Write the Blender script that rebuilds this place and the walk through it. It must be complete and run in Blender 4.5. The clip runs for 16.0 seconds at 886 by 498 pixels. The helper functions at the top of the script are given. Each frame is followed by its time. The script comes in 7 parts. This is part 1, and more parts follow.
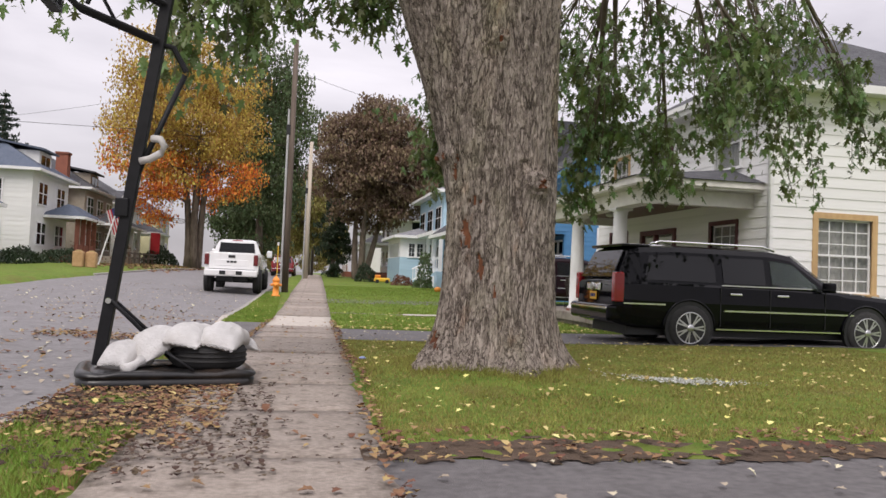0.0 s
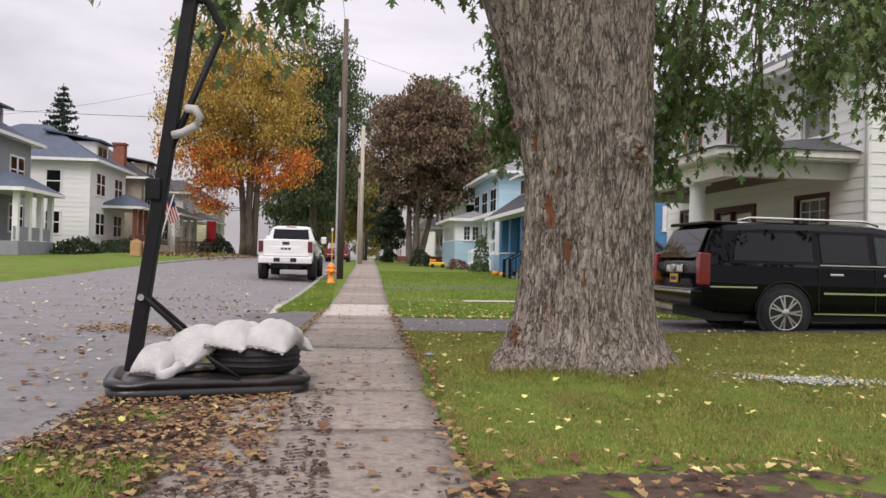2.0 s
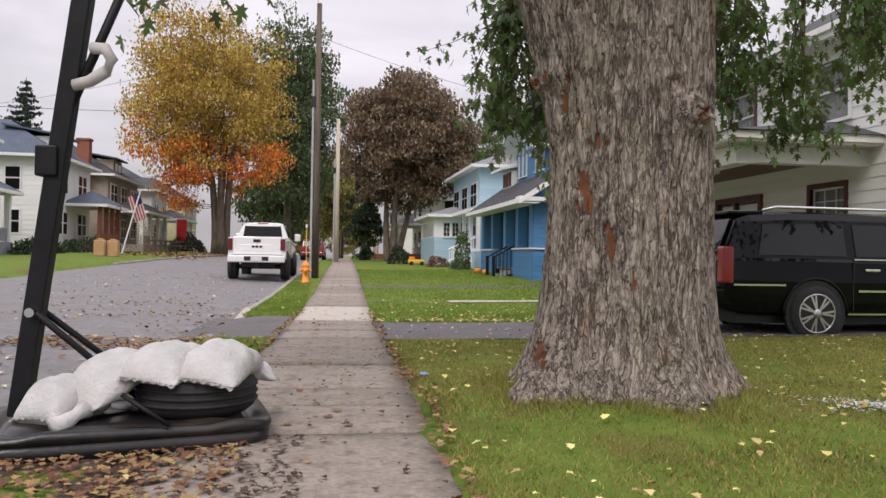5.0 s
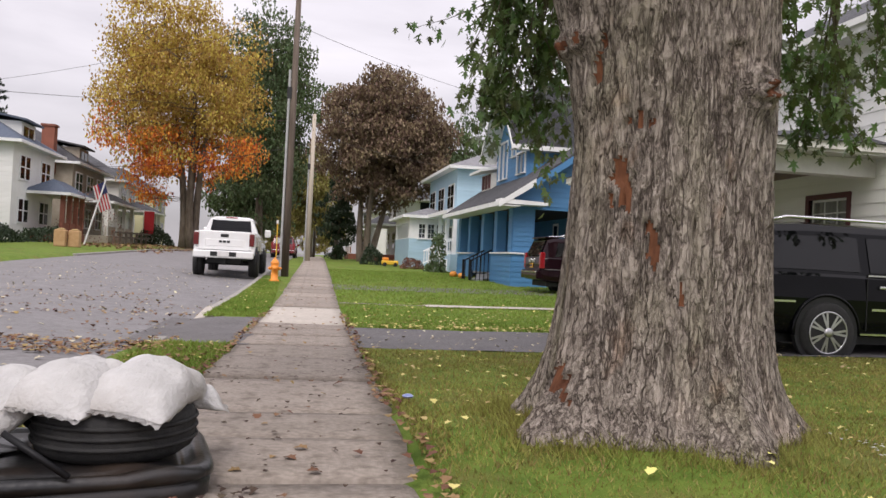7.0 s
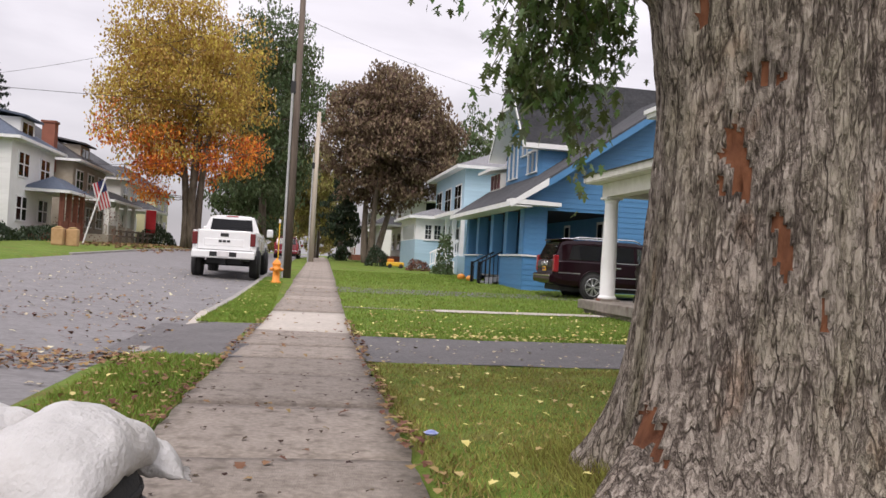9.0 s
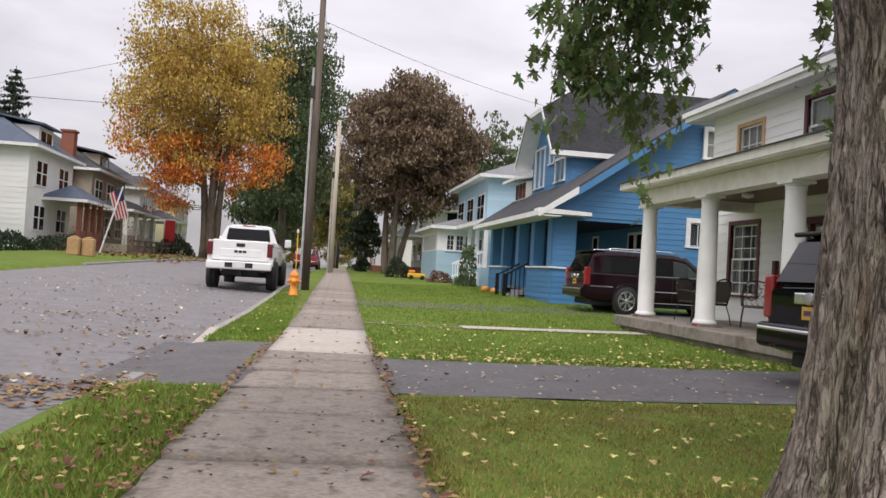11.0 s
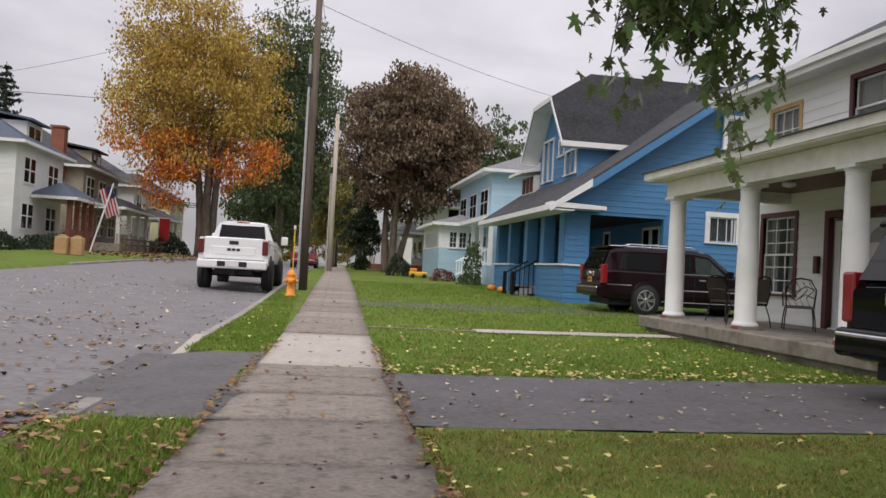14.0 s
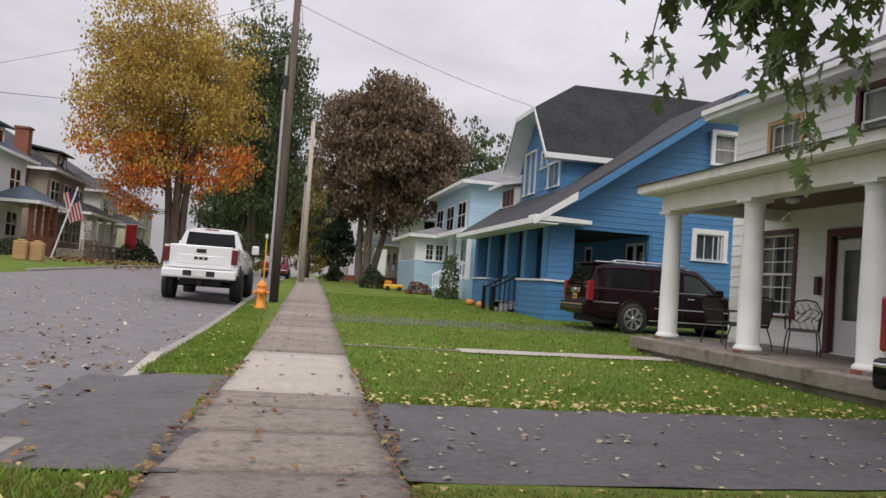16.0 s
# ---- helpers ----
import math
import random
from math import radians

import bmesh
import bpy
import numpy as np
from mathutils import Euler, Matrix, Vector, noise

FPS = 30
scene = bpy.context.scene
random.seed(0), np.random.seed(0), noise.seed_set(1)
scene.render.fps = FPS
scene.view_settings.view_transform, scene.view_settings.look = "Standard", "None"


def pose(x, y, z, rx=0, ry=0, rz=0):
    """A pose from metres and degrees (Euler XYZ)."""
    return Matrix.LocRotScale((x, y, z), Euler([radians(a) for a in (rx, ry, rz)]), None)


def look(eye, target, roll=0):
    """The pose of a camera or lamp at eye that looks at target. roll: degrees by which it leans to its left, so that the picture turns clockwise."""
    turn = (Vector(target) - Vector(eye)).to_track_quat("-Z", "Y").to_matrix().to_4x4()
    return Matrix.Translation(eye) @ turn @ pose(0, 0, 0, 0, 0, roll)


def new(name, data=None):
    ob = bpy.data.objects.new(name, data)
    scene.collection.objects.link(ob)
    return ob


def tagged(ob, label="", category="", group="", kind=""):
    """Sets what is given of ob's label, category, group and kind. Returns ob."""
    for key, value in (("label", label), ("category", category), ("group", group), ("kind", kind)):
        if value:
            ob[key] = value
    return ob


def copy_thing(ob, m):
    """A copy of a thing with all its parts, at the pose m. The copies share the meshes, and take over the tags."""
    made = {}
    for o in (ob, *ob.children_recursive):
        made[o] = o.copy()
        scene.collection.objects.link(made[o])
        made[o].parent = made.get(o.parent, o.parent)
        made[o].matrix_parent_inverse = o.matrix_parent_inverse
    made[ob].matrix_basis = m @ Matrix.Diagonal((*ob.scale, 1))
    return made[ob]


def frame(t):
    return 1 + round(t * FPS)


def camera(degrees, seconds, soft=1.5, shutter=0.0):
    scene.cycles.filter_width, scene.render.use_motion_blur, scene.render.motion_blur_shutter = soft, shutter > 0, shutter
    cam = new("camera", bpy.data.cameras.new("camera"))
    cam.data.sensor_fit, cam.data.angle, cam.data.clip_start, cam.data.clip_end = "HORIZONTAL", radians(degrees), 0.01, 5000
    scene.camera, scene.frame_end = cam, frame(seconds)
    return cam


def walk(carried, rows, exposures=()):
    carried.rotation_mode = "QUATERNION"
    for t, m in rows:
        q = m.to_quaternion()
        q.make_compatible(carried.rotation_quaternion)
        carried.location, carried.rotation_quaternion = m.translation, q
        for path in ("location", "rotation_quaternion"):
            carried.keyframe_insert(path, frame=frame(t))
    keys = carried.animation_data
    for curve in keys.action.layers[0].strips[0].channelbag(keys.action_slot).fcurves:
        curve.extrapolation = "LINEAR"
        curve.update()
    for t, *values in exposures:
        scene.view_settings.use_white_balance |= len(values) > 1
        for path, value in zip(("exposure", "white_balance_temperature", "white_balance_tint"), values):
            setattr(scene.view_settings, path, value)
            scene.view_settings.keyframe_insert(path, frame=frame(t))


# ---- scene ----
cam = camera(58.7, 16.0)
PATH = [
    (0, (-0.911, 1.183, 0.9), (-0.538, 3.147, 0.973), 2.4),
    (0.5, (-0.897, 1.431, 0.865), (-0.538, 3.398, 0.86), 2.2),
    (1, (-0.871, 1.682, 0.918), (-0.578, 3.66, 0.906), 1.8),
    (1.5, (-0.907, 1.944, 0.885), (-0.65, 3.928, 0.881), 1.7),
    (2, (-0.94, 2.25, 0.921), (-0.697, 4.235, 0.947), 1.4),
    (2.5, (-0.93, 2.518, 0.901), (-0.676, 4.502, 0.921), 0.7),
    (3, (-0.932, 2.764, 0.916), (-0.723, 4.753, 0.927), -0.8),
    (3.5, (-0.926, 3.013, 0.947), (-0.732, 5.003, 0.972), -1.1),
    (4, (-0.938, 3.318, 0.907), (-0.74, 5.308, 0.941), -0.9),
    (4.5, (-0.938, 3.581, 0.932), (-0.675, 5.564, 0.961), 0.3),
    (4.7, (-0.926, 3.686, 0.913), (-0.637, 5.665, 0.933), 0.5),
    (6.8, (-0.916, 4.768, 0.918), (-0.567, 6.737, 0.946), 2.7),
    (7, (-0.903, 4.886, 0.899), (-0.531, 6.851, 0.928), 2.8),
    (7.5, (-0.88, 5.156, 0.879), (-0.505, 7.12, 0.896), 2.8),
    (8, (-0.869, 5.386, 0.92), (-0.504, 7.352, 0.945), 3.1),
    (8.5, (-0.859, 5.69, 0.876), (-0.494, 7.656, 0.905), 3.1),
    (8.7, (-0.868, 5.809, 0.897), (-0.502, 7.775, 0.928), 3.2),
    (10.8, (-0.802, 7.061, 0.915), (-0.489, 9.036, 0.955), 3.2),
    (11, (-0.82, 7.169, 0.932), (-0.508, 9.144, 0.989), 3.4),
    (11.5, (-0.79, 7.434, 0.925), (-0.462, 9.406, 0.989), 3.3),
    (12, (-0.79, 7.688, 0.922), (-0.469, 9.661, 0.977), 3.0),
    (12.5, (-0.786, 7.915, 0.964), (-0.488, 9.891, 1.024), 3.1),
    (13, (-0.819, 8.196, 0.93), (-0.528, 10.174, 0.993), 3.1),
    (13.5, (-0.849, 8.458, 0.96), (-0.555, 10.436, 1.027), 3.1),
    (14, (-0.828, 8.683, 0.926), (-0.511, 10.657, 0.978), 3.1),
    (14.5, (-0.809, 8.905, 0.952), (-0.514, 10.883, 0.982), 3.1),
    (15, (-0.824, 9.16, 0.947), (-0.574, 11.144, 0.979), 3.2),
    (15.5, (-0.865, 9.46, 0.95), (-0.587, 11.439, 1.033), 3.6),
    (16, (-0.853, 9.718, 0.95), (-0.47, 11.679, 1.038), 4.1),
]
walk(cam, [(t, look(eye, target, roll)) for t, eye, target, roll in PATH], [(0, 0.1, 6600, 14), (4.5, 0.02, 6600, 14), (8.5, 0.15, 6600, 14), (11, 0.08, 6550, 12), (13, -0.14, 6550, 12), (16, -0.22, 6550, 12)])

# ---- world and light: an overcast autumn afternoon ----
world = bpy.data.worlds.new("overcast")
scene.world = world
world.use_nodes = True
wn, wl = world.node_tree.nodes, world.node_tree.links
wn.clear()
w_out, w_bg = wn.new("ShaderNodeOutputWorld"), wn.new("ShaderNodeBackground")
w_sky = wn.new("ShaderNodeTexSky")
w_sky.sky_type, w_sky.sun_disc = "NISHITA", False
w_sky.sun_elevation, w_sky.sun_rotation = radians(48), radians(200)
w_tc, w_map, w_noise, w_ramp = wn.new("ShaderNodeTexCoord"), wn.new("ShaderNodeMapping"), wn.new("ShaderNodeTexNoise"), wn.new("ShaderNodeValToRGB")
w_map.inputs["Scale"].default_value = (1.0, 1.0, 3.2)
w_noise.inputs["Scale"].default_value, w_noise.inputs["Detail"].default_value, w_noise.inputs["Distortion"].default_value = 2.3, 7, 0.4
w_ramp.color_ramp.elements[0].position, w_ramp.color_ramp.elements[0].color = 0.32, (0.365, 0.352, 0.378, 1)
w_ramp.color_ramp.elements[1].position, w_ramp.color_ramp.elements[1].color = 0.68, (0.60, 0.58, 0.61, 1)
w_gain, w_mix = wn.new("ShaderNodeVectorMath"), wn.new("ShaderNodeMix")
w_gain.operation = "SCALE"
w_gain.inputs["Scale"].default_value = 0.1
w_mix.data_type = "RGBA"
w_mix.inputs[0].default_value = 0.92
wl.new(w_tc.outputs["Generated"], w_map.inputs[0])
wl.new(w_map.outputs[0], w_noise.inputs["Vector"])
wl.new(w_noise.outputs[0], w_ramp.inputs[0])
wl.new(w_sky.outputs[0], w_gain.inputs[0])
wl.new(w_gain.outputs[0], w_mix.inputs[6])
wl.new(w_ramp.outputs[0], w_mix.inputs[7])
# an overcast dome is about three times as bright overhead as at the horizon
w_sep, w_up, w_dome = wn.new("ShaderNodeSeparateXYZ"), wn.new("ShaderNodeMapRange"), wn.new("ShaderNodeVectorMath")
w_up.inputs[1].default_value, w_up.inputs[2].default_value, w_up.inputs[3].default_value, w_up.inputs[4].default_value = 0.0, 1.0, 1.0, 3.6
w_dome.operation = "SCALE"
wl.new(w_tc.outputs["Generated"], w_sep.inputs[0])
wl.new(w_sep.outputs[2], w_up.inputs[0])
wl.new(w_mix.outputs[2], w_dome.inputs[0])
wl.new(w_up.outputs[0], w_dome.inputs["Scale"])
wl.new(w_dome.outputs[0], w_bg.inputs[0])
w_bg.inputs[1].default_value = 1.0
wl.new(w_bg.outputs[0], w_out.inputs[0])
sun = new("sun", bpy.data.lights.new("sun", "SUN"))
sun.data.energy, sun.data.angle, sun.data.color = 1.5, radians(25), (1.0, 0.96, 0.9)
sun.matrix_basis = look((0, 0, 40), (12, 26, 6))


# ---- materials ----
def mat(name, a, b=None, rough=0.7, metal=0.0, scale=6.0, bump=0.0, bscale=40.0, stretch=(1, 1, 1), rand=0.0, island=0.0, spec=0.5, dirt=None, coat=0.0, translucent=0.0, thin=0.0):
    m = bpy.data.materials.new(name)
    m.use_nodes = True
    n, l = m.node_tree.nodes, m.node_tree.links
    p = n["Principled BSDF"]
    p.inputs["Roughness"].default_value, p.inputs["Metallic"].default_value = rough, metal
    p.inputs["Specular IOR Level"].default_value, p.inputs["Coat Weight"].default_value = spec, coat
    b = b or tuple(c * 0.8 for c in a)
    tc, mp = n.new("ShaderNodeTexCoord"), n.new("ShaderNodeMapping")
    mp.inputs["Scale"].default_value = stretch
    l.new(tc.outputs["Object"], mp.inputs[0])
    n1, n2 = n.new("ShaderNodeTexNoise"), n.new("ShaderNodeTexNoise")
    n1.inputs["Scale"].default_value, n1.inputs["Detail"].default_value = scale, 8
    n2.inputs["Scale"].default_value, n2.inputs["Detail"].default_value = scale * 0.13, 3
    l.new(mp.outputs[0], n1.inputs["Vector"])
    l.new(mp.outputs[0], n2.inputs["Vector"])
    add = n.new("ShaderNodeMath")
    add.operation = "MULTIPLY_ADD"
    l.new(n2.outputs[0], add.inputs[0])
    add.inputs[1].default_value = 0.6
    l.new(n1.outputs[0], add.inputs[2])
    ramp = n.new("ShaderNodeValToRGB")
    ramp.color_ramp.elements[0].position, ramp.color_ramp.elements[0].color = 0.55, (*a, 1)
    ramp.color_ramp.elements[1].position, ramp.color_ramp.elements[1].color = 1.0, (*b, 1)
    l.new(add.outputs[0], ramp.inputs[0])
    col = ramp.outputs[0]
    if dirt:
        n3, r3, mx = n.new("ShaderNodeTexNoise"), n.new("ShaderNodeMapRange"), n.new("ShaderNodeMix")
        n3.inputs["Scale"].default_value, n3.inputs["Detail"].default_value = scale * 0.3, 6
        l.new(tc.outputs["Object"], n3.inputs["Vector"])
        r3.inputs[1].default_value, r3.inputs[2].default_value = 0.52, 0.72
        l.new(n3.outputs[0], r3.inputs[0])
        mx.data_type = "RGBA"
        l.new(r3.outputs[0], mx.inputs[0])
        l.new(col, mx.inputs[6])
        mx.inputs[7].default_value = (*dirt, 1)
        col = mx.outputs[2]
    if rand or island:
        hs, mr = n.new("ShaderNodeHueSaturation"), n.new("ShaderNodeMapRange")
        src = n.new("ShaderNodeObjectInfo").outputs["Random"] if rand else n.new("ShaderNodeNewGeometry").outputs["Random Per Island"]
        k = rand or island
        l.new(src, mr.inputs[0])
        mr.inputs[3].default_value, mr.inputs[4].default_value = 1 - k, 1 + k
        l.new(mr.outputs[0], hs.inputs["Value"])
        if island:
            m2 = n.new("ShaderNodeMapRange")
            m2.inputs[3].default_value, m2.inputs[4].default_value = 0.5 - 0.08 * island, 0.5 + 0.08 * island
            l.new(src, m2.inputs[0])
            l.new(m2.outputs[0], hs.inputs["Hue"])
        l.new(col, hs.inputs["Color"])
        col = hs.outputs[0]
    l.new(col, p.inputs["Base Color"])
    if bump:
        nb, bp = n.new("ShaderNodeTexNoise"), n.new("ShaderNodeBump")
        nb.inputs["Scale"].default_value, nb.inputs["Detail"].default_value = bscale, 5
        l.new(mp.outputs[0], nb.inputs["Vector"])
        bp.inputs["Strength"].default_value, bp.inputs["Distance"].default_value = bump, 0.02
        l.new(nb.outputs[0], bp.inputs["Height"])
        l.new(bp.outputs[0], p.inputs["Normal"])
    if translucent:
        tr, ms = n.new("ShaderNodeBsdfTranslucent"), n.new("ShaderNodeMixShader")
        l.new(col, tr.inputs[0])
        ms.inputs[0].default_value = translucent
        l.new(p.outputs[0], ms.inputs[1])
        l.new(tr.outputs[0], ms.inputs[2])
        l.new(ms.outputs[0], n["Material Output"].inputs[0])
    return m


def glass_mat(name, tint, rough=0.03, alpha=0.35, ior=1.5):
    m = bpy.data.materials.new(name)
    m.use_nodes = True
    n, l = m.node_tree.nodes, m.node_tree.links
    p = n["Principled BSDF"]
    p.inputs["Base Color"].default_value = (*tint, 1)
    p.inputs["Roughness"].default_value, p.inputs["Alpha"].default_value, p.inputs["IOR"].default_value = rough, alpha, ior
    return m


def bark_mat(name):
    """Grey plates split by dark upright furrows, with lichen-green and pale patches."""
    m = bpy.data.materials.new(name)
    m.use_nodes = True
    n, l = m.node_tree.nodes, m.node_tree.links
    p = n["Principled BSDF"]
    p.inputs["Roughness"].default_value, p.inputs["Specular IOR Level"].default_value = 0.95, 0.1
    tc, mp = n.new("ShaderNodeTexCoord"), n.new("ShaderNodeMapping")
    mp.inputs["Scale"].default_value = (1, 1, 0.22)
    l.new(tc.outputs["Object"], mp.inputs[0])

    def tex(scale, detail, src, rough=0.55):
        t = n.new("ShaderNodeTexNoise")
        t.inputs["Scale"].default_value, t.inputs["Detail"].default_value, t.inputs["Roughness"].default_value = scale, detail, rough
        l.new(src, t.inputs["Vector"])
        return t.outputs[0]

    def op(kind, a, b):
        m_ = n.new("ShaderNodeMath")
        m_.operation = kind
        for k, v in enumerate((a, b)):
            if isinstance(v, (int, float)):
                m_.inputs[k].default_value = v
            else:
                l.new(v, m_.inputs[k])
        return m_.outputs[0]

    def span(src, lo, hi, to_lo=0.0, to_hi=1.0):
        r = n.new("ShaderNodeMapRange")
        r.inputs[1].default_value, r.inputs[2].default_value, r.inputs[3].default_value, r.inputs[4].default_value = lo, hi, to_lo, to_hi
        l.new(src, r.inputs[0])
        return r.outputs[0]

    # thin cracks follow the contour lines of stretched noise; more of them at a finer scale
    cracks = []
    for sc, w, seed in ((9, 0.035, 0.0), (19, 0.045, 5.0), (40, 0.07, 9.0)):
        off = n.new("ShaderNodeVectorMath")
        off.inputs[1].default_value = (seed, seed, seed)
        l.new(mp.outputs[0], off.inputs[0])
        d = op("ABSOLUTE", op("SUBTRACT", tex(sc, 4, off.outputs[0], 0.6), 0.5), 0.0)
        cracks.append(span(d, 0.0, w))
    plate = op("MULTIPLY", op("MULTIPLY", cracks[0], span(cracks[1], 0, 1, 0.35, 1)), span(cracks[2], 0, 1, 0.6, 1))
    flake = tex(75, 8, mp.outputs[0], 0.65)
    speck = tex(120, 6, tc.outputs["Object"], 0.7)
    height = op("ADD", op("ADD", plate, op("MULTIPLY", flake, 0.8)), op("MULTIPLY", speck, 0.25))
    tone = op("ADD", op("MULTIPLY", plate, 0.52), op("MULTIPLY", op("ADD", op("MULTIPLY", flake, 0.7), op("MULTIPLY", speck, 0.4)), 0.55))
    ramp = n.new("ShaderNodeValToRGB")
    e = ramp.color_ramp.elements
    e[0].position, e[0].color = 0.26, (0.06, 0.047, 0.04, 1)
    e[1].position, e[1].color = 0.95, (0.52, 0.455, 0.395, 1)
    for at, c in ((0.46, (0.20, 0.165, 0.14, 1)), (0.70, (0.40, 0.34, 0.29, 1))):
        e.new(at).color = c
    l.new(tone, ramp.inputs[0])
    col = ramp.outputs[0]
    # lichen-green, pale weathered and rusty patches
    for sc, lo, hi, top, tint in ((2.2, 0.48, 0.66, 0.7, (0.80, 0.86, 0.68, 1)), (3.1, 0.54, 0.70, 0.8, (1.35, 1.3, 1.25, 1)), (4.3, 0.62, 0.72, 0.6, (0.95, 0.70, 0.55, 1))):
        mx = n.new("ShaderNodeMix")
        mx.data_type, mx.blend_type = "RGBA", "MULTIPLY"
        off = n.new("ShaderNodeMapping")
        off.inputs["Location"].default_value, off.inputs["Scale"].default_value = (sc, 2 * sc, sc), (1, 1, 0.5)
        l.new(tc.outputs["Object"], off.inputs[0])
        l.new(span(tex(sc, 6, off.outputs[0]), lo, hi, 0, top), mx.inputs[0])
        l.new(col, mx.inputs[6])
        mx.inputs[7].default_value = tint
        col = mx.outputs[2]
    l.new(col, p.inputs["Base Color"])
    bp = n.new("ShaderNodeBump")
    bp.inputs["Strength"].default_value, bp.inputs["Distance"].default_value = 1.0, 0.022
    l.new(height, bp.inputs["Height"])
    l.new(bp.outputs[0], p.inputs["Normal"])
    return m


GRASS = mat("lawn", (0.082, 0.140, 0.020), (0.155, 0.215, 0.038), 0.9, scale=5, bump=0.9, bscale=60, dirt=(0.15, 0.13, 0.04), spec=0.15)
BLADE = mat("grass_blade", (0.14, 0.225, 0.030), (0.25, 0.325, 0.065), 0.7, scale=2.0, island=0.35, spec=0.25, translucent=0.25)
OLIVEBLADE = mat("worn_grass_blade", (0.20, 0.205, 0.045), (0.32, 0.30, 0.085), 0.7, scale=2.0, island=0.35, spec=0.25, translucent=0.25)
DRYBLADE = mat("dry_blade", (0.26, 0.22, 0.09), (0.32, 0.22, 0.08), 0.8, scale=2.0, island=0.35, spec=0.2)
ROAD = mat("road_asphalt", (0.155, 0.147, 0.148), (0.225, 0.215, 0.216), 0.8, scale=14, bump=0.35, bscale=170, dirt=(0.155, 0.145, 0.145), spec=0.4)
DRIVE = mat("driveway_asphalt", (0.090, 0.084, 0.084), (0.155, 0.146, 0.146), 0.75, scale=16, bump=0.5, bscale=150, spec=0.4)
CONC = mat("sidewalk_concrete", (0.215, 0.183, 0.155), (0.345, 0.297, 0.255), 0.85, scale=30, bump=0.55, bscale=110, dirt=(0.165, 0.138, 0.113), rand=0.12, spec=0.3)
CONC_NEW = mat("new_concrete", (0.39, 0.35, 0.305), (0.50, 0.455, 0.40), 0.85, scale=11, bump=0.3, bscale=120, spec=0.3)
KERB = mat("kerb_concrete", (0.24, 0.225, 0.205), (0.36, 0.34, 0.31), 0.85, scale=9, bump=0.4, bscale=80, dirt=(0.19, 0.17, 0.15), rand=0.08)
SOIL = mat("bare_soil", (0.075, 0.055, 0.042), (0.13, 0.095, 0.07), 0.95, scale=14, bump=1.0, bscale=60, spec=0.1)
BARK = bark_mat("maple_bark")
BARKRED = mat("exposed_inner_bark", (0.085, 0.036, 0.022), (0.20, 0.085, 0.045), 0.9, scale=18, bump=0.8, bscale=40, stretch=(1, 1, 0.3), spec=0.1)
BARK2 = mat("far_bark", (0.10, 0.08, 0.062), (0.20, 0.165, 0.13), 0.95, scale=6, bump=0.8, bscale=14, stretch=(1, 1, 0.25), spec=0.1)
LEAF = mat("maple_leaf_green", (0.075, 0.120, 0.040), (0.19, 0.25, 0.085), 0.36, scale=1.5, island=0.5, spec=0.5, translucent=0.3)
LEAFY = mat("maple_leaf_gold", (0.40, 0.27, 0.06), (0.58, 0.40, 0.11), 0.6, scale=0.35, island=0.4, spec=0.3, translucent=0.35)
LEAFO = mat("maple_leaf_orange", (0.72, 0.20, 0.035), (0.78, 0.28, 0.06), 0.6, scale=1.0, island=0.35, spec=0.3, translucent=0.35)
LEAFG = mat("far_leaf_green", (0.075, 0.11, 0.05), (0.14, 0.18, 0.08), 0.6, scale=0.4, island=0.4, spec=0.3, translucent=0.3)
LEAFB = mat("far_leaf_bronze", (0.15, 0.105, 0.070), (0.25, 0.175, 0.115), 0.6, scale=0.4, island=0.45, spec=0.3, translucent=0.25)
LEAFM = mat("far_leaf_olive", (0.22, 0.20, 0.07), (0.34, 0.28, 0.09), 0.6, scale=0.4, island=0.4, spec=0.3, translucent=0.3)
NEEDLE = mat("spruce_needles", (0.022, 0.036, 0.026), (0.04, 0.058, 0.04), 0.7, scale=1, island=0.4, spec=0.2)
FALLY = mat("fallen_leaf_yellow", (0.52, 0.42, 0.13), (0.62, 0.52, 0.25), 0.8, scale=2, island=0.35, spec=0.2)
FALLB = mat("fallen_leaf_brown", (0.17, 0.095, 0.05), (0.29, 0.175, 0.095), 0.85, scale=2, island=0.5, spec=0.2)
FALLD = mat("fallen_leaf_dark", (0.055, 0.038, 0.03), (0.10, 0.066, 0.048), 0.9, scale=2, island=0.4, spec=0.2)
FALLP = mat("fallen_leaf_pale", (0.42, 0.37, 0.27), (0.5, 0.44, 0.33), 0.85, scale=2, island=0.4, spec=0.2)
WHITE = mat("white_paint", (0.72, 0.72, 0.71), (0.82, 0.82, 0.81), 0.55, scale=3, bump=0.08, bscale=30, rand=0.03)
WHITESIDE = mat("white_siding", (0.74, 0.74, 0.71), (0.82, 0.82, 0.80), 0.5, scale=2, bump=0.06, bscale=20, rand=0.04)
CREAM = mat("weathered_white_paint", (0.62, 0.60, 0.55), (0.76, 0.74, 0.69), 0.6, scale=5, bump=0.12, bscale=30)
BLUE = mat("blue_siding", (0.055, 0.185, 0.37), (0.075, 0.225, 0.43), 0.5, scale=2.5, bump=0.08, bscale=25, rand=0.07)
PALEBLUE = mat("pale_blue_siding", (0.34, 0.50, 0.60), (0.40, 0.56, 0.66), 0.55, scale=2.5, rand=0.05)
BEIGE = mat("beige_siding", (0.30, 0.255, 0.20), (0.38, 0.33, 0.265), 0.7, scale=3, rand=0.06)
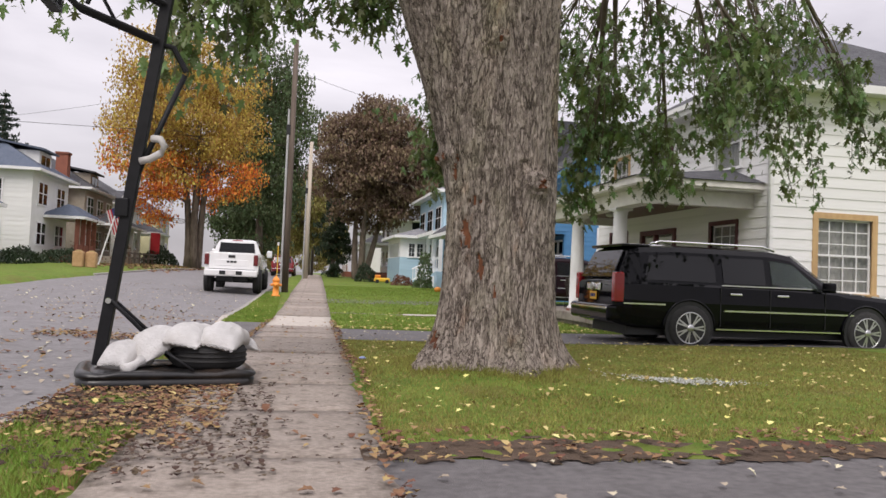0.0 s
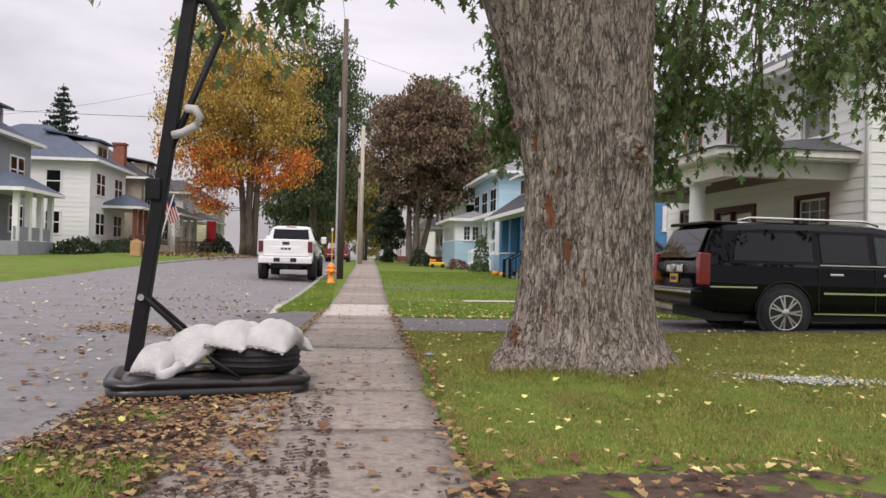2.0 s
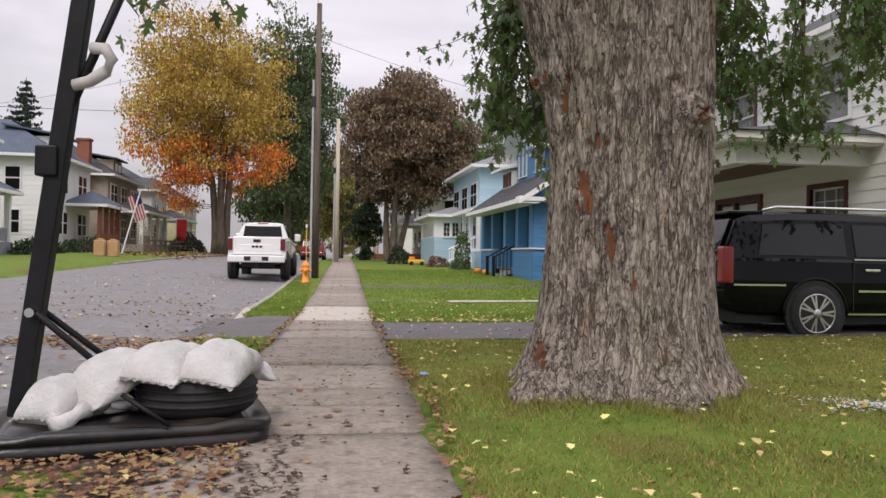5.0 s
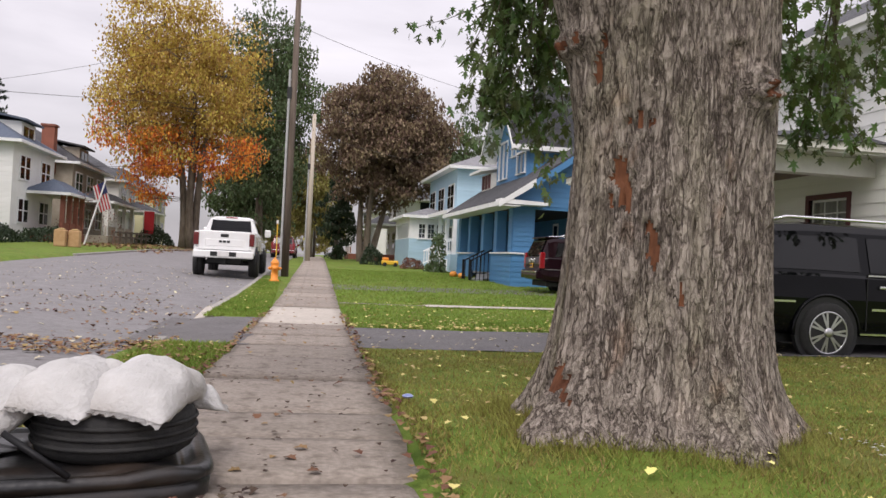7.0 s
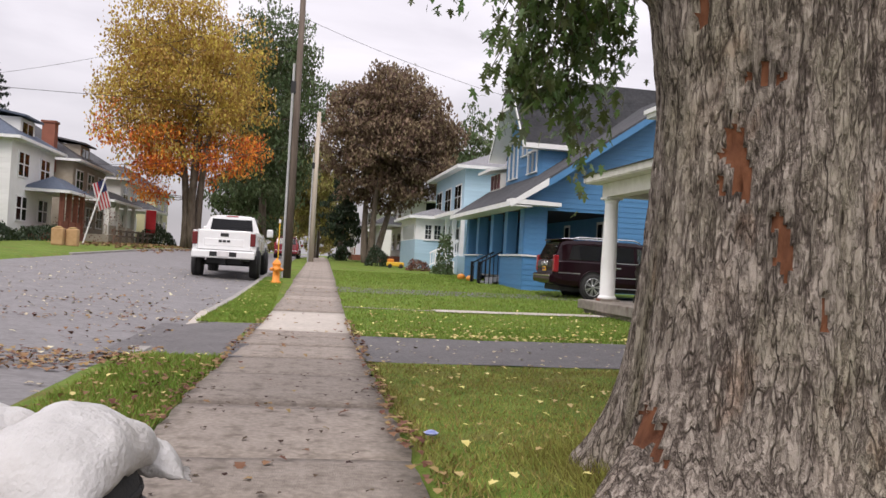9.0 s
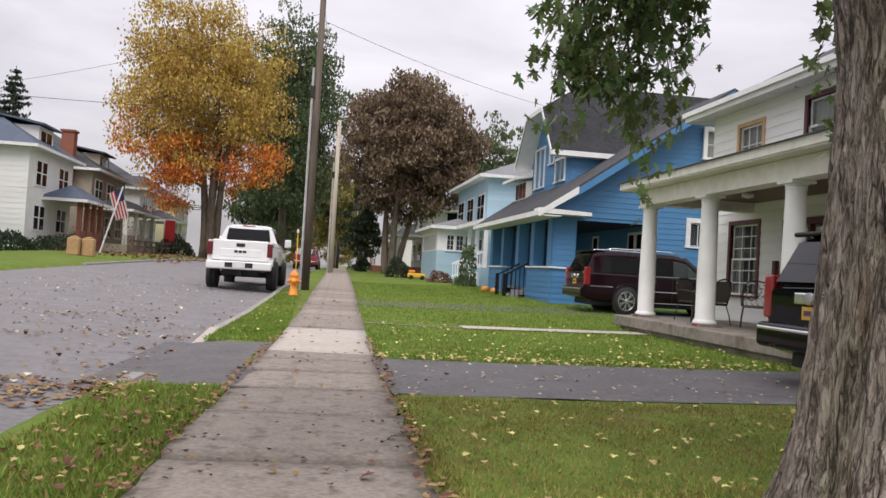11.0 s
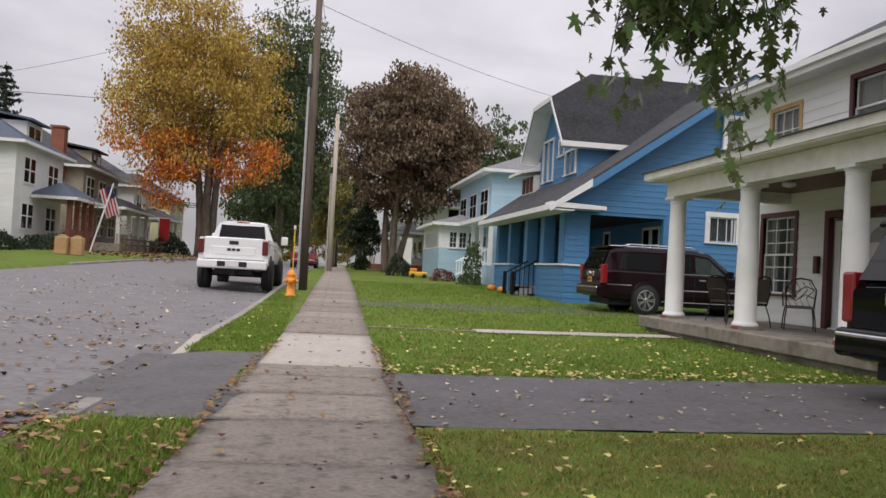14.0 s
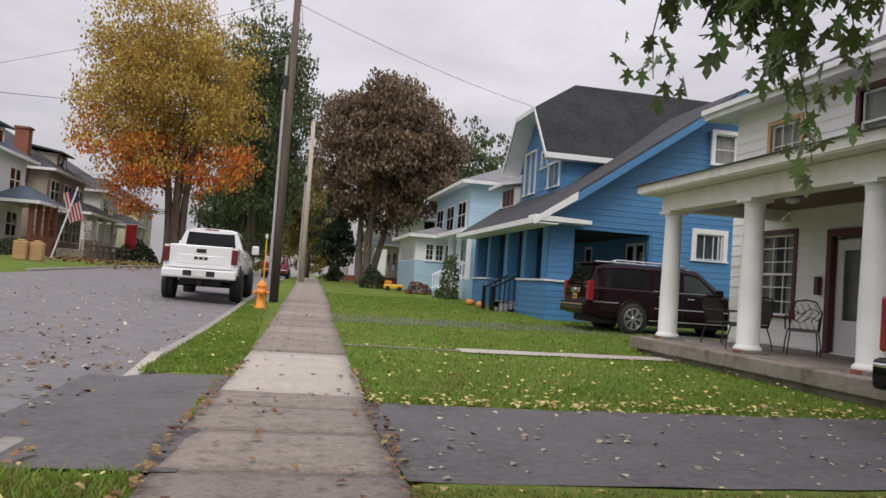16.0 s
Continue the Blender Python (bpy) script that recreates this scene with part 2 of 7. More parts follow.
YELLOWS = mat("pale_yellow_siding", (0.60, 0.56, 0.34), (0.66, 0.62, 0.40), 0.6, scale=3)
GREYS = mat("grey_siding", (0.22, 0.23, 0.25), (0.28, 0.29, 0.31), 0.6, scale=3)
ROOFD = mat("dark_shingle", (0.050, 0.051, 0.055), (0.090, 0.091, 0.098), 0.9, scale=8, bump=0.6, bscale=45, rand=0.2, spec=0.2)
ROOFB = mat("slate_blue_shingle", (0.075, 0.095, 0.13), (0.115, 0.135, 0.175), 0.9, scale=8, bump=0.5, bscale=45, spec=0.2)
ROOFG = mat("grey_shingle", (0.17, 0.17, 0.18), (0.25, 0.25, 0.26), 0.9, scale=8, bump=0.5, bscale=45, spec=0.2)
BRICK = mat("red_brick", (0.19, 0.068, 0.045), (0.27, 0.10, 0.065), 0.9, scale=20, bump=0.5, bscale=30, rand=0.2)
MAROON = mat("maroon_trim", (0.085, 0.022, 0.026), (0.11, 0.03, 0.035), 0.5, scale=4)
OAK = mat("bare_wood_trim", (0.46, 0.29, 0.13), (0.58, 0.39, 0.19), 0.6, scale=12, stretch=(1, 1, 0.2))
CEILWOOD = mat("brown_board_ceiling", (0.10, 0.048, 0.034), (0.14, 0.068, 0.048), 0.5, scale=6)
# near-black with the darkness of unlit rooms and porch painted in; also suv interiors
DARK = mat("unlit_space_dark", (0.02, 0.02, 0.022), (0.035, 0.035, 0.038), 0.9)
CURTAIN = mat("curtain", (0.42, 0.42, 0.38), (0.56, 0.55, 0.5), 0.9, scale=14, stretch=(1, 1, 0.05))
PANE = glass_mat("window_glass", (0.10, 0.12, 0.13), 0.03, 0.22)
CARGLASS = glass_mat("tinted_car_glass", (0.004, 0.004, 0.005), 0.02, 0.95, 1.45)
CLEARGLASS = glass_mat("clear_car_glass", (0.10, 0.13, 0.12), 0.02, 0.45)
BLACKPAINT = mat("black_car_paint", (0.003, 0.003, 0.004), (0.004, 0.004, 0.006), 0.04, scale=3, spec=0.2)
PLUM = mat("plum_car_paint", (0.010, 0.003, 0.005), (0.015, 0.005, 0.008), 0.05, scale=3, spec=0.22)
WHITECAR = mat("white_car_paint", (0.76, 0.76, 0.76), (0.82, 0.82, 0.82), 0.25, scale=3, coat=0.8)
REDCAR = mat("red_car_paint", (0.17, 0.012, 0.02), (0.21, 0.02, 0.03), 0.25, scale=3, coat=0.8)
RUBBER = mat("tyre_rubber", (0.018, 0.018, 0.019), (0.032, 0.031, 0.030), 0.85, scale=20, bump=0.3, bscale=60)
CHROME = mat("chrome", (0.72, 0.72, 0.73), (0.80, 0.80, 0.81), 0.14, 1.0)
ALLOY = mat("wheel_alloy", (0.52, 0.52, 0.53), (0.62, 0.62, 0.63), 0.3, 1.0)
TRIMBLACK = mat("black_plastic", (0.010, 0.010, 0.011), (0.018, 0.018, 0.019), 0.6, scale=14, bump=0.12, bscale=90)
BASEBLACK = mat("weathered_black_plastic", (0.008, 0.008, 0.009), (0.016, 0.016, 0.016), 0.3, scale=8, bump=0.15, bscale=30, dirt=(0.035, 0.025, 0.019))
REDLIGHT = mat("red_lamp_lens", (0.24, 0.008, 0.012), (0.31, 0.012, 0.018), 0.15, coat=0.5)
PLATE = mat("orange_number_plate", (0.62, 0.33, 0.03), (0.70, 0.39, 0.05), 0.4)
STEELBLACK = mat("black_steel", (0.006, 0.006, 0.007), (0.012, 0.012, 0.014), 0.5, scale=10, bump=0.08, spec=0.25)
FOAM = mat("grey_foam_grip", (0.40, 0.38, 0.36), (0.54, 0.52, 0.5), 0.85, scale=12)
SACK = mat("white_woven_sack", (0.44, 0.43, 0.42), (0.60, 0.59, 0.58), 0.65, scale=7, bump=0.5, bscale=55, dirt=(0.40, 0.375, 0.35))
DARKLAMP = mat("smoked_red_lamp_lens", (0.10, 0.006, 0.008), (0.14, 0.008, 0.010), 0.15, coat=0.5)
ORANGE = mat("orange_hydrant_paint", (0.78, 0.24, 0.025), (0.86, 0.31, 0.04), 0.5, scale=8, bump=0.15)
POLEWOOD = mat("weathered_pole_wood", (0.075, 0.056, 0.044), (0.16, 0.125, 0.10), 0.95, scale=10, bump=0.6, bscale=30, stretch=(1, 1, 0.08))
POLEPALE = mat("pale_pole_wood", (0.42, 0.36, 0.29), (0.55, 0.48, 0.39), 0.9, scale=8, bump=0.4, stretch=(1, 1, 0.08))
GREYPIPE = mat("grey_conduit", (0.34, 0.34, 0.34), (0.44, 0.44, 0.44), 0.5, scale=5)
CABLE = mat("cable", (0.03, 0.03, 0.03), (0.05, 0.05, 0.05), 0.7)
IRON = mat("bronze_patio_metal", (0.045, 0.036, 0.030), (0.075, 0.06, 0.05), 0.5, 0.4, scale=12)
CUSHION = mat("taupe_sling_fabric", (0.16, 0.145, 0.13), (0.22, 0.20, 0.18), 0.9, scale=30, bump=0.3)
PORCHCONC = mat("porch_concrete", (0.19, 0.165, 0.14), (0.30, 0.265, 0.225), 0.9, scale=7, bump=0.5, bscale=40, dirt=(0.135, 0.10, 0.08))
YELPLAST = mat("yellow_plastic", (0.75, 0.42, 0.03), (0.8, 0.5, 0.05), 0.4)
HEDGE = mat("hedge_leaf", (0.018, 0.034, 0.014), (0.04, 0.062, 0.026), 0.6, scale=1, island=0.4, translucent=0.2)
SHRUBR = mat("shrub_russet", (0.12, 0.045, 0.03), (0.2, 0.08, 0.05), 0.7, scale=1, island=0.4)
REDCLOTH = mat("red_cloth", (0.52, 0.02, 0.03), (0.6, 0.04, 0.05), 0.8)
FLAGBLUE = mat("flag_navy", (0.03, 0.04, 0.14), (0.05, 0.06, 0.18), 0.8)
FLAGWHITE = mat("flag_white", (0.66, 0.64, 0.64), (0.74, 0.72, 0.72), 0.8)
PUMPKIN = mat("pumpkin", (0.62, 0.22, 0.03), (0.7, 0.3, 0.05), 0.6)
PAPERBAG = mat("kraft_paper", (0.42, 0.25, 0.12), (0.52, 0.33, 0.17), 0.9)
BLUEPAPER = mat("blue_litter", (0.06, 0.10, 0.42), (0.5, 0.55, 0.7), 0.5, scale=20)
GRAVEL = mat("pale_gravel", (0.42, 0.42, 0.40), (0.58, 0.58, 0.55), 0.9, island=0.3)


# ---- mesh helpers ----
def mesh_ob(name, bm, material, smooth=False):
    me = bpy.data.meshes.new(name)
    bm.normal_update()
    bm.to_mesh(me)
    bm.free()
    for m in (material if isinstance(material, (list, tuple)) else [material]):
        me.materials.append(m)
    if smooth:
        me.polygons.foreach_set("use_smooth", [True] * len(me.polygons))
    return new(name, me)


def part(name, bm, material, parent, label="", smooth=False):
    ob = mesh_ob(name, bm, material, smooth)
    ob.parent = parent
    if label:
        tagged(ob, label)
    return ob


def thing(name, label, category, group="", kind=""):
    return tagged(new(name), label, category, group, kind)


def settle(ob, base):
    """Moves a thing's origin to its base, its parts staying where they are."""
    ob.location = base
    for c in ob.children:
        c.location = Vector(c.location) - Vector(base)


def raw(name, verts, faces, material, smooth=False, parent=None):
    me = bpy.data.meshes.new(name)
    me.from_pydata(verts, [], faces)
    for m in (material if isinstance(material, (list, tuple)) else [material]):
        me.materials.append(m)
    if smooth:
        me.polygons.foreach_set("use_smooth", [True] * len(me.polygons))
    ob = new(name, me)
    ob.parent = parent
    return ob


def quads(bm, vs, faces):
    v = [bm.verts.new(p) for p in vs]
    for f in faces:
        bm.faces.new([v[i] for i in f])
    return v


BOXF = ((0, 3, 2, 1), (4, 5, 6, 7), (0, 1, 5, 4), (1, 2, 6, 5), (2, 3, 7, 6), (3, 0, 4, 7))


def box(bm, x0, x1, y0, y1, z0, z1):
    quads(bm, [(x0, y0, z0), (x1, y0, z0), (x1, y1, z0), (x0, y1, z0), (x0, y0, z1), (x1, y0, z1), (x1, y1, z1), (x0, y1, z1)], BOXF)
    return bm


def boxes(*dims):
    bm = bmesh.new()
    for d in dims:
        box(bm, *d)
    return bm


def rbox(x0, x1, y0, y1, z0, z1, r=0.02, seg=2):
    bm = boxes((x0, x1, y0, y1, z0, z1))
    bmesh.ops.bevel(bm, geom=bm.edges[:], offset=r, segments=seg, affect="EDGES", profile=0.5)
    return bm


def tube(bm, path, radii, n=10, caps=True):
    """A round rod along a path of points."""
    pts = [Vector(p) for p in path]
    if not isinstance(radii, (list, tuple)):
        radii = [radii] * len(pts)
    rings = []
    up = Vector((0.3, 0.2, 1)).normalized()
    for i, p in enumerate(pts):
        d = (pts[min(i + 1, len(pts) - 1)] - pts[max(i - 1, 0)]).normalized()
        s = d.cross(up)
        if s.length < 0.05:
            s = d.cross(Vector((1, 0, 0)))
        s.normalize()
        u = s.cross(d)
        rings.append([bm.verts.new(p + (s * math.cos(2 * math.pi * k / n) + u * math.sin(2 * math.pi * k / n)) * radii[i]) for k in range(n)])
    for a, b in zip(rings, rings[1:]):
        for k in range(n):
            bm.faces.new((a[k], a[(k + 1) % n], b[(k + 1) % n], b[k]))
    if caps:
        bm.faces.new(rings[0][::-1])
        bm.faces.new(rings[-1])
    return bm


def rod(*args, **kw):
    return tube(bmesh.new(), *args, **kw)


def lathe(profile, n=20, at=(0, 0, 0)):
    """Turned about z: profile of (radius, height)."""
    bm = bmesh.new()
    rings = [[bm.verts.new((at[0] + r * math.cos(2 * math.pi * k / n), at[1] + r * math.sin(2 * math.pi * k / n), at[2] + z)) for k in range(n)] for r, z in profile]
    for a, b in zip(rings, rings[1:]):
        for k in range(n):
            bm.faces.new((a[k], a[(k + 1) % n], b[(k + 1) % n], b[k]))
    bm.faces.new(rings[0][::-1])
    bm.faces.new(rings[-1])
    return bm


def slab(bm, pts, d):
    """A flat polygon given thickness along the vector d."""
    d = Vector(d)
    a = [bm.verts.new(p) for p in pts]
    b = [bm.verts.new(Vector(p) + d) for p in pts]
    bm.faces.new(a[::-1])
    bm.faces.new(b)
    for i in range(len(a)):
        j = (i + 1) % len(a)
        bm.faces.new((a[i], a[j], b[j], b[i]))
    return bm


def slabs(*items):
    bm = bmesh.new()
    for pts, d in items:
        slab(bm, pts, d)
    bmesh.ops.recalc_face_normals(bm, faces=bm.faces)
    return bm


# ---- the lie of the land ----
GY = ((-60, 0.3), (0, 0.0), (19.5, -0.235), (25, -0.20), (31, -0.08), (34, 0.04), (38, 0.10), (55, 0.42), (75, 0.58), (110, 0.5), (700, 0.3))


def skew(y):
    return 0.03 * (y - 17.6)


def kerb_x(y):
    return -2.5 + (0.012 if y < 19.4 else 0.03) * (y - 19.4)


def left_kerb_x(y):
    return kerb_x(y) - 7.9


def g(x, y):
    """Height of the turf."""
    z = float(np.interp(y, [a for a, _ in GY], [b for _, b in GY]))
    left = kerb_x(y) - x
    if left > 0:
        z += 0.035 * min(left, 12) + 0.012 * min(max(left - 12, 0), 30)
    right = x - 2
    if right > 0:
        z += 0.012 * min(right, 8)
    return z + 0.2 * math.exp(-((x - 1.13) ** 2 + (y - 9.05) ** 2) / 1.5)


def grid_lines(stops):
    out = []
    for (a, step), (b, _) in zip(stops, stops[1:]):
        k = max(1, round((b - a) / step))
        out += [a + (b - a) * i / k for i in range(k)]
    return out + [stops[-1][0]]


def strip(name, xa, xb, ys, nx, dz, material, wobble=0.0):
    """A sheet that lies on the land between two edges given as functions of y."""
    vs, fs = [], []
    for j, y in enumerate(ys):
        a, b = xa(y), xb(y)
        for i in range(nx + 1):
            x = a + (b - a) * i / nx
            w = wobble * noise.noise((x * 2.1, y * 2.1, 3.3)) if i in (0, nx) else 0
            vs.append((x + w, y, g(x, y) + dz))
            if i and j:
                k = j * (nx + 1) + i
                fs.append((k - nx - 2, k - nx - 1, k, k - 1))
    return raw(name, vs, fs, material, True)


xs = [-600, -300, -150, -80, -50] + grid_lines([(-40, 4), (-14, 0.5), (-1, 0.25), (4, 0.5), (14, 3), (40, 5)]) + [50, 80, 150, 300, 600]
ys = [-80, -40, -20] + grid_lines([(-10, 1), (3, 0.3), (22, 1), (50, 4), (120, 15)]) + [160, 250, 400, 700]
gv, gf = [], []
for j, y in enumerate(ys):
    for i, x in enumerate(xs):
        road = left_kerb_x(y) - 0.05 < x < kerb_x(y) + 0.05
        inpath = skew(y) - 1.45 < x < skew(y) + 0.02
        indrive = (14.45 < y < 16.7 and x > 0.2) or (14.4 < y < 18.6 and x < -1.5)
        gv.append((x, y, g(x, y) - (0.22 if road else 0.06 if (inpath or indrive or y < 5.3 and x > -0.5) else 0) + 0.012 * noise.noise((x * 1.7, y * 1.7, 0))))
        if i and j:
            k = j * len(xs) + i
            gf.append((k - len(xs) - 1, k - len(xs), k, k - 1))
tagged(raw("ground", gv, gf, GRASS, True), "autumn lawns of mown green grass", "ground", kind="structure")
far_ys = grid_lines([(-10, 1), (30, 3), (120, 12), (300, 40), (700, 100)])
tagged(strip("road", left_kerb_x, kerb_x, far_ys, 24, -0.07, ROAD), "worn grey asphalt street with scattered leaves", "road", kind="structure")
# driveways: strips along x, crossing the verge
def cross_strip(name, x0, x1, y0, y1, dz, material, label, bend=0.0):
    vs, fs, n = [], [], 60
    for i in range(n + 1):
        x = x0 + (x1 - x0) * i / n
        for j in range(7):
            y = y0 + (y1 - y0) * j / 6 + bend * (x - x0) + (0.06 * noise.noise((x * 1.4, j * 7.0, 1)) if j in (0, 6) else 0)
            vs.append((x, y, g(x, y) + dz + 0.006 * noise.noise((x, y, 5)) - 0.06 * min(1, max(0, (kerb_x(y) + 0.5 - x) / 0.5))))
            if i and j:
                k = i * 7 + j
                fs.append((k - 8, k - 1, k, k - 7))
    return tagged(raw(name, vs, fs, material, True), label, "driveway", kind="structure")


cross_strip("driveway_1", -0.1, 13.0, 14.1, 17.05, 0.008, DRIVE, "dark asphalt driveway beside the white house")
cross_strip("driveway_2", kerb_x(15.5) - 0.3, -1.36, 14.25, 18.75, -0.002, DRIVE, "dark asphalt apron joining driveway and street")
cross_strip("driveway_3", -0.55, 9.0, 0.5, 5.35, -0.006, DRIVE, "dark asphalt driveway edged with soil")
cross_strip("driveway_4", 0.4, 12.0, 28.9, 31.2, 0.004, DRIVE, "narrow asphalt driveway beside the blue house", 0.0)
cross_strip("garden_path_1", 2.2, 6.2, 22.9, 23.6, 0.02, CONC_NEW, "pale concrete garden path across the lawn")
cross_strip("garden_path_2", 0.2, 2.2, 23.15, 23.4, 0.016, CONC, "narrow strip of old path sunk in the turf")


# ---- trees ----
def leaf_shape(kind):
    if kind == "fallen":
        return [(0, -0.5), (0.22, -0.40), (0.42, -0.30), (0.36, -0.05), (0.50, 0.16), (0.27, 0.22), (0.19, 0.42), (0, 0.60), (-0.19, 0.42), (-0.27, 0.22), (-0.50, 0.16), (-0.36, -0.05), (-0.42, -0.30), (-0.22, -0.40)]
    if kind == "maple":
        return [(0, -0.5), (0.12, -0.30), (0.40, -0.34), (0.20, -0.10), (0.34, 0.02), (0.52, 0.26), (0.26, 0.20), (0.12, 0.14), (0.19, 0.40), (0, 0.72), (-0.19, 0.40), (-0.12, 0.14), (-0.26, 0.20), (-0.52, 0.26), (-0.34, 0.02), (-0.20, -0.10), (-0.40, -0.34), (-0.12, -0.30)]
    return [(0, -0.5), (0.34, -0.05), (0, 0.55), (-0.34, -0.05)]


def leaves(name, centres, size, material, rng, kind="simple", droop=0.35, parent=None, flat=False):
    """Many small leaves, one at each centre."""
    shape = np.array(leaf_shape(kind))
    k, n = len(shape), len(centres)
    c = np.asarray(centres, float)
    a = rng.uniform(0, 2 * np.pi, n)
    tilt = rng.normal(0, 0.25, n) if flat else rng.normal(np.pi / 2 * 0.75, 0.5, n)
    s = size * rng.uniform(0.6, 1.3, n)
    u = np.stack([np.cos(a), np.sin(a), np.zeros(n)], 1)
    w = np.stack([-np.sin(a) * np.cos(tilt), np.cos(a) * np.cos(tilt), -np.sin(tilt) if not flat else np.sin(tilt)], 1)
    nn = np.cross(u, w)
    curl = (np.abs(shape[:, 0]) * droop)
    v = c[:, None, :] + s[:, None, None] * (shape[None, :, 0, None] * u[:, None, :] + shape[None, :, 1, None] * w[:, None, :] + (-curl)[None, :, None] * nn[:, None, :] * (-1 if flat else 1))
    faces = [tuple(range(i * k, i * k + k)) for i in range(n)]
    return raw(name, v.reshape(-1, 3).tolist(), faces, material, False, parent)


def limb(bm, a, b, r0, r1, rng, bend=0.12, n=7, k=6):
    a, b = Vector(a), Vector(b)
    d = (b - a).length
    o1, o2 = Vector(rng.normal(0, bend * d, 3)), Vector(rng.normal(0, bend * d, 3))
    path, rad = [], []
    for i in range(k + 1):
        t = i / k
        path.append(a.lerp(b, t) + (o1 * (1 - t) + o2 * t) * t * (1 - t) * 2)
        rad.append(r0 + (r1 - r0) * t)
    tube(bm, path, rad, n)
    return path


def far_tree(name, base, height, crown_c, crown_r, n_clumps, per, size, material, bark, seed, label, trunk_r=0.5, stems=1, second=None, lobes=16, spread=3.5):
    """A tree with limbs and a crown of leaf clumps gathered on lobes. second: (material, height below which it takes over, share)."""
    rng = np.random.default_rng(seed)
    t = thing(name, label, "tree")
    bm = bmesh.new()
    base, cc, cr3 = Vector(base), Vector(crown_c), np.array(crown_r)
    tips = []
    for s in range(stems):
        ang = 2 * math.pi * s / stems + 0.6
        off = Vector((math.cos(ang), math.sin(ang), 0)) * trunk_r * (0.9 if stems > 1 else 0)
        top = base + off * spread + (cc - base) * 0.5 + Vector((0, 0, height * 0.3)) + Vector(rng.normal(0, height * 0.03, 3))
        pth = limb(bm, base + off - Vector((0, 0, 0.3)), top, trunk_r * (0.75 if stems > 1 else 1.0), trunk_r * 0.2, rng, 0.05, 10, 9)
        tips += pth[3:]
    centres = []
    for i in range(lobes):
        h = 1 - 2 * (i + 0.5) / lobes
        a = 2.39996 * i + seed
        q = math.sqrt(1 - h * h)
        f = rng.uniform(0.52, 0.74)
        centres.append((np.array(cc) + np.array((math.cos(a) * q, math.sin(a) * q, h)) * cr3 * f, rng.uniform(0.30, 0.42)))
    centres.append((np.array(cc), 0.35))
    clumps = []
    for i in range(n_clumps):
        c, f = centres[i % len(centres)]
        d = rng.normal(0, 1, 3)
        d /= np.linalg.norm(d)
        clumps.append(c + d * cr3 * f * rng.uniform(0.35, 1.0) ** 0.4)
    for c, f in centres[:-1]:
        src = min(tips, key=lambda p: (Vector(c) - p).length + 0.8 * max(0, p.z - c[2]))
        tips += limb(bm, src, c, trunk_r * 0.24, trunk_r * 0.07, rng, 0.08, 7, 6)[2:]
    for c in clumps[::2]:
        src = min(tips, key=lambda p: (Vector(c) - p).length + 0.6 * max(0, p.z - c[2]))
        limb(bm, src, c, trunk_r * 0.07, 0.012, rng, 0.1, 5, 4)
    part("trunk", bm, bark, t, smooth=True)
    pts, pts2 = [], []
    cr = float(np.mean(crown_r)) * 0.085
    for c in clumps:
        p = c + np.clip(rng.normal(0, cr, (per, 3)), -1.5 * cr, 1.5 * cr) * np.array((1.15, 1.15, 0.65))
        if second and c[2] < second[1] + rng.normal(0, 0.8) and rng.random() < second[2]:
            pts2.append(p)
        else:
            pts.append(p)
    leaves("crown", np.concatenate(pts), size, material, rng, parent=t)
    if pts2:
        leaves("crown", np.concatenate(pts2), size, second[0], rng, parent=t)
    settle(t, base)
    return t


def spruce(base, height, radius, seed, label):
    rng = np.random.default_rng(seed)
    t = thing("spruce_tree", label, "tree")
    base = Vector(base)
    part("trunk", rod([base, base + Vector((0, 0, height))], [0.3, 0.03], 8), BARK2, t)
    pts = []
    for lv in range(26):
        h = 0.12 + 0.88 * lv / 26
        r = radius * (1 - h) ** 0.8
        for b in range(9):
            a = rng.uniform(0, 6.28)
            ln = r * rng.uniform(0.6, 1.1)
            m = max(3, int(ln * 22))
            q = np.linspace(0.1, 1, m)
            droop = -0.25 * ln * q + 0.2 * ln * q ** 3
            p = np.stack([base.x + np.cos(a) * ln * q, base.y + np.sin(a) * ln * q, base.z + h * height + droop], 1)
            pts.append(p + rng.normal(0, 0.09, p.shape))
    leaves("crown", np.concatenate(pts), 0.30, NEEDLE, rng, parent=t)
    settle(t, base)


def shrub(name, c, r, n, size, material, seed, label, category="shrub"):
    rng = np.random.default_rng(seed)
    d = rng.normal(0, 1, (n, 3))
    d /= np.linalg.norm(d, axis=1)[:, None]
    d[:, 2] = np.abs(d[:, 2])
    wob = 1 + 0.12 * np.sin(d[:, 0] * 5 + seed) * np.cos(d[:, 1] * 4)
    p = np.array(c) + d * np.array(r) * (rng.uniform(0.75, 1, n) * wob)[:, None]
    return tagged(leaves(name, p, size, material, rng), label, category)


# the great maple beside the sidewalk
TREE = Vector((1.13, 9.05, 0.0))
SCARS = ((0.805, 1.66, 0.045, 0.05), (0.72, 1.33, 0.04, 0.17), (0.85, 1.02, 0.035, 0.12), (0.99, 0.79, 0.025, 0.07), (0.44, 1.55, 0.03, 0.16), (0.46, 0.36, 0.035, 0.14), (0.62, 2.0, 0.02, 0.14), (0.4, 1.0, 0.02, 0.08))
KNOTS = ((1.40, 1.85, 0.12, 0.10), (0.52, 2.10, 0.075, 0.07), (0.43, 1.70, 0.10, 0.10), (1.25, 2.1, 0.04, 0.03), (0.95, 3.2, 0.10, 0.06))


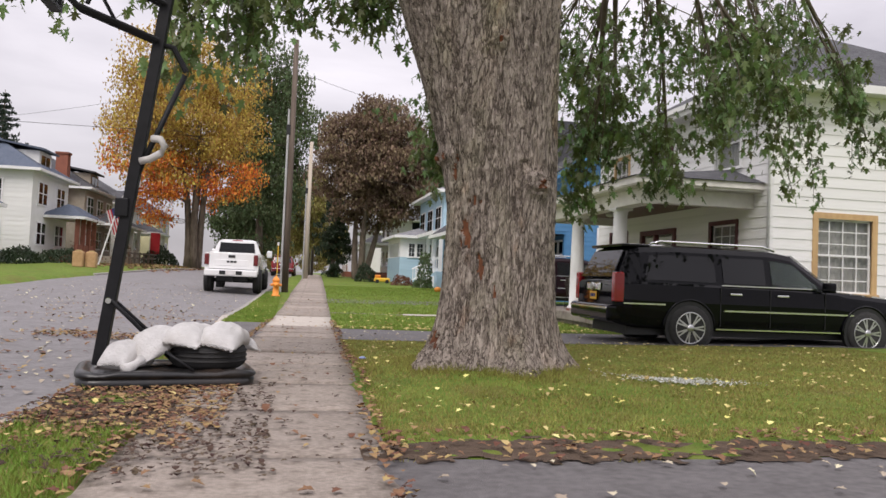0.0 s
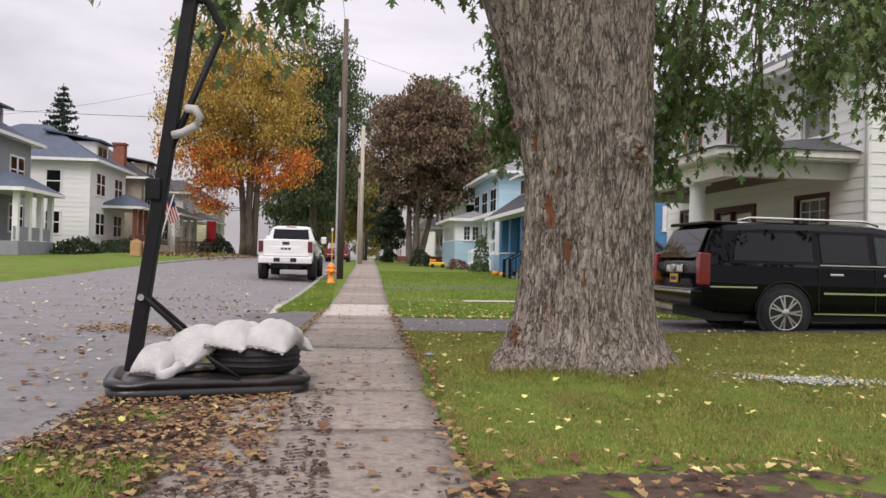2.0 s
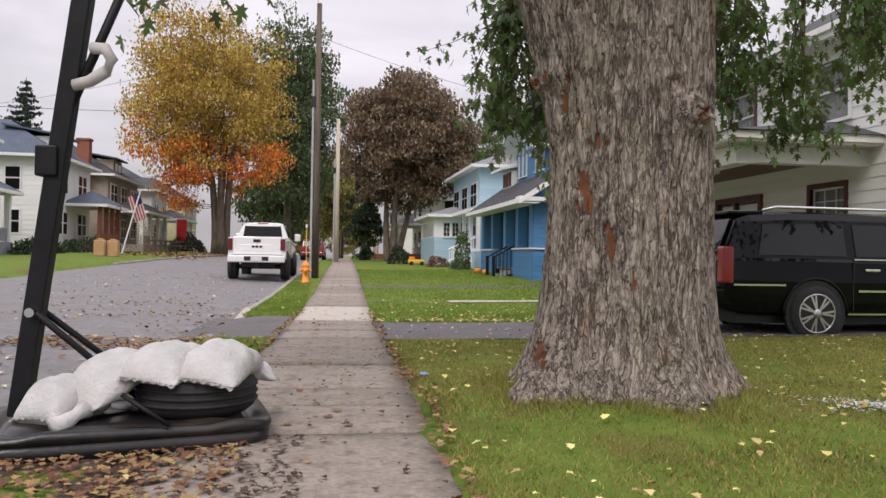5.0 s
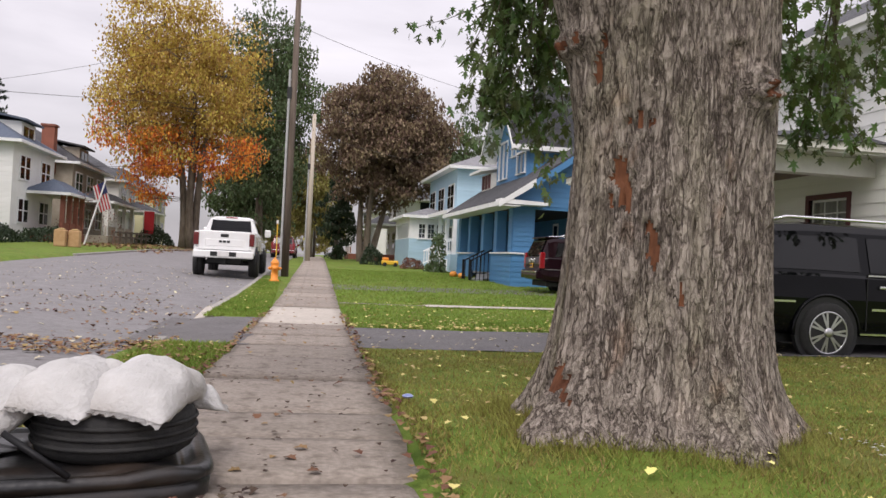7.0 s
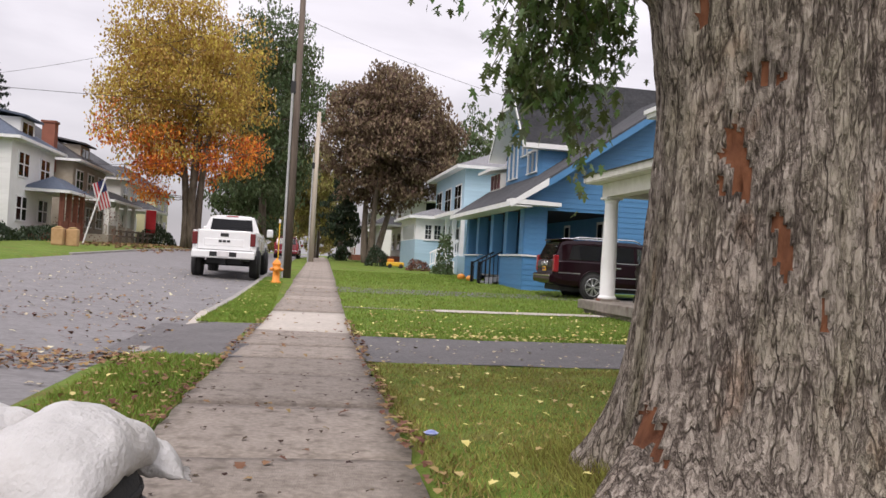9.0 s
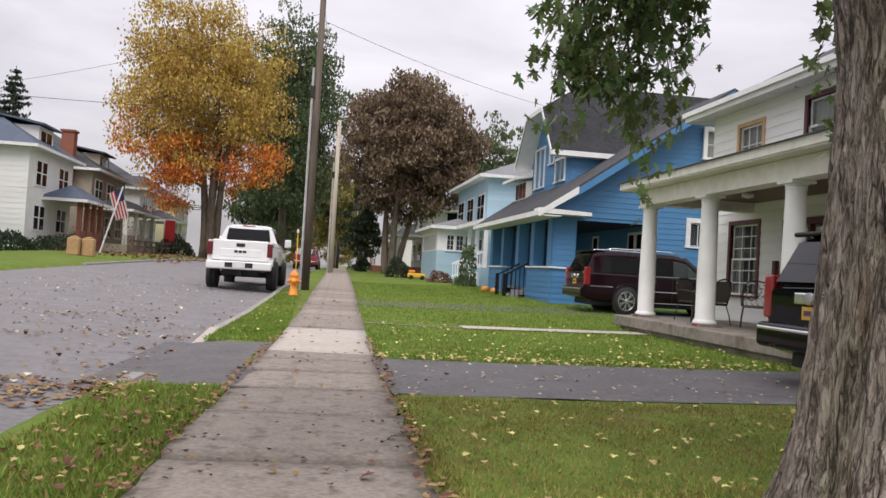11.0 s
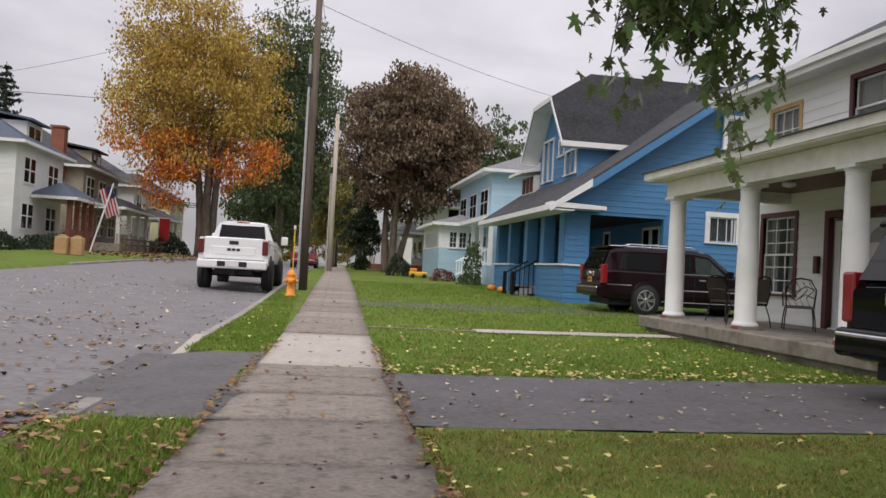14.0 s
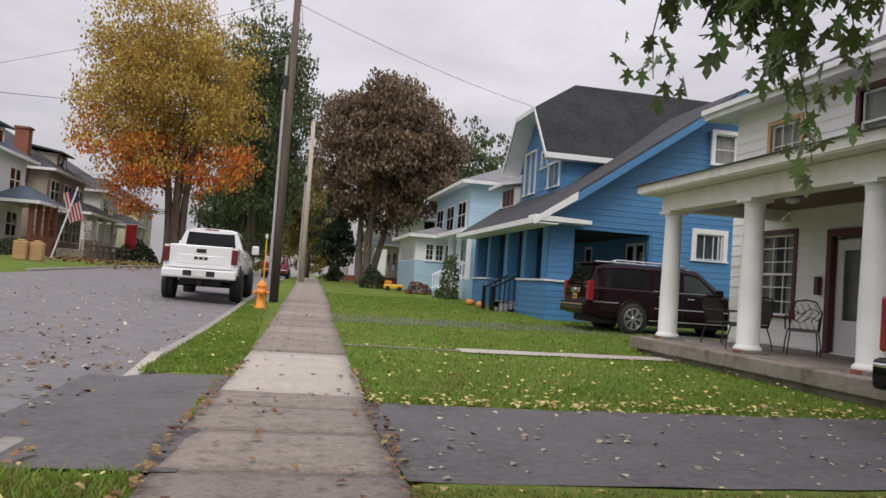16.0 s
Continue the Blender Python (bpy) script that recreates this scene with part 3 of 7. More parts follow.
def maple_trunk(parent):
    nt, nz = 260, 330
    vs, fs, mi = [], [], []
    for j in range(nz + 1):
        z = -0.15 + 5.0 * j / nz
        h = max(0, z - 0.05)
        for i in range(nt):
            a = 2 * math.pi * i / nt
            r = 0.60 - 0.035 * min(h, 1.4) + 0.05 * max(0, h - 1.9) ** 1.5
            flare = 0.20 * math.exp(-h / 0.26)
            r += flare * (1 + 0.45 * math.cos(5 * a + 0.7) + 0.2 * math.cos(9 * a))
            r += 0.022 * math.cos(3 * a + 1.2 + 0.3 * z) + 0.012 * math.cos(7 * a + z)
            ca, sa = math.cos(a), math.sin(a)
            r += 0.15 * max(0, h - 1.6) * max(0, -ca)
            # long plates of bark split by furrows
            f1 = noise.noise((ca * 9.5 + 0.3 * noise.noise((ca * 5, sa * 5, z * 3)), sa * 9.5, z * 1.5))
            f2 = noise.noise((ca * 22, sa * 22, z * 3.6 + 8))
            f3 = noise.noise((ca * 46, sa * 46, z * 11 + 2))
            r -= 0.022 * max(0, 1 - abs(f1) * 7.5) + 0.012 * max(0, 1 - abs(f2) * 5.5) - 0.007 * f3
            x = TREE.x + r * ca + 0.03 * math.sin(z * 0.9) - 0.06 * max(0, h - 2.0)
            y = TREE.y + r * sa
            red = False
            if sa < 0.2:
                for sx, sz, rw, rh in SCARS:
                    e = ((x - sx) / rw) ** 2 + ((z - sz) / rh) ** 2 + 1.5 * f2 + 1.2 * f3
                    if e < 1:
                        red = True
                        x, y = x - 0.022 * ca, y - 0.022 * sa
                for kx, kz, kr, kh in KNOTS:
                    e = math.hypot(x - kx, z - kz) / kr
                    if e < 1.6:
                        bulge = kh * math.exp(-e * e * 1.4) * (1 + 0.9 * noise.noise((x * 30, z * 30, 4))) - 0.5 * kh * math.exp(-e * e * 14)
                        x, y = x + bulge * ca, y + bulge * sa
                        red = red or e + 0.5 * f2 + 0.5 * f3 < 0.42
            vs.append((x, y, z))
            mi.append(red)
            if j:
                k, kn = j * nt + i, j * nt + (i + 1) % nt
                fs.append((k - nt, kn - nt, kn, k))
    ob = raw("trunk", vs, fs, [BARK, BARKRED], True, parent)
    ob.data.polygons.foreach_set("material_index", [int(mi[f[0]] and mi[f[2]]) for f in fs])
    return ob


def hanging_spray(bm, pts, root, centre, spread, n, rng):
    """A bough from root that splits into drooping twigs round centre."""
    c = Vector(centre)
    path = limb(bm, root, c + Vector((0, 0, spread[2] * 0.6)), 0.05, 0.014, rng, 0.06, 6, 6)
    k = max(4, int(n / 40))
    for i in range(k):
        e = c + Vector(rng.normal(0, 0.5, 3) * np.array(spread))
        s = path[rng.integers(3, len(path))]
        twig = limb(bm, s, e, 0.010, 0.003, rng, 0.12, 4, 5)
        m = n // k
        ts = rng.uniform(0.35, 1.05, m)
        for t in ts:
            f = min(t * 5, 4.999)
            p = twig[int(f)].lerp(twig[min(int(f) + 1, 5)], f - int(f))
            pts.append(np.array(p) + rng.normal(0, 0.095, 3) + np.array((0, 0, -0.05)))


SPRAYS = (
    # centre, spread, leaves: low boughs that hang round the trunk
    ((1.25, 13.5, 2.85), (0.36, 0.5, 0.8), 520), ((1.7, 13.6, 2.65), (0.45, 0.5, 0.6), 420), ((1.2, 13.3, 3.5), (0.45, 0.5, 0.6), 420),
    ((2.1, 13.8, 3.2), (0.5, 0.6, 0.6), 360), ((3.3, 12.5, 2.3), (0.4, 0.5, 0.6), 420), ((3.3, 12.6, 3.4), (0.9, 0.8, 0.9), 620), ((3.9, 12.7, 2.9), (0.9, 0.8, 0.9), 680),
    ((4.8, 12.6, 2.55), (0.7, 0.7, 0.6), 460), ((5.4, 12.3, 3.3), (0.9, 0.8, 0.8), 620), ((6.0, 11.9, 4.0), (1.2, 0.9, 0.8), 600),
    ((3.5, 10.6, 3.9), (1.0, 0.7, 0.6), 372), ((5.0, 10.6, 3.7), (0.9, 0.7, 0.6), 380), ((6.8, 12.5, 3.2), (0.9, 0.7, 0.8), 520), ((7.7, 12.4, 3.9), (1.1, 0.8, 0.8), 560), ((8.3, 12.6, 3.1), (0.7, 0.6, 0.6), 300),
    ((-2.05, 9.3, 3.25), (0.32, 0.4, 0.65), 460), ((-1.55, 9.7, 3.35), (0.35, 0.4, 0.8), 480), ((-0.75, 9.8, 3.75), (0.4, 0.4, 0.4), 260),
    ((-0.1, 9.9, 3.9), (0.6, 0.5, 0.35), 330), ((-2.5, 9.4, 3.9), (0.6, 0.5, 0.4), 300), ((-3.6, 9.2, 3.6), (0.5, 0.5, 0.35), 160),
    ((1.8, 13.4, 4.0), (1.0, 0.8, 0.6), 560), ((3.3, 13.8, 4.7), (1.6, 0.9, 0.6), 800), ((5.9, 13.2, 4.7), (1.4, 1.0, 0.6), 700),
)


def great_maple():
    rng = np.random.default_rng(11)
    t = thing("maple_tree", "old maple with a thick furrowed trunk and drooping green boughs", "tree")
    maple_trunk(t)
    bm, pts = bmesh.new(), []
    top = TREE + Vector((0, 0, 4.6))
    forks = []
    for ang, out, rise in ((2.9, 3.0, 3.2), (0.5, 4.4, 2.6), (1.5, 3.2, 3.4), (2.2, 2.2, 5.0), (5.2, 2.0, 4.6), (0.0, 3.2, 4.4)):
        e = top + Vector((math.cos(ang) * out, math.sin(ang) * out, rise))
        forks += limb(bm, top - Vector((0, 0, 0.9)), e, 0.36, 0.10, rng, 0.08, 12, 8)[4:]
    for c, s, n in SPRAYS:
        root = min(forks, key=lambda p: (p - Vector(c)).length)
        hanging_spray(bm, pts, root, c, s, n, rng)
    # the crown above
    for i in range(150):
        a, q = rng.uniform(0, 6.28), rng.uniform(0.2, 1.0) ** 0.6
        c = np.array((1.4 + math.cos(a) * 5.6 * q, 9.9 + math.sin(a) * 4.6 * q, 6.2 + 4.2 * (1 - q * q) * rng.random() + rng.uniform(-0.4, 0.8)))
        pts += list(c + rng.normal(0, 0.42, (60, 3)))
    part("bough", bm, BARK2, t, smooth=True)
    leaves("crown", np.array(pts), 0.115, LEAF, rng, "maple", 0.3, t)
    settle(t, (TREE.x, TREE.y, g(TREE.x, TREE.y)))


great_maple()
far_tree("maple_tree", (-9.3, 71, g(-9.3, 71)), 20, (-10.6, 71, 13.1), (6.8, 6.5, 8.7), 560, 82, 0.25, LEAFY, BARK2, 3, "tall maple turning gold with orange lower boughs", 0.5, 4, (LEAFO, 9.3, 0.85), 22)
far_tree("shade_tree", (-4.6, 88, g(-4.6, 88)), 24, (-4.2, 88, 15.2), (5.6, 5.5, 11.6), 420, 80, 0.32, LEAFG, BARK2, 4, "tall green shade tree behind the golden maple", 0.5, 1, None, 20)
far_tree("shade_tree", (-6.5, 98, g(-6, 98)), 13, (-6.2, 98, 7.2), (5.8, 5, 5.6), 240, 70, 0.36, LEAFG, BARK2, 5, "dense green street tree", 0.45, 1)
far_tree("bronze_tree", (4.4, 64, g(4.4, 64)), 14, (5.4, 64, 9.7), (5.2, 5.2, 5.4), 560, 95, 0.25, LEAFB, BARK2, 6, "broad bronze-leaved tree with two pale stems", 0.40, 3, None, 20, 4.5)
far_tree("shade_tree", (1.2, 105, g(0, 105)), 13, (0.6, 105, 9.0), (4.6, 5, 6.0), 240, 60, 0.36, LEAFM, BARK2, 7, "olive-yellow street tree far down the road", 0.35, 1)
far_tree("shade_tree", (-4.0, 128, g(0, 125)), 11, (-4.0, 128, 5.5), (5, 5, 4.5), 150, 60, 0.45, LEAFM, BARK2, 8, "olive street tree in the distance", 0.35, 1)
far_tree("shade_tree", (2.5, 150, g(0, 150)), 12, (2.5, 150, 6.5), (7, 5, 6), 170, 60, 0.5, LEAFM, BARK2, 9, "yellowing trees closing the street", 0.4, 1)
far_tree("shade_tree", (14.5, 70, g(14, 70)), 15, (13.5, 72, 9.4), (5, 4, 4.5), 150, 45, 0.3, LEAFG, BARK2, 10, "green tree behind the pale blue house", 0.4, 1)
spruce((-30.5, 88, g(-34, 88)), 17.0, 6.3, 12, "dark spruce behind the houses")
shrub("bare_shrub", (-14.2, 60, 1.0), (2.2, 2.2, 3.6), 500, 0.12, SHRUBR, 20, "nearly bare russet shrub before the white house")
far_tree("shade_tree", (-60, 130, 1), 16, (-60, 130, 9), (10, 8, 7), 120, 60, 0.7, LEAFG, BARK2, 13, "distant green tree behind the houses", 0.4, 1)
far_tree("conifer", (2.6, 70, g(3, 70)), 7, (2.6, 70, 4.0), (1.6, 1.5, 4.0), 120, 60, 0.22, HEDGE, BARK2, 14, "dark green evergreen beside the bronze tree", 0.25, 1)


# ---- buildings ----
UNIT = bpy.data.meshes.new("plank")
UNIT.from_pydata([(0, 0, 0), (1, 0, 0), (1, -1, 0), (0, -1, 0), (0, 0, 1), (1, 0, 1), (1, -0.35, 1), (0, -0.35, 1)], [], [(0, 1, 2, 3), (4, 7, 6, 5), (3, 2, 6, 7), (0, 3, 7, 4), (1, 5, 6, 2), (0, 4, 5, 1)])


def unit_for(material, cache={}):
    if material.name not in cache:
        me = UNIT.copy()
        me.materials.append(material)
        cache[material.name] = me
    return cache[material.name]


def planks(parent, axis, c, u0, u1, z0, z1, holes, step, material, left=None, right=None):
    """Lap siding, board by board. axis 'x': a wall in the plane x = c that faces -x; 'y': y = c, facing -y. left and right bound each row, as functions of z."""
    z = z0
    while z < z1 - 0.02:
        h = min(step, z1 - z)
        a = max(u0, left(z + h / 2)) if left else u0
        b = min(u1, right(z + h / 2)) if right else u1
        runs = [(a, b)] if b - a > 0.05 else []
        for ha, hb, hz0, hz1 in holes:
            if z + h * 0.5 > hz0 and z + h * 0.5 < hz1:
                runs = [r for p, q in runs for r in ((p, min(q, ha)), (max(p, hb), q)) if r[1] - r[0] > 0.03]
        for p, q in runs:
            ob = new("plank", unit_for(material))
            ob.parent = parent
            if axis == "y":
                ob.matrix_basis = Matrix.Translation((p, c, z)) @ Matrix.Diagonal((q - p, 0.022, h * 1.06, 1))
            else:
                ob.matrix_basis = Matrix.Translation((c, q, z)) @ Matrix.Rotation(radians(-90), 4, "Z") @ Matrix.Diagonal((q - p, 0.022, h * 1.06, 1))
        z += step


def wall(parent, axis, c, thick, u0, u1, z0, z1, holes, material, name="wall"):
    """A wall with openings right through it."""
    us = sorted({u0, u1, *[v for h in holes for v in h[:2]]})
    zs = sorted({z0, z1, *[v for h in holes for v in h[2:]]})
    bm = bmesh.new()
    for a, b in zip(us, us[1:]):
        for p, q in zip(zs, zs[1:]):
            if any(h[0] - 1e-6 <= a and b <= h[1] + 1e-6 and h[2] - 1e-6 <= p and q <= h[3] + 1e-6 for h in holes):
                continue
            box(bm, *((a, b, c, c + thick, p, q) if axis == "y" else (c, c + thick, a, b, p, q)))
    bmesh.ops.remove_doubles(bm, verts=bm.verts, dist=1e-5)
    return part(name, bm, material, parent)


def window(parent, axis, c, u0, u1, z0, z1, frame_mat, sash_mat=None, cols=2, rows=2, double=True, curtain=True, trim=0.10):
    """A sash window: outer trim, sashes with bars, panes and a curtain or dark sheet behind."""
    sash_mat = sash_mat or WHITE

    def b(bm, ua, ub, d0, d1, za, zb):
        box(bm, *((ua, ub, c + d0, c + d1, za, zb) if axis == "y" else (c + d0, c + d1, ua, ub, za, zb)))

    w = part("window", bmesh.new(), frame_mat, parent)
    bm = bmesh.new()
    b(bm, u0 - trim, u0, -0.045, 0.05, z0 - 0.03, z1 + trim)
    b(bm, u1, u1 + trim, -0.045, 0.05, z0 - 0.03, z1 + trim)
    b(bm, u0, u1, -0.045, 0.05, z1, z1 + trim)
    b(bm, u0 - trim - 0.03, u1 + trim + 0.03, -0.09, 0.05, z0 - 0.08, z0 - 0.03)
    bm2 = w.data
    bm.to_mesh(bm2)
    bm.free()
    s = bmesh.new()
    t = 0.045
    zm = (z0 + z1) / 2
    for za, zb, d in (((z0 - 0.03, zm + t / 2, 0.02), (zm - t / 2, z1, 0.045)) if double else ((z0 - 0.03, z1, 0.02),)):
        b(s, u0, u0 + t, d, d + 0.035, za, zb)
        b(s, u1 - t, u1, d, d + 0.035, za, zb)
        b(s, u0 + t, u1 - t, d, d + 0.035, za, za + t)
        b(s, u0 + t, u1 - t, d, d + 0.035, zb - t, zb)
        for i in range(1, cols):
            u = u0 + (u1 - u0) * i / cols
            b(s, u - 0.011, u + 0.011, d + 0.004, d + 0.03, za + t, zb - t)
        for i in range(1, rows):
            q = za + (zb - za) * i / rows
            b(s, u0 + t, u1 - t, d + 0.006, d + 0.028, q - 0.011, q + 0.011)
    part("sash", s, sash_mat, w)
    p = bmesh.new()
    b(p, u0 + 0.01, u1 - 0.01, 0.055, 0.06, z0, z1)
    part("pane", p, PANE, w).visible_shadow = False
    k = bmesh.new()
    if curtain:
        n = 22
        vs = []
        for i in range(n + 1):
            u = u0 + (u1 - u0) * i / n
            d = c + 0.14 + 0.025 * math.sin(i * 1.9)
            vs += [(u, d, z0), (u, d, z1)] if axis == "y" else [(d, u, z0), (d, u, z1)]
        quads(k, vs, [(2 * i, 2 * i + 2, 2 * i + 3, 2 * i + 1) for i in range(n) if curtain == 1 or abs(i - n / 2) > n * 0.17])
        part("curtain", k, CURTAIN, w)
    else:
        # no curtain: a dark sheet paints in the unlit room behind the panes
        b(k, u0 - 0.02, u1 + 0.02, 0.35, 0.36, z0 - 0.02, z1 + 0.02)
        part("backing_sheet", k, DARK, w)


def hip_roof(parent, x0, x1, y0, y1, z, rise, over, material, fascia, name="roof"):
    x0, x1, y0, y1 = x0 - over, x1 + over, y0 - over, y1 + over
    w, l = x1 - x0, y1 - y0
    h = min(w, l) / 2
    cx, cy = (x0 + x1) / 2, (y0 + y1) / 2
    r = [(cx, y0 + h, z + rise), (cx, y1 - h, z + rise)] if l > w else [(x0 + h, cy, z + rise), (x1 - h, cy, z + rise)]
    e = [(x0, y0, z), (x1, y0, z), (x1, y1, z), (x0, y1, z)]
    bm = bmesh.new()
    if l > w:
        f = ((0, 1, 4), (1, 2, 5, 4), (2, 3, 5), (3, 0, 4, 5), (0, 3, 2, 1))
    else:
        f = ((0, 1, 5, 4), (1, 2, 5), (2, 3, 4, 5), (3, 0, 4), (0, 3, 2, 1))
    quads(bm, e + r, f)
    rf = part(name, bm, material, parent)
    bm = boxes((x0 - 0.02, x0 + 0.03, y0 - 0.02, y1 + 0.02, z - 0.16, z + 0.015), (x1 - 0.03, x1 + 0.02, y0 - 0.02, y1 + 0.02, z - 0.16, z + 0.015), (x0 + 0.03, x1 - 0.03, y0 - 0.02, y0 + 0.03, z - 0.16, z + 0.015), (x0 + 0.03, x1 - 0.03, y1 - 0.03, y1 + 0.02, z - 0.16, z + 0.015), (x0 + 0.03, x1 - 0.03, y0 + 0.03, y1 - 0.03, z - 0.10, z - 0.01))
    part("eave", bm, fascia, rf)
    return rf


def column(parent, x, y, z0, z1, r, base=True):
    h = z1 - z0
    prof = [(r * 1.22, 0.05), (r * 1.25, 0.075), (r * 1.18, 0.11), (r * 1.05, 0.13), (r, 0.15), (r * 1.0, h * 0.35), (r * 0.86, h - 0.16), (r * 0.86, h - 0.15), (r * 0.95, h - 0.135), (r * 0.87, h - 0.115), (r * 0.9, h - 0.09), (r * 1.1, h - 0.055)]
    ob = part("column", lathe(prof, 28, (x, y, z0)), WHITE, parent, "round white porch column", True)
    part("plinth", boxes((x - r * 1.3, x + r * 1.3, y - r * 1.3, y + r * 1.3, z0 + 0.0, z0 + 0.05)), PORCHCONC if base else WHITE, ob, "weathered plinth")
    part("abacus", boxes((x - r * 1.15, x + r * 1.15, y - r * 1.15, y + r * 1.15, z1 - 0.055, z1)), WHITE, ob)


def white_house():
    h = thing("house", "white two-storey house with lap siding and columned porch", "house")
    holes = [(24.0, 25.2, 0.82, 2.48), (20.9, 22.85, 0.17, 2.36), (17.9, 19.0, 0.85, 2.45), (24.0, 25.0, 3.95, 4.85), (21.2, 22.3, 3.85, 5.0), (17.8, 18.9, 3.8, 5.0)]
    wall(h, "x", 9.2, 0.18, 16.6, 26.3, -0.3, 5.4, holes, WHITESIDE)
    side = [(10.35, 11.7, 0.95, 2.55)]
    wall(h, "y", 16.6, 0.18, 9.38, 17.0, -0.3, 5.4, side, WHITESIDE)
    part("wall", boxes((9.38, 17.0, 26.12, 26.3, -0.3, 5.4)), WHITESIDE, h)
    part("wall", boxes((16.8, 17.0, 16.78, 26.12, -0.3, 5.4)), WHITESIDE, h)
    planks(h, "x", 9.198, 16.62, 26.3, -0.05, 5.35, [(a - 0.1, b + 0.1, c - 0.08, d + 0.1) for a, b, c, d in holes], 0.235, WHITESIDE)
    planks(h, "y", 16.598, 9.22, 17.0, -0.05, 5.35, [(a - 0.1, b + 0.1, c - 0.08, d + 0.1) for a, b, c, d in side], 0.235, WHITESIDE)
    part("corner_board", boxes((9.13, 9.23, 16.53, 16.63, -0.1, 5.36)), WHITE, h)
    part("downpipe", rod([(9.08, 16.48, -0.1), (9.08, 16.48, 4.9), (8.75, 16.4, 5.35)], 0.04, 8), WHITE, h, "white downpipe at the corner", True)
    window(h, "x", 9.2, 24.0, 25.2, 0.82, 2.48, MAROON, cols=3, rows=3, curtain=2)
    window(h, "x", 9.2, 17.9, 19.0, 0.85, 2.45, MAROON, cols=3, rows=3)
    window(h, "x", 9.2, 24.0, 25.0, 3.95, 4.85, OAK, cols=3, rows=2, double=False)
    window(h, "x", 9.2, 21.2, 22.3, 3.85, 5.0, MAROON, cols=1, rows=1)
    window(h, "x", 9.2, 17.8, 18.9, 3.8, 5.0, WHITE, cols=1, rows=1)
    window(h, "y", 16.6, 10.35, 11.7, 0.95, 2.55, OAK, cols=4, rows=3, trim=0.13)
    # front door with sidelight
    d = part("door", boxes((9.25, 9.30, 20.95, 21.95, 0.17, 2.3)), WHITE, h, "white front door with a fan light")
    part("door_panel", boxes((9.235, 9.252, 21.08, 21.42, 0.35, 1.05), (9.235, 9.252, 21.5, 21.84, 0.35, 1.05), (9.235, 9.252, 21.08, 21.42, 1.15, 1.75), (9.235, 9.252, 21.5, 21.84, 1.15, 1.75)), WHITE, d)
    fan = bmesh.new()
    slab(fan, [(9.238, 21.45 + 0.36 * math.cos(math.pi * k / 10), 1.85 + 0.3 * math.sin(math.pi * k / 10)) for k in range(11)], (0.01, 0, 0))
    part("fan_light", fan, PANE, d)
    part("door_handle", rod([(9.22, 21.05, 1.1), (9.18, 21.05, 1.1), (9.18, 21.12, 1.1)], 0.012, 6), CHROME, d)
    part("sidelight", boxes((9.25, 9.29, 22.05, 22.2, 0.17, 2.3), (9.25, 9.29, 22.62, 22.8, 0.17, 2.3), (9.25, 9.29, 22.2, 22.62, 0.17, 0.8), (9.25, 9.29, 22.2, 22.62, 2.1, 2.3)), WHITE, h)
    part("pane", boxes((9.27, 9.275, 22.2, 22.62, 0.8, 2.1)), PANE, h)
    part("backing_sheet", boxes((9.45, 9.46, 20.9, 22.85, 0.17, 2.36)), CURTAIN, h)
    part("door_frame", boxes((9.12, 9.24, 20.8, 20.93, 0.17, 2.5), (9.12, 9.24, 21.96, 22.04, 0.17, 2.36), (9.12, 9.24, 22.82, 22.95, 0.17, 2.5), (9.12, 9.24, 20.93, 22.82, 2.36, 2.5)), MAROON, h, "maroon door surround")
    part("mailbox", rbox(9.08, 9.17, 23.1, 23.22, 1.25, 1.6, 0.01), MAROON, h)
    # roof
    hip_roof(h, 9.2, 17.0, 16.6, 26.3, 5.42, 2.6, 0.55, ROOFD, WHITE)
    part("gutter", boxes((8.55, 8.64, 16.0, 26.9, 5.38, 5.5)), WHITE, h)
    part("vent_pipe", rod([(10.6, 22.4, 6.0), (10.6, 22.4, 7.3)], 0.07, 10), WHITE, h, "white vent pipe on the roof")
    # porch
    p = part("porch_slab", rbox(6.12, 9.19, 16.9, 24.85, -0.06, 0.165, 0.02), PORCHCONC, h, "stained concrete porch slab")
    part("porch_footing", boxes((6.24, 9.19, 17.0, 24.72, -0.5, -0.06)), PORCHCONC, h, "weathered concrete footing")
    for y in (24.34, 21.54, 18.74):
        column(h, 6.68, y, 0.165, 2.72, 0.185)
    part("beam", boxes((6.5, 6.86, 17.2, 24.53, 2.72, 3.06)), CREAM, h, "painted porch beam")
    part("beam", boxes((6.86, 9.19, 24.2, 24.5, 2.74, 3.06)), CREAM, h)
    part("beam", boxes((6.86, 9.19, 17.2, 17.5, 2.74, 3.06)), CREAM, h)
    part("porch_ceiling", boxes((6.87, 9.19, 17.51, 24.19, 2.96, 3.0)), CEILWOOD, h, "dark brown boarded porch ceiling")
    part("ceiling_lamp", lathe([(0.02, 0.0), (0.12, 0.03), (0.13, 0.10), (0.05, 0.14)], 14, (7.9, 22.3, 2.82)), WHITE, h, smooth=True)
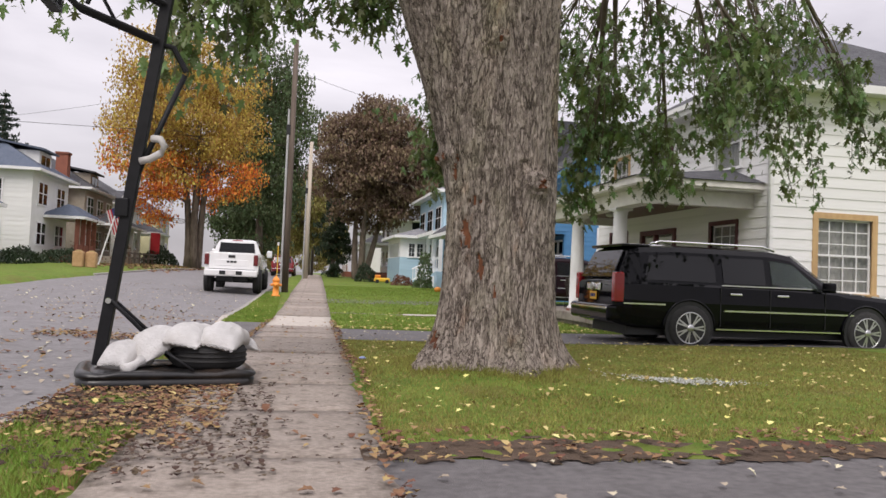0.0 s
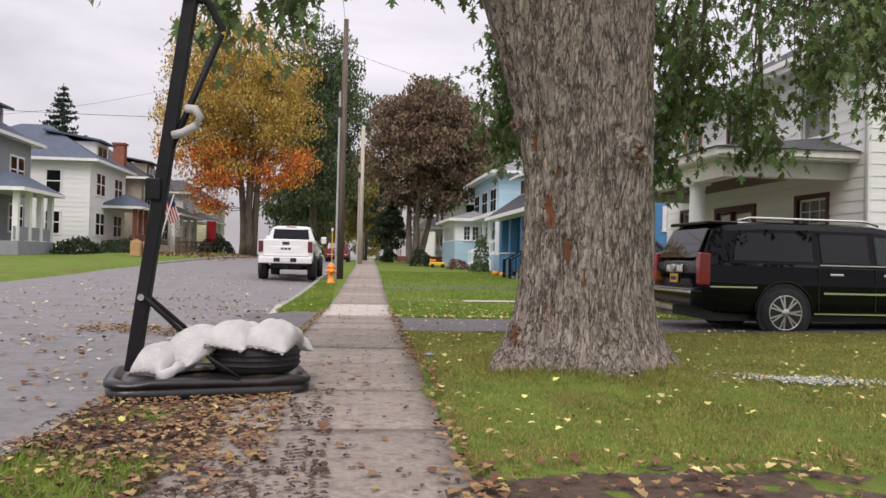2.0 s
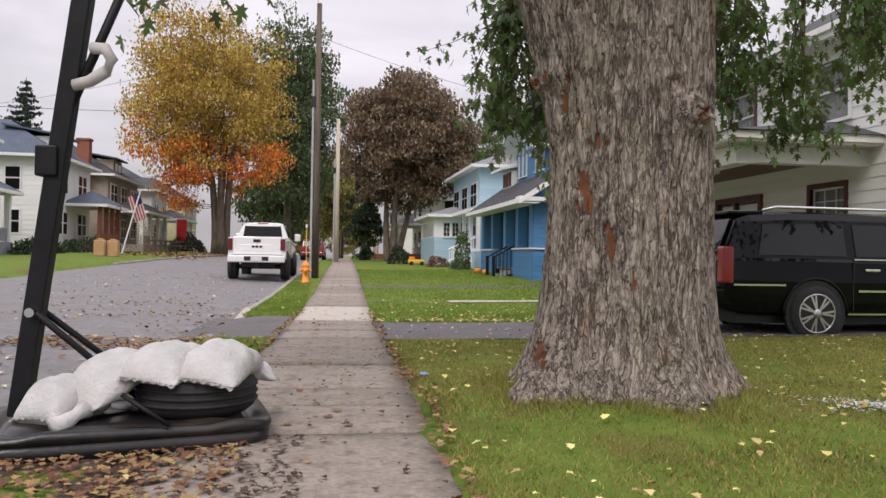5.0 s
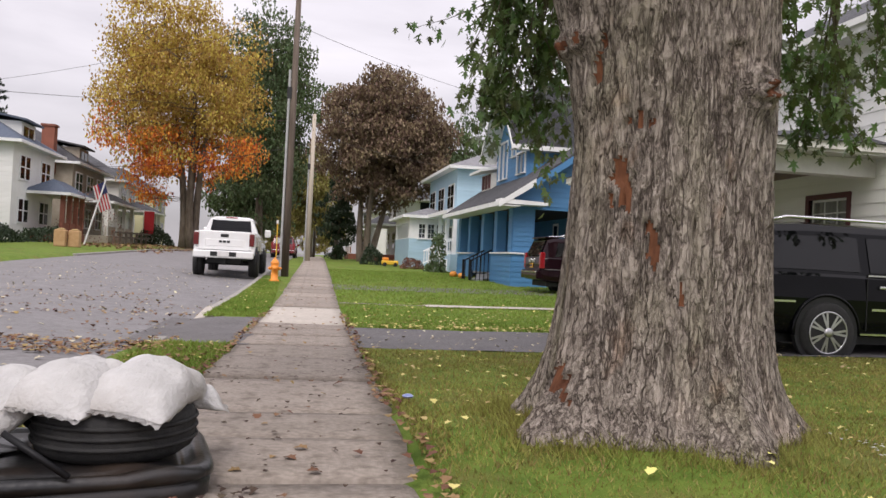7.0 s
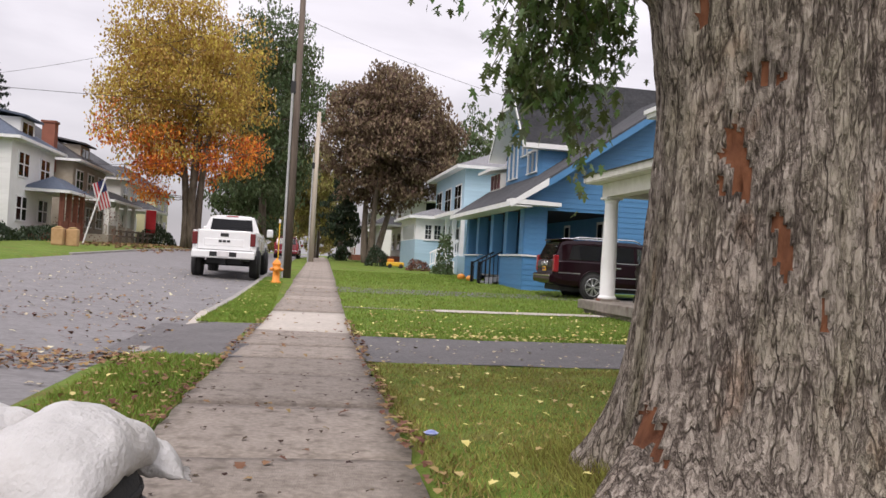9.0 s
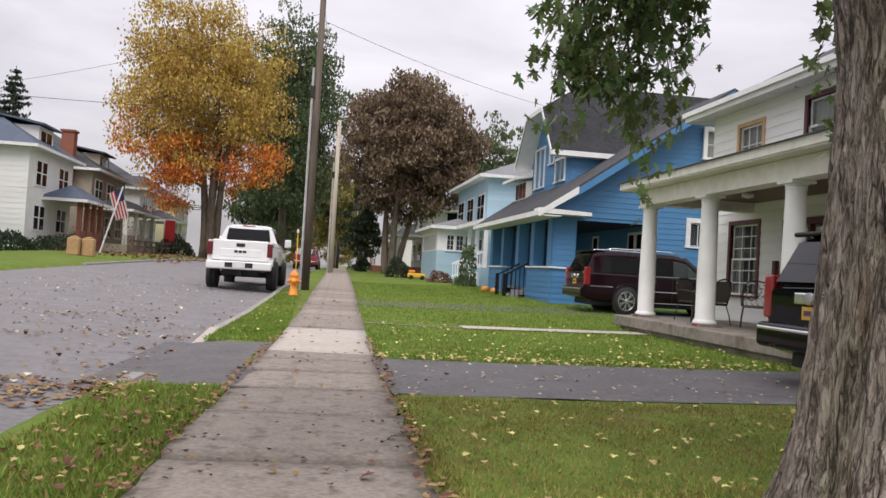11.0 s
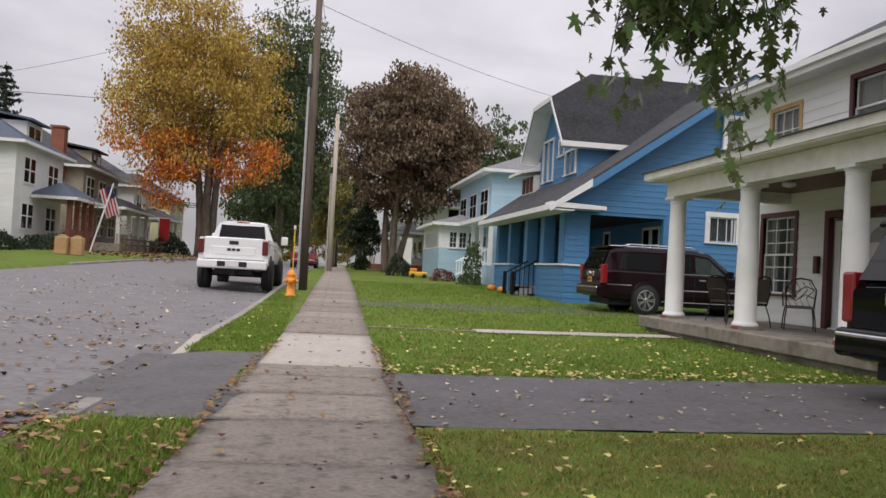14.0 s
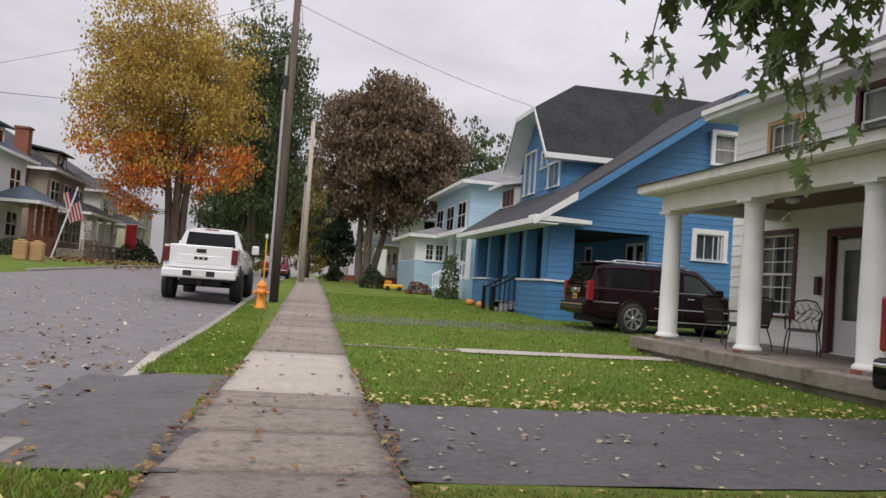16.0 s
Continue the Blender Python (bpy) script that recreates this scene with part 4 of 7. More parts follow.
    part("porch_eave", slabs(([(6.2, 16.85, 3.07), (9.19, 16.85, 3.07), (9.19, 24.95, 3.07), (6.2, 24.95, 3.07)], (0, 0, 0.05)), ([(6.17, 16.8, 3.10), (6.21, 16.8, 3.10), (6.21, 25.0, 3.10), (6.17, 25.0, 3.10)], (0, 0, 0.16)), ([(6.21, 24.96, 3.12), (9.19, 24.96, 3.12), (9.19, 25.0, 3.12), (6.21, 25.0, 3.12)], (0, 0, 0.14)), ([(6.21, 16.8, 3.12), (9.19, 16.8, 3.12), (9.19, 16.84, 3.12), (6.21, 16.84, 3.12)], (0, 0, 0.14))), CREAM, h)
    r = bmesh.new()
    quads(r, [(6.12, 16.75, 3.265), (6.12, 25.05, 3.265), (9.19, 23.6, 3.75), (9.19, 18.2, 3.75), (9.19, 16.75, 3.265), (9.19, 25.05, 3.265), (6.12, 16.75, 3.25), (6.12, 25.05, 3.25)], [(0, 3, 2, 1), (0, 4, 3), (1, 2, 5), (0, 1, 7, 6), (4, 6, 7, 5)])
    part("porch_roof", r, ROOFD, h)
    settle(h, (13, 21.4, -0.1))


def blue_house():
    h = thing("house", "blue clapboard bungalow with a deep porch and dark roof", "house")
    zb, slope = -0.15, 0.70
    rz = lambda x: 3.1 + slope * (x - 6.4)
    hole = (7.84, 10.35, 1.33, 2.96)
    far = 42.7
    low, high = (11.95, 12.9, 2.34, 3.15), (12.34, 13.1, 5.45, 6.4)
    wall(h, "y", 33.0, 0.2, 7.0, 18.0, zb, 3.2, [hole, low], BLUE)
    part("wall", slabs(([(7.1, 33.0, 3.2), (18.0, 33.0, 3.2), (18.0, 33.0, 4.0), (13.0, 33.0, rz(13.0) - 0.1), (7.1, 33.0, rz(7.1) - 0.1)], (0, 0.2, 0))), BLUE, h)
    part("wall", slabs(([(7.1, far, zb), (18.0, far, zb), (18.0, far, 4.0), (13.0, far, rz(13.0) - 0.1), (7.1, far, 3.1)], (0, 0.2, 0))), BLUE, h)
    grow = lambda q: (q[0] - 0.07, q[1] + 0.07, q[2] - 0.07, q[3] + 0.07)
    planks(h, "y", 32.998, 7.02, 18.0, zb, 7.5, [grow(hole), grow(low), grow(high)], 0.19, BLUE, left=lambda z: max(7.02, 6.4 + (z - 2.95) / slope), right=lambda z: min(18, 13.0 + (7.5 - z) / slope))
    # porch front: knee wall, posts, steps
    for ya, yb in ((33.2, 36.1), (40.1, far)):
        part("knee_wall", boxes((7.0, 7.18, ya, yb, zb, 1.25)), BLUE, h)
        planks(h, "x", 6.998, ya - (0.2 if ya < 34 else 0), yb, zb, 1.25, [], 0.19, BLUE)
        part("cap_rail", boxes((6.92, 7.22, ya - (0.27 if ya < 34 else 0), yb, 1.27, 1.33)), WHITE, h, "white cap on the porch wall")
    part("cap_rail", boxes((7.22, 10.5, 32.92, 33.22, 1.265, 1.325)), WHITE, h, "white cap on the porch wall")
    for y0, y1, z0 in ((33.205, 33.5, 1.33), (35.3, 35.75, 1.33), (37.5, 37.95, 0.5), (40.1, 40.5, 1.33), (42.2, 42.65, 1.33)):
        part("post", rbox(6.99, 7.4, y0, y1, z0, 3.05, 0.012, 1), BLUE, h)
    planks(h, "x", 6.988, 33.0, 33.5, 1.34, 3.05, [], 0.19, BLUE)
    part("porch_floor", boxes((7.18, 10.7, 33.2, far, 0.42, 0.5)), GREYS, h)
    part("inner_wall", boxes((10.7, 10.9, 33.2, far, zb, 5.2)), BLUE, h)
    for ya in (34.0, 34.75, 38.6):
        w = part("inner_window", boxes((10.66, 10.7, ya, ya + 0.09, 1.5, 2.8), (10.66, 10.7, ya + 0.6, ya + 0.69, 1.5, 2.8), (10.66, 10.7, ya + 0.09, ya + 0.6, 2.7, 2.8), (10.66, 10.7, ya + 0.09, ya + 0.6, 1.5, 1.6), (10.66, 10.7, ya + 0.09, ya + 0.6, 2.12, 2.18)), WHITE, h)
        part("pane", boxes((10.675, 10.69, ya + 0.09, ya + 0.6, 1.6, 2.7)), CARGLASS, w)
    for i in range(3):
        part("step", boxes((6.2 + 0.27 * i, 6.47 + 0.27 * i + 0.4, 36.2, 37.4, zb, 0.06 + 0.17 * i)), GREYS, h)
    for y in (36.18, 37.44):
        part("newel", rbox(6.12, 6.22, y - 0.05, y + 0.05, zb, 1.0, 0.01, 1), STEELBLACK, h)
        part("rail", rod([(6.15, y, 0.92), (7.05, y, 1.42)], 0.03, 6), STEELBLACK, h)
        for k in range(5):
            x = 6.25 + 0.17 * k
            part("baluster", rod([(x, y, 0.0), (x, y, 0.97 + 0.09 * k)], 0.018, 5), STEELBLACK, h)
    part("rail", boxes((7.04, 7.12, 37.95, 40.1, 1.24, 1.3)), BLUE, h)
    for i in range(14):
        part("baluster", rod([(7.08, 38.02 + 0.15 * i, 0.5), (7.08, 38.02 + 0.15 * i, 1.25)], 0.02, 5), BLUE, h)
    # near-black ceiling: the deep shade under the porch roof is in its colour
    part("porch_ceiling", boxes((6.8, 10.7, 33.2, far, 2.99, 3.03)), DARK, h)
    # main roof with white boards along the eave and rake
    y0, y1, ex = 32.3, far + 0.5, 6.3
    rf = part("roof", slabs(([(ex, y0, rz(ex)), (13.0, y0, rz(13.0)), (13.0, y1, rz(13.0)), (ex, y1, rz(ex))], (0, 0, 0.12)), ([(13.0, y0, rz(13.0)), (19.5, y0, rz(13.0) - 3.5), (19.5, y1, rz(13.0) - 3.5), (13.0, y1, rz(13.0))], (0, 0, 0.12))), ROOFD, h)
    part("rake_board", slabs(([(7.6, y0 - 0.03, rz(7.6) - 0.22), (13.0, y0 - 0.03, rz(13.0) - 0.22), (13.0, y0 - 0.03, rz(13.0) + 0.04), (7.6, y0 - 0.03, rz(7.6) + 0.04)], (0, 0.03, 0))), BLUE, rf)
    part("rake_board", slabs(([(ex - 0.03, y0 - 0.035, rz(ex) - 0.1), (7.6, y0 - 0.035, rz(7.6) - 0.16), (7.6, y0 - 0.035, rz(7.6) + 0.09), (ex - 0.03, y0 - 0.035, rz(ex) + 0.1)], (0, 0.035, 0))), WHITE, rf, "white rake board")
    part("eave_board", boxes((ex - 0.06, ex, y0 - 0.03, y1, rz(ex) - 0.05, rz(ex) + 0.12)), WHITE, rf, "white eave board")
    part("soffit", boxes((ex, 7.05, y0, y1, rz(ex) - 0.05, rz(ex) - 0.01)), WHITE, rf, "white boarded soffit")
    part("eave_return", slabs(([(ex, y0 - 0.02, 3.06), (8.1, y0 - 0.02, 3.06), (8.1, y0 - 0.02, 3.18), (ex, y0 - 0.02, 3.24)], (0, 0.72, 0))), WHITE, rf, "white return of the eave")
    # the big dormer with a clipped gable towards the street
    cy, hw, ez, pz, fx, wx = 38.15, 2.8, 5.68, 8.9, 7.5, 8.25
    kz = 7.6
    ky = hw * (1 - (kz - ez) / (pz - ez))
    dr = bmesh.new()
    quads(dr, [(fx, cy - hw, ez), (16.5, cy - hw, ez), (16.5, cy, pz), (9.4, cy, pz), (fx, cy - ky, kz), (fx, cy + hw, ez), (16.5, cy + hw, ez), (fx, cy + ky, kz)], [(0, 1, 2, 3, 4), (5, 7, 3, 2, 6), (4, 3, 7)])
    bmesh.ops.solidify(dr, geom=dr.faces[:], thickness=0.14)
    bmesh.ops.recalc_face_normals(dr, faces=dr.faces)
    dm = part("dormer", dr, ROOFD, h, "clipped gable dormer with white soffits")
    sof = bmesh.new()
    b = 0.16
    quads(sof, [(fx + 0.02, cy - hw, ez - b), (wx, cy - hw, ez - b), (wx, cy - ky, kz - b), (fx + 0.02, cy - ky, kz - b), (wx, cy + ky, kz - b), (fx + 0.02, cy + ky, kz - b), (wx, cy + hw, ez - b), (fx + 0.02, cy + hw, ez - b)], [(0, 1, 2, 3), (3, 2, 4, 5), (5, 4, 6, 7)])
    part("soffit", sof, WHITE, dm)
    for pa, pb in (((cy - hw, ez), (cy - ky, kz)), ((cy + hw, ez), (cy + ky, kz)), ((cy - ky, kz), (cy + ky, kz))):
        part("fascia", slabs(([(fx - 0.03, pa[0], pa[1] - b), (fx - 0.03, pb[0], pb[1] - b), (fx - 0.03, pb[0], pb[1] + 0.02), (fx - 0.03, pa[0], pa[1] + 0.02)], (0.03, 0, 0))), WHITE, dm)
    part("side_eave", slabs(([(fx, cy - hw - 0.03, ez - b), (10.3, cy - hw - 0.03, ez - b), (10.3, cy - hw - 0.03, ez + 0.03), (fx, cy - hw - 0.03, ez + 0.03)], (0, 0.03, 0)), ([(fx, cy - hw, ez - b), (10.2, cy - hw, ez - b), (10.2, cy - hw + 0.45, ez - b), (fx, cy - hw + 0.45, ez - b)], (0, 0, 0.02))), WHITE, dm)
    half = 2.4
    up = lambda y: ez - b + (hw - abs(y - cy)) * (pz - ez) / hw
    part("dormer_wall", slabs(([(wx, cy - half, 4.2), (wx, cy + half, 4.2), (wx, cy + half, up(cy + half)), (wx, cy + ky, kz - b), (wx, cy - ky, kz - b), (wx, cy - half, up(cy - half))], (0.15, 0, 0))), BLUE, h)
    part("dormer_wall", slabs(([(wx + 0.15, cy - half, 4.3), (12.0, cy - half, 4.3), (12.0, cy - half, 5.9), (wx + 0.15, cy - half, 5.9)], (0, 0.15, 0))), BLUE, h)
    part("dormer_back", slabs(([(16.2, cy - 2.6, 5.0), (16.2, cy + 2.6, 5.0), (16.2, cy, pz - 0.3)], (0.1, 0, 0))), BLUE, h)
    wins = ((35.95, 36.48, 4.72, 5.52), (36.58, 37.08, 4.72, 5.52), (38.75, 39.35, 4.72, 6.3), (39.47, 40.05, 4.72, 6.3), (37.4, 37.95, 5.55, 6.1))
    planks(h, "x", wx - 0.002, cy - half, cy + half, 4.3, 7.45, [(a - 0.09, c + 0.09, z0 - 0.1, z1 + 0.1) for a, c, z0, z1 in wins], 0.19, BLUE, left=lambda z: cy - half + max(0, z - up(cy - half)) * hw / (pz - ez), right=lambda z: cy + half - max(0, z - up(cy - half)) * hw / (pz - ez))
    planks(h, "y", cy - half - 0.002, wx + 0.15, 12.0, 4.3, 5.6, [], 0.19, BLUE, right=lambda z: 6.4 + (z - 3.1) / slope)
    for a, c, z0, z1 in wins:
        window(h, "x", wx - 0.02, a, c, z0, z1, WHITE, cols=2, rows=2, double=False, curtain=False, trim=0.09)
    # low shed dormer beyond it with shuttered windows
    sd = part("shed_dormer", boxes((8.0, 10.0, 40.65, 42.5, 4.1, 5.1)), CREAM, h, "small shed dormer with dark shutters")
    part("shed_roof", slabs(([(7.45, 40.5, 5.12), (10.6, 40.5, 5.75), (10.6, 42.9, 5.75), (7.45, 42.9, 5.12)], (0, 0, 0.12))), WHITE, sd)
    for ya in (40.75, 41.35, 41.95):
        part("shutter", boxes((7.96, 8.0, ya, ya + 0.38, 4.4, 5.05)), MAROON, sd)
    window(h, "y", 33.0, *low[:2], *low[2:], WHITE, cols=3, rows=1, double=False, curtain=False, trim=0.16)
    window(h, "y", 32.83, *high[:2], *high[2:], WHITE, cols=1, rows=2, double=False, curtain=True, trim=0.13)
    settle(h, (12.5, 38, -0.15))


def plain_house(label, x0, x1, y0, y1, zb, eave, rise, wall_mat, roof_mat, front, porch=None, chimney=None, dormer=True, step=None, face=1, trim=None, side_windows=True):
    """A house across or down the street. front: the x of the street face; windows in two rows."""
    h = thing("house", label, "house")
    trim = trim or WHITE
    part("wall", boxes((x0, x1, y0, y1, zb - 0.6, eave)), wall_mat, h)
    rf = hip_roof(h, x0, x1, y0, y1, eave, rise, 0.6, roof_mat, trim)
    n = max(2, round((y1 - y0) / 3.2))
    s = 1 if front == x1 else -1
    for lev in (zb + 1.0, zb + 3.6):
        for i in range(n):
            yc = y0 + (y1 - y0) * (i + 0.5) / n
            for k in (-0.5, 0.5):
                w = part("window", boxes((front - 0.03, front + 0.06, yc + k * 0.95 - 0.44, yc + k * 0.95 + 0.44, lev - 0.08, lev + 1.5)), trim, h)
                part("pane", boxes((front + s * 0.065 - 0.01, front + s * 0.065 + 0.01, yc + k * 0.95 - 0.33, yc + k * 0.95 + 0.33, lev + 0.03, lev + 0.68), (front + s * 0.065 - 0.01, front + s * 0.065 + 0.01, yc + k * 0.95 - 0.33, yc + k * 0.95 + 0.33, lev + 0.76, lev + 1.38)), CARGLASS, w)
        for xc in ((x0 + 2.2, x1 - 2.2) if side_windows else ()):
            w = part("window", boxes((xc - 0.5, xc + 0.5, y0 - 0.06, y0 + 0.03, lev - 0.08, lev + 1.5)), trim, h)
            part("pane", boxes((xc - 0.4, xc + 0.4, y0 - 0.075, y0 - 0.055, lev + 0.03, lev + 0.68), (xc - 0.4, xc + 0.4, y0 - 0.075, y0 - 0.055, lev + 0.76, lev + 1.38)), CARGLASS, w)
    if step:
        planks(h, "y", y0 - 0.002, x0, x1, zb, eave - 0.1, [(xc - 0.55, xc + 0.55, lv - 0.1, lv + 1.55) for xc in (x0 + 2.2, x1 - 2.2) for lv in (zb + 1.0, zb + 3.6)], step, wall_mat)
    if dormer:
        yc = (y0 + y1) / 2
        a, b = (x1 - 2.6, x1 - 0.5) if s > 0 else (x0 + 0.5, x0 + 2.6)
        d = part("dormer", boxes((a, b, yc - 1.3, yc + 1.3, eave, eave + 1.5)), wall_mat, h)
        part("dormer_roof", slabs(([(a - 1.2 * s, yc - 1.7, eave + 2.1), (b + 0.4 * s, yc - 1.7, eave + 1.5), (b + 0.4 * s, yc + 1.7, eave + 1.5), (a - 1.2 * s, yc + 1.7, eave + 2.1)], (0, 0, 0.12))), roof_mat, d)
        fb = b if s > 0 else a
        part("pane", boxes((fb - 0.03, fb + 0.03, yc - 0.9, yc - 0.1, eave + 0.4, eave + 1.25), (fb - 0.03, fb + 0.03, yc + 0.1, yc + 0.9, eave + 0.4, eave + 1.25)), CARGLASS, d)
    if chimney:
        cx, cy, ch = chimney
        c = part("chimney", boxes((cx - 0.42, cx + 0.42, cy - 0.4, cy + 0.4, eave - 1, eave + ch)), BRICK, h, "red brick chimney")
        part("chimney_cap", boxes((cx - 0.5, cx + 0.5, cy - 0.48, cy + 0.48, eave + ch, eave + ch + 0.15)), BRICK, c)
    if porch:
        d, py0, py1, pm, kn = porch
        a, b = (x1, x1 + d) if s > 0 else (x0 - d, x0)
        hip_roof(h, a, b, py0, py1, zb + 3.0, 0.9, 0.35, roof_mat, trim, "porch_roof")
        part("porch_floor", boxes((a, b, py0, py1, zb - 0.5, zb + 0.45)), kn, h)
        e = b - 0.2 if s > 0 else a + 0.2
        for i in range(4):
            yy = py0 + 0.2 + (py1 - py0 - 0.4) * i / 3
            part("post", boxes((e - 0.13, e + 0.13, yy - 0.13, yy + 0.13, zb + 0.45, zb + 2.95)), pm, h)
        part("porch_rail", boxes((e - 0.05, e + 0.05, py0, py1, zb + 0.5, zb + 1.15)), kn, h)
    settle(h, ((x0 + x1) / 2, (y0 + y1) / 2, zb))
    return h


white_house()
blue_house()
zl = g(-20, 60)
plain_house("white two-storey house with a slate-blue hip roof", -27, -17.2, 54.6, 62.6, zl, zl + 5.75, 2.7, WHITESIDE, ROOFB, -17.2, (2.2, 57.5, 62.4, BRICK, BRICK), None, step=0.3)
plain_house("beige two-storey house with a dark roof and porch", -27, -17.0, 66.4, 76, zl + 0.1, zl + 5.8, 3.2, BEIGE, ROOFD, -17.0, (2.6, 66.6, 76, CREAM, BEIGE), (-18.6, 66.0, 2.4))
plain_house("white two-storey house with dark shuttered windows", -27, -16.5, 79.5, 87, zl + 0.1, zl + 5.7, 2.6, WHITESIDE, ROOFD, -16.5, (2.6, 79.8, 86.6, CREAM, WHITE), dormer=False)
plain_house("pale yellow house behind the street trees", -26, -15.5, 91, 99, zl + 0.1, zl + 5.6, 2.6, YELLOWS, ROOFD, -15.5, None, dormer=False)
plain_house("grey two-storey house with a white-posted porch", -28, -18.8, 41.6, 49.3, zl - 0.1, zl + 5.9, 2.6, GREYS, ROOFB, -18.8, (2.3, 42, 46.8, WHITE, GREYS), dormer=True)
zr = g(8, 55)
lb = plain_house("pale blue two-storey house with a grey roof", 8.4, 15, 50.5, 60, zr, zr + 6.0, 1.7, PALEBLUE, ROOFG, 8.4, None, dormer=False, step=0.22)
plain_house("white house with a porch far down the street", 6.5, 14, 84, 92, zr + 0.2, zr + 5.0, 2.2, WHITESIDE, ROOFG, 6.5, (2.0, 84.5, 91, WHITE, BRICK), dormer=False)
plain_house("brick house with a porch beyond the bronze tree", 7.5, 15, 70, 78, zr + 0.2, zr + 5.4, 2.2, WHITESIDE, ROOFG, 7.5, (2.2, 70, 77, WHITE, BRICK), dormer=False)


def sunroom():
    """The glazed front porch of the pale blue house, with its stair."""
    h = thing("sunroom", "white and pale blue glazed porch with white stairs", "porch")
    x0, x1, y0, y1, z = 5.9, 8.38, 52, 58.5, zr - 0.1
    part("wall", boxes((x0, x1, y0, y1, z - 0.5, z + 1.75)), PALEBLUE, h)
    planks(h, "y", y0 - 0.002, x0, x1, z, z + 1.7, [], 0.19, PALEBLUE)
    wall(h, "y", y0, 0.12, x0, x1, z + 1.75, z + 3.1, [(x0 + 0.5, x1 - 0.35, z + 1.8, z + 2.7)], WHITE)
    wall(h, "x", x0, 0.12, y0 + 0.12, y1, z + 1.75, z + 3.1, [(y0 + 0.6, y1 - 0.6, z + 1.8, z + 2.7)], WHITE)
    for k in range(3):
        a = x0 + 0.5 + k * 0.545
        window(h, "y", y0, a + 0.05, a + 0.5, z + 1.8, z + 2.68, WHITE, cols=2, rows=3, double=False, curtain=False, trim=0.05)
    hip_roof(h, x0, x1 + 0.3, y0, y1, z + 3.15, 0.6, 0.45, ROOFG, WHITE)
    part("back", boxes((x1 - 0.1, x1, y0 + 0.12, y1, z + 1.75, z + 3.1)), WHITE, h)
    # porch stair with white rails
    for i in range(5):
        part("step", boxes((6.2 + 0.28 * i, 6.5 + 0.28 * i, 46.3, 47.6, z - 0.3, z + 0.16 * i + 0.1)), WHITE, h)
    for y in (46.25, 47.65):
        part("rail", rod([(6.1, y, z + 0.95), (7.6, y, z + 1.75)], 0.045, 6), WHITE, h)
        part("rail", rod([(6.1, y, z + 0.3), (7.6, y, z + 1.05)], 0.04, 6), WHITE, h)
        for k in range(11):
            x = 6.15 + 0.14 * k
            part("baluster", rod([(x, y, z + 0.3 + 0.075 * k), (x, y, z + 0.97 + 0.075 * k)], 0.024, 5), WHITE, h)
    part("porch_roof", boxes((6.9, 8.5, 45.5, 52, z + 3.0, z + 3.2)), WHITE, h)
    for y in (45.7, 47.9, 50.0):
        part("post", boxes((7.3, 7.5, y - 0.1, y + 0.1, z + 0.4, z + 3.0)), WHITE, h)
    part("porch_floor", boxes((7.2, 8.5, 45.5, 52, z - 0.4, z + 0.85)), PALEBLUE, h)
    settle(h, (7, 53, z))


sunroom()


# ---- vehicles: built with the nose along +x, wheels on z = 0 ----
def loft(sections):
    """sections: (x, [(half width, height), ...]) from the underside's middle round to the top's middle."""
    bm = bmesh.new()
    rings = []
    for x, pts in sections:
        half = [(y, z) for y, z in pts]
        ring = half + [(-y, z) for y, z in half[::-1] if y > 1e-6]
        rings.append([bm.verts.new((x, y, z)) for y, z in ring])
    n = len(rings[0])
    for a, b in zip(rings, rings[1:]):
        for k in range(n):
            bm.faces.new((a[k], b[k], b[(k + 1) % n], a[(k + 1) % n]))
    bm.faces.new(rings[0])
    bm.faces.new(rings[-1][::-1])
    bmesh.ops.recalc_face_normals(bm, faces=bm.faces)
    return bm


def section(w, zb, belt, wr, zt):
    return [(0.0, zb), (w * 0.86, zb), (w * 0.97, zb + 0.06), (w, zb + 0.2), (w * 1.005, (zb + belt) / 2 + 0.08), (w * 0.985, belt - 0.04), (w * 0.96, belt), (wr + 0.03, zt - 0.13), (wr - 0.03, zt - 0.035), (wr * 0.75, zt), (0.0, zt + 0.012)]


